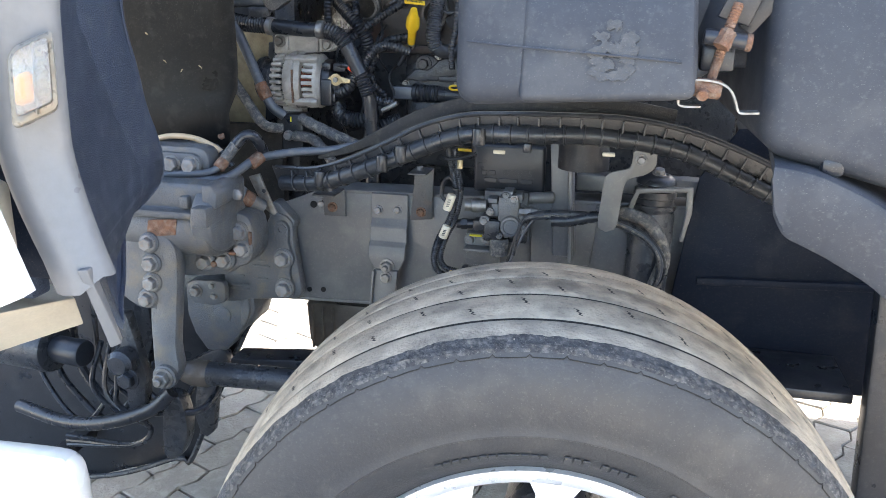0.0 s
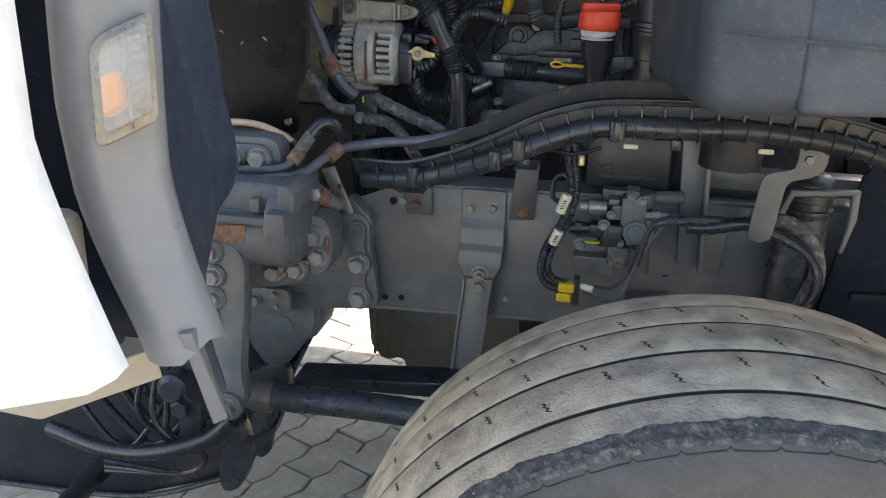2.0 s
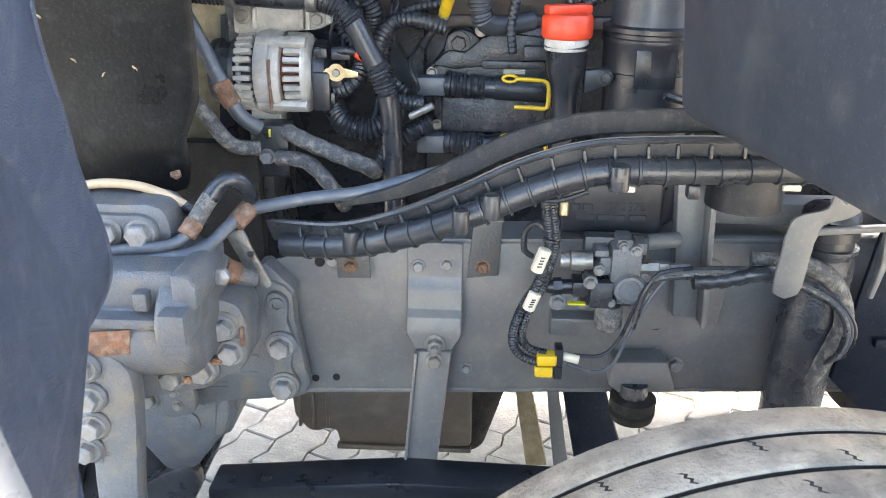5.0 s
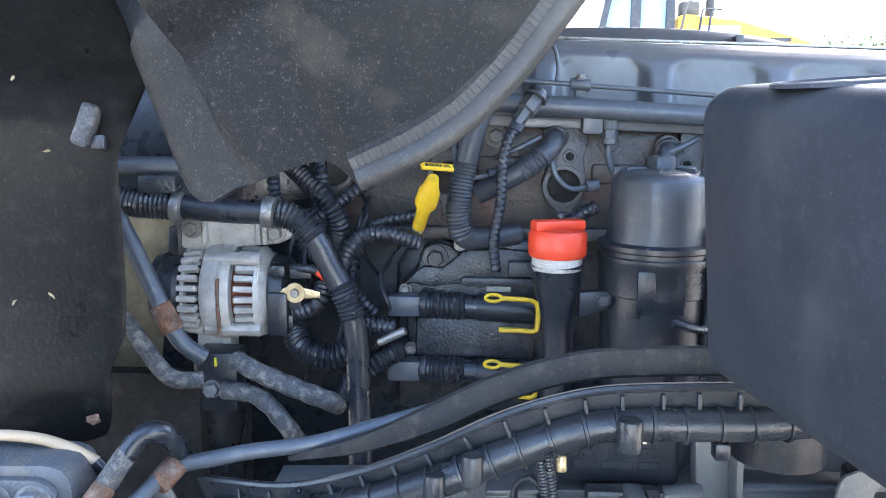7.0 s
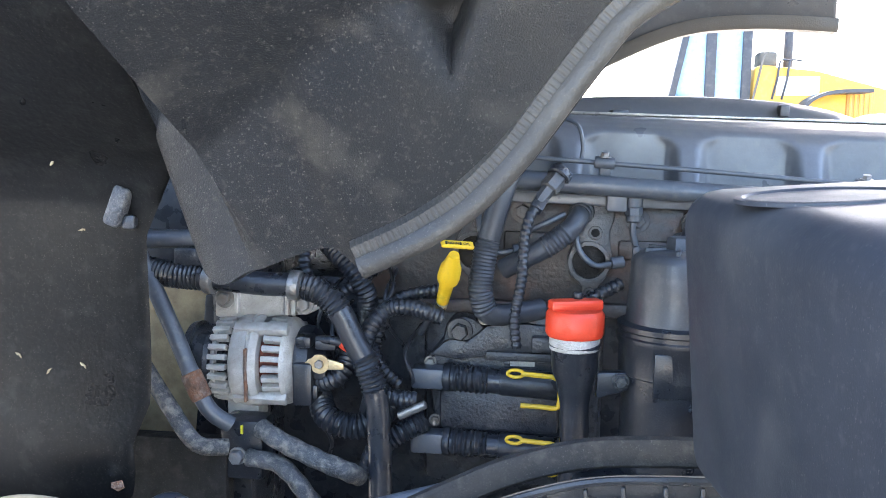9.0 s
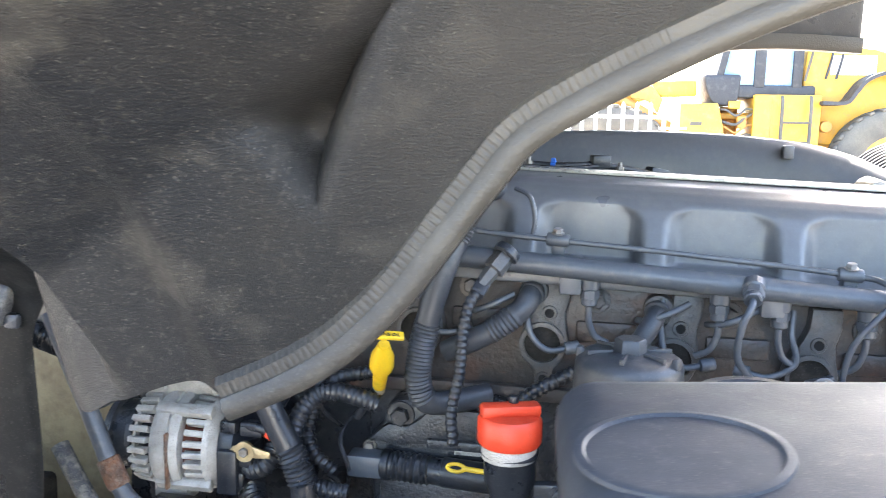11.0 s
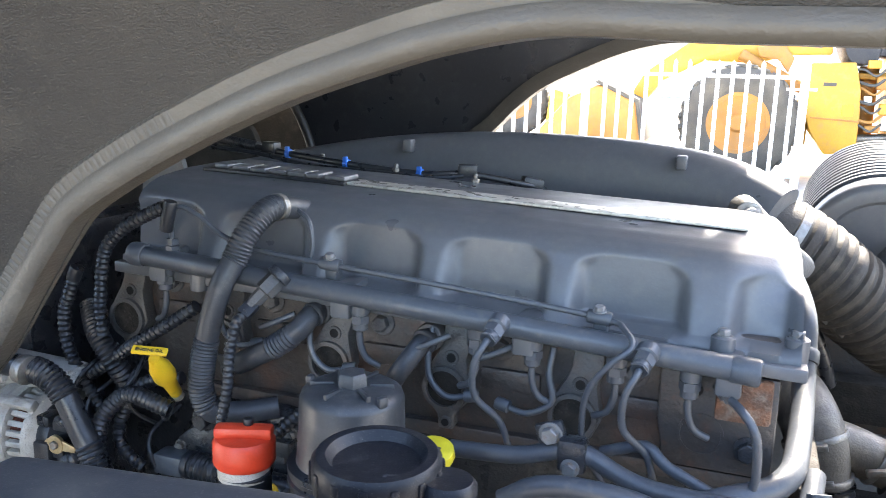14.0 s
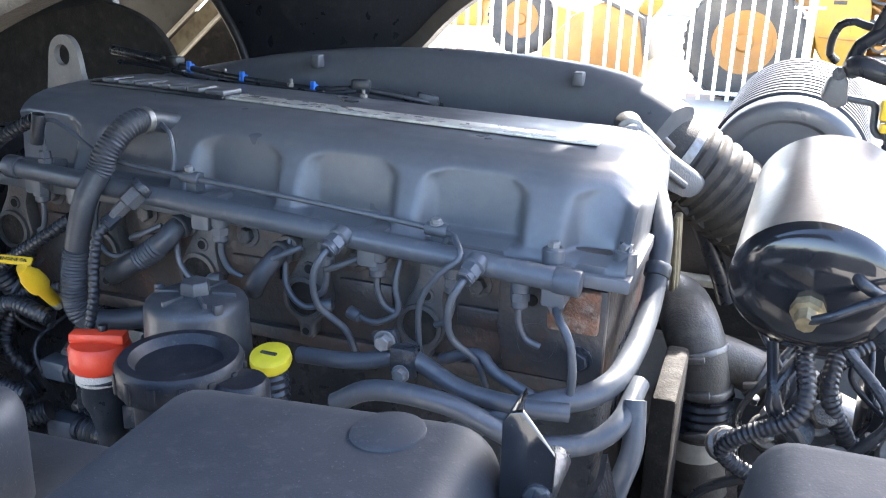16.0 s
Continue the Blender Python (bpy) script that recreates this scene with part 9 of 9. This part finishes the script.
part("cab_floor", box((2.05, LY + 0.15, 2.10), (3.75, LY + 1.8, 2.32), 0.04, 2), GUARD, ld, "grey cab sill")
part("cab_bulge", slab(curve2([(1.86, 2.50), (1.92, 2.22), (2.04, 2.00), (2.20, 1.96), (2.44, 2.02), (2.50, 2.50)], 2), LY + 0.1, LY + 1.7, 0.05), GUARD, ld, "dark rounded cab footwell")
part("cab_glass", slab([(2.14, 2.32), (3.40, 2.32), (3.42, 3.70), (2.42, 3.70)], LY + 0.22, LY + 1.7, 0.02), STEELBLUE, ld, "hazy blue cab glass")
for x0, x1, xt in ((2.72, 2.90, 2.72), (3.36, 3.52, 3.36), (2.04, 2.16, 2.34)):
    part("cab_pillar", slab([(x0, 2.28), (x1, 2.28), (xt + x1 - x0, 3.78), (xt, 3.78)], LY + 0.14, LY + 0.28, 0.015), GUARD, ld, "grey cab pillar")
part("cab_roof", box((2.25, LY + 0.05, 3.72), (3.62, LY + 1.9, 3.95), 0.06, 3), FENCE, ld)
part("grab_rail", tube([(3.55, LY + 0.10, 2.40), (3.62, LY + 0.04, 2.80), (3.70, LY + 0.04, 3.20), (3.78, LY + 0.10, 3.28)], 0.022, 8, 0.06), LOADER_TYRE, ld)
part("hood", slab([(3.56, 2.30), (3.60, 3.02), (3.75, 3.08), (4.70, 2.98), (5.80, 2.68), (6.32, 2.50), (6.40, 2.38), (6.42, 1.30), (3.70, 1.30)], LY + 0.30, LY + 1.8, 0.07), LOADER, ld, "yellow sloping engine hood")
# Glare on the yellow hood, put in as a white patch.
part("hood_glare_panel", box((4.00, LY + 0.29, 2.52), (4.75, LY + 0.31, 2.86), 0.02, 2), FENCE, ld, "white patch painted for glare on the hood")
vent = part("side_vent", box((5.22, LY + 0.275, 1.95), (5.70, LY + 0.31, 2.62), 0.02, 1), LOADER_RIM, ld, "rusty orange side vent")
for k in range(5):
    part("vent_slat", box((5.27 + 0.085 * k, LY + 0.262, 2.0), (5.31 + 0.085 * k, LY + 0.280, 2.56), 0.004, 1), LOADER, vent)
part("exhaust", rod((4.33, LY + 0.9, 2.9), (4.33, LY + 0.9, 3.85), 0.085, 18, 0.01), GUARD, ld, "grey exhaust stack")
part("air_cleaner", box((3.70, LY + 0.45, 3.02), (4.04, LY + 0.85, 3.33), 0.06, 3), LOADER_TYRE, ld, "dark air cleaner")
for x0 in (4.05, 4.22):
    part("hand_rail", tube([(x0 - 0.12, LY + 0.28, 2.45), (x0 - 0.05, LY + 0.26, 2.80), (x0 - 0.02, LY + 0.26, 3.10), (x0 + 0.05, LY + 0.30, 3.16), (x0 + 0.22, LY + 0.34, 3.14)], 0.02, 8, 0.06), GUARD, ld)
part("counterweight", box((6.30, LY + 0.35, 0.75), (6.72, LY + 1.75, 1.95), 0.08, 3), LOADER_RIM, ld)


def far_machine(at, s, label):
    """A loader further off: wheels, hood, cab and boom."""
    X, Y = at
    t = thing("wheel_loader", (X, Y, 0), label, "wheel loader", "far loaders")
    loader_wheel(t, (X, Y, 0.7 * s), 0.72 * s)
    loader_wheel(t, (X + 3.0 * s, Y, 0.7 * s), 0.72 * s)
    part("hood", slab([(X - 1.9 * s, 0.6 * s), (X + 0.3 * s, 0.6 * s), (X + 0.3 * s, 2.1 * s), (X - 1.2 * s, 2.05 * s), (X - 1.9 * s, 1.7 * s)], Y + 0.2 * s, Y + 1.8 * s, 0.08), LOADER, t)
    part("front_frame", box((X + 0.9 * s, Y + 0.2 * s, 0.5 * s), (X + 2.1 * s, Y + 1.8 * s, 1.45 * s), 0.08, 3), LOADER, t)
    part("cab_frame", box((X + 0.3 * s, Y + 0.3 * s, 1.5 * s), (X + 1.5 * s, Y + 1.7 * s, 3.1 * s), 0.06, 2), LOADER, t)
    part("cab_glass", box((X + 0.38 * s, Y + 0.28 * s, 1.95 * s), (X + 1.42 * s, Y + 0.30 * s, 2.95 * s), 0.01, 1), WINDOW, t, "dark cab window")
    part("lift_arm", slab([(X + 1.3 * s, 1.7 * s), (X + 3.6 * s, 0.75 * s), (X + 3.9 * s, 0.4 * s), (X + 3.3 * s, 0.55 * s), (X + 1.2 * s, 1.4 * s)], Y + 0.5 * s, Y + 0.7 * s, 0.02), LOADER, t)
    part("bucket", slab([(X + 3.7 * s, 0.1), (X + 4.8 * s, 0.05), (X + 4.5 * s, 0.3), (X + 4.2 * s, 0.9 * s), (X + 3.8 * s, 1.0 * s)], Y - 0.2, Y + 2.2 * s, 0.03), LOADER, t)


far_machine((-9.5, 24.0), 1.3, "yellow wheel loader parked far in the bright yard")
far_machine((13.0, 26.0), 1.3, "yellow wheel loader parked beside the far trees")


def tree(at, h, seed):
    rnd = random.Random(seed)
    t = thing("tree", at, "distant dusty green tree beyond the yard", "tree", "far trees")
    a = Vector(at)
    bm = lathe(a, a + Vector((0, 0, 1)), [(0, 0.22), (h * 0.3, 0.15), (h * 0.6, 0.07)], 8)
    for k in range(6):
        d = Vector((rnd.uniform(-1, 1), rnd.uniform(-1, 1), rnd.uniform(0.4, 1))) * h * 0.28
        bm = join(bm, tube([a + Vector((0, 0, h * 0.32)), a + Vector((0, 0, h * 0.4)) + d * 0.5, a + Vector((0, 0, h * 0.42)) + d], 0.05, 6, 0.2))
    part("trunk", bm, BARK, t)
    verts, faces = [], []
    for k in range(2600):
        d = Vector((rnd.gauss(0, 1), rnd.gauss(0, 1), rnd.gauss(0, 1))).normalized() * rnd.uniform(0.35, 1.0) ** 0.5
        lump = 0.75 + 0.35 * noise.noise(d * 2.3 + a)
        c = a + Vector((d.x * h * 0.38 * lump, d.y * h * 0.38 * lump, h * 0.62 + d.z * h * 0.36 * lump))
        s = rnd.uniform(0.07, 0.16) * h / 6
        u = Vector((rnd.uniform(-1, 1), rnd.uniform(-1, 1), rnd.uniform(-1, 1))).normalized()
        w = u.orthogonal().normalized()
        i = len(verts)
        verts += [c + u * s, c + w * s * 0.6, c - u * s, c - w * s * 0.6]
        faces.append((i, i + 1, i + 2, i + 3))
    me = bpy.data.meshes.new("crown")
    me.from_pydata([tuple(v) for v in verts], [], faces)
    me.materials.append(LEAF)
    place("crown", me, Matrix(), t, "loose crown of small leaves")


for k in range(7):
    tree((17.0 + 3.6 * k, 48 + 3 * (k % 3), 0), 5.4 + 0.5 * (k % 3), k)
wall = tagged(part("backdrop", box((-60, 75, -0.03), (90, 76, 5.5)), FENCE, None, smooth=False), "pale hazy building line beyond the yard", "backdrop", kind="structure")

# ---- block paving under the truck, piece by piece ----
W, L, Z = 0.112, 0.222, 0.016
base = []
for k in range(5):
    base.append((W / 2 + (Z if k % 2 else 0), -L / 2 + L * k / 4))
right = base
leftp = [(x - W, y) for x, y in base[::-1]]
outline = [(x * 0.965, y * 0.975) for x, y in right + leftp]
bm = bmesh.new()
lowv = [bm.verts.new((x, y, -0.02)) for x, y in outline]
midv = [bm.verts.new((x, y, -0.004)) for x, y in outline]
topv = [bm.verts.new((x * 0.95, y * 0.97, 0.0)) for x, y in outline]
n = len(outline)
for a, b in ((lowv, midv), (midv, topv)):
    for k in range(n):
        bm.faces.new((a[k], a[(k + 1) % n], b[(k + 1) % n], b[k]))
bm.faces.new(topv)
bmesh.ops.recalc_face_normals(bm, faces=bm.faces[:])
paver = bpy.data.meshes.new("paver")
bm.to_mesh(paver)
bm.free()
paver.materials.append(PAVER)
rest_v, rest_f = [], []
co = [v.co.copy() for v in paver.vertices]
polys = [tuple(p.vertices) for p in paver.polygons]
TURN_P = Matrix.Rotation(radians(-24), 4, "Z")
count = 0
rp = random.Random(5)
for i in range(-34, 36):
    for j in range(-22, 24):
        p = TURN_P @ Vector((i * W, (j + (0.5 if i % 2 else 0)) * L, 0)) + Vector((-0.2, 3.6, 0))
        if not (-3.0 < p.x < 2.6 and 1.2 < p.y < 6.2):
            continue
        m = Matrix.Translation((p.x, p.y, rp.uniform(-0.004, 0.002))) @ TURN_P @ pose(0, 0, 0, rp.uniform(-0.9, 0.9), rp.uniform(-0.9, 0.9), rp.uniform(-1, 1))
        if -1.15 < p.x < -0.1 and 2.2 < p.y < 4.4 and count < 300:
            place("paver", paver, m, bed)
            count += 1
        else:
            k0 = len(rest_v)
            rest_v += [tuple(m @ c) for c in co]
            rest_f += [tuple(k0 + q for q in f) for f in polys]
me = bpy.data.meshes.new("pavers")
me.from_pydata(rest_v, [], rest_f)
me.materials.append(PAVER)
tagged(place("pavers", me, Matrix(), bed), kind="stuff")
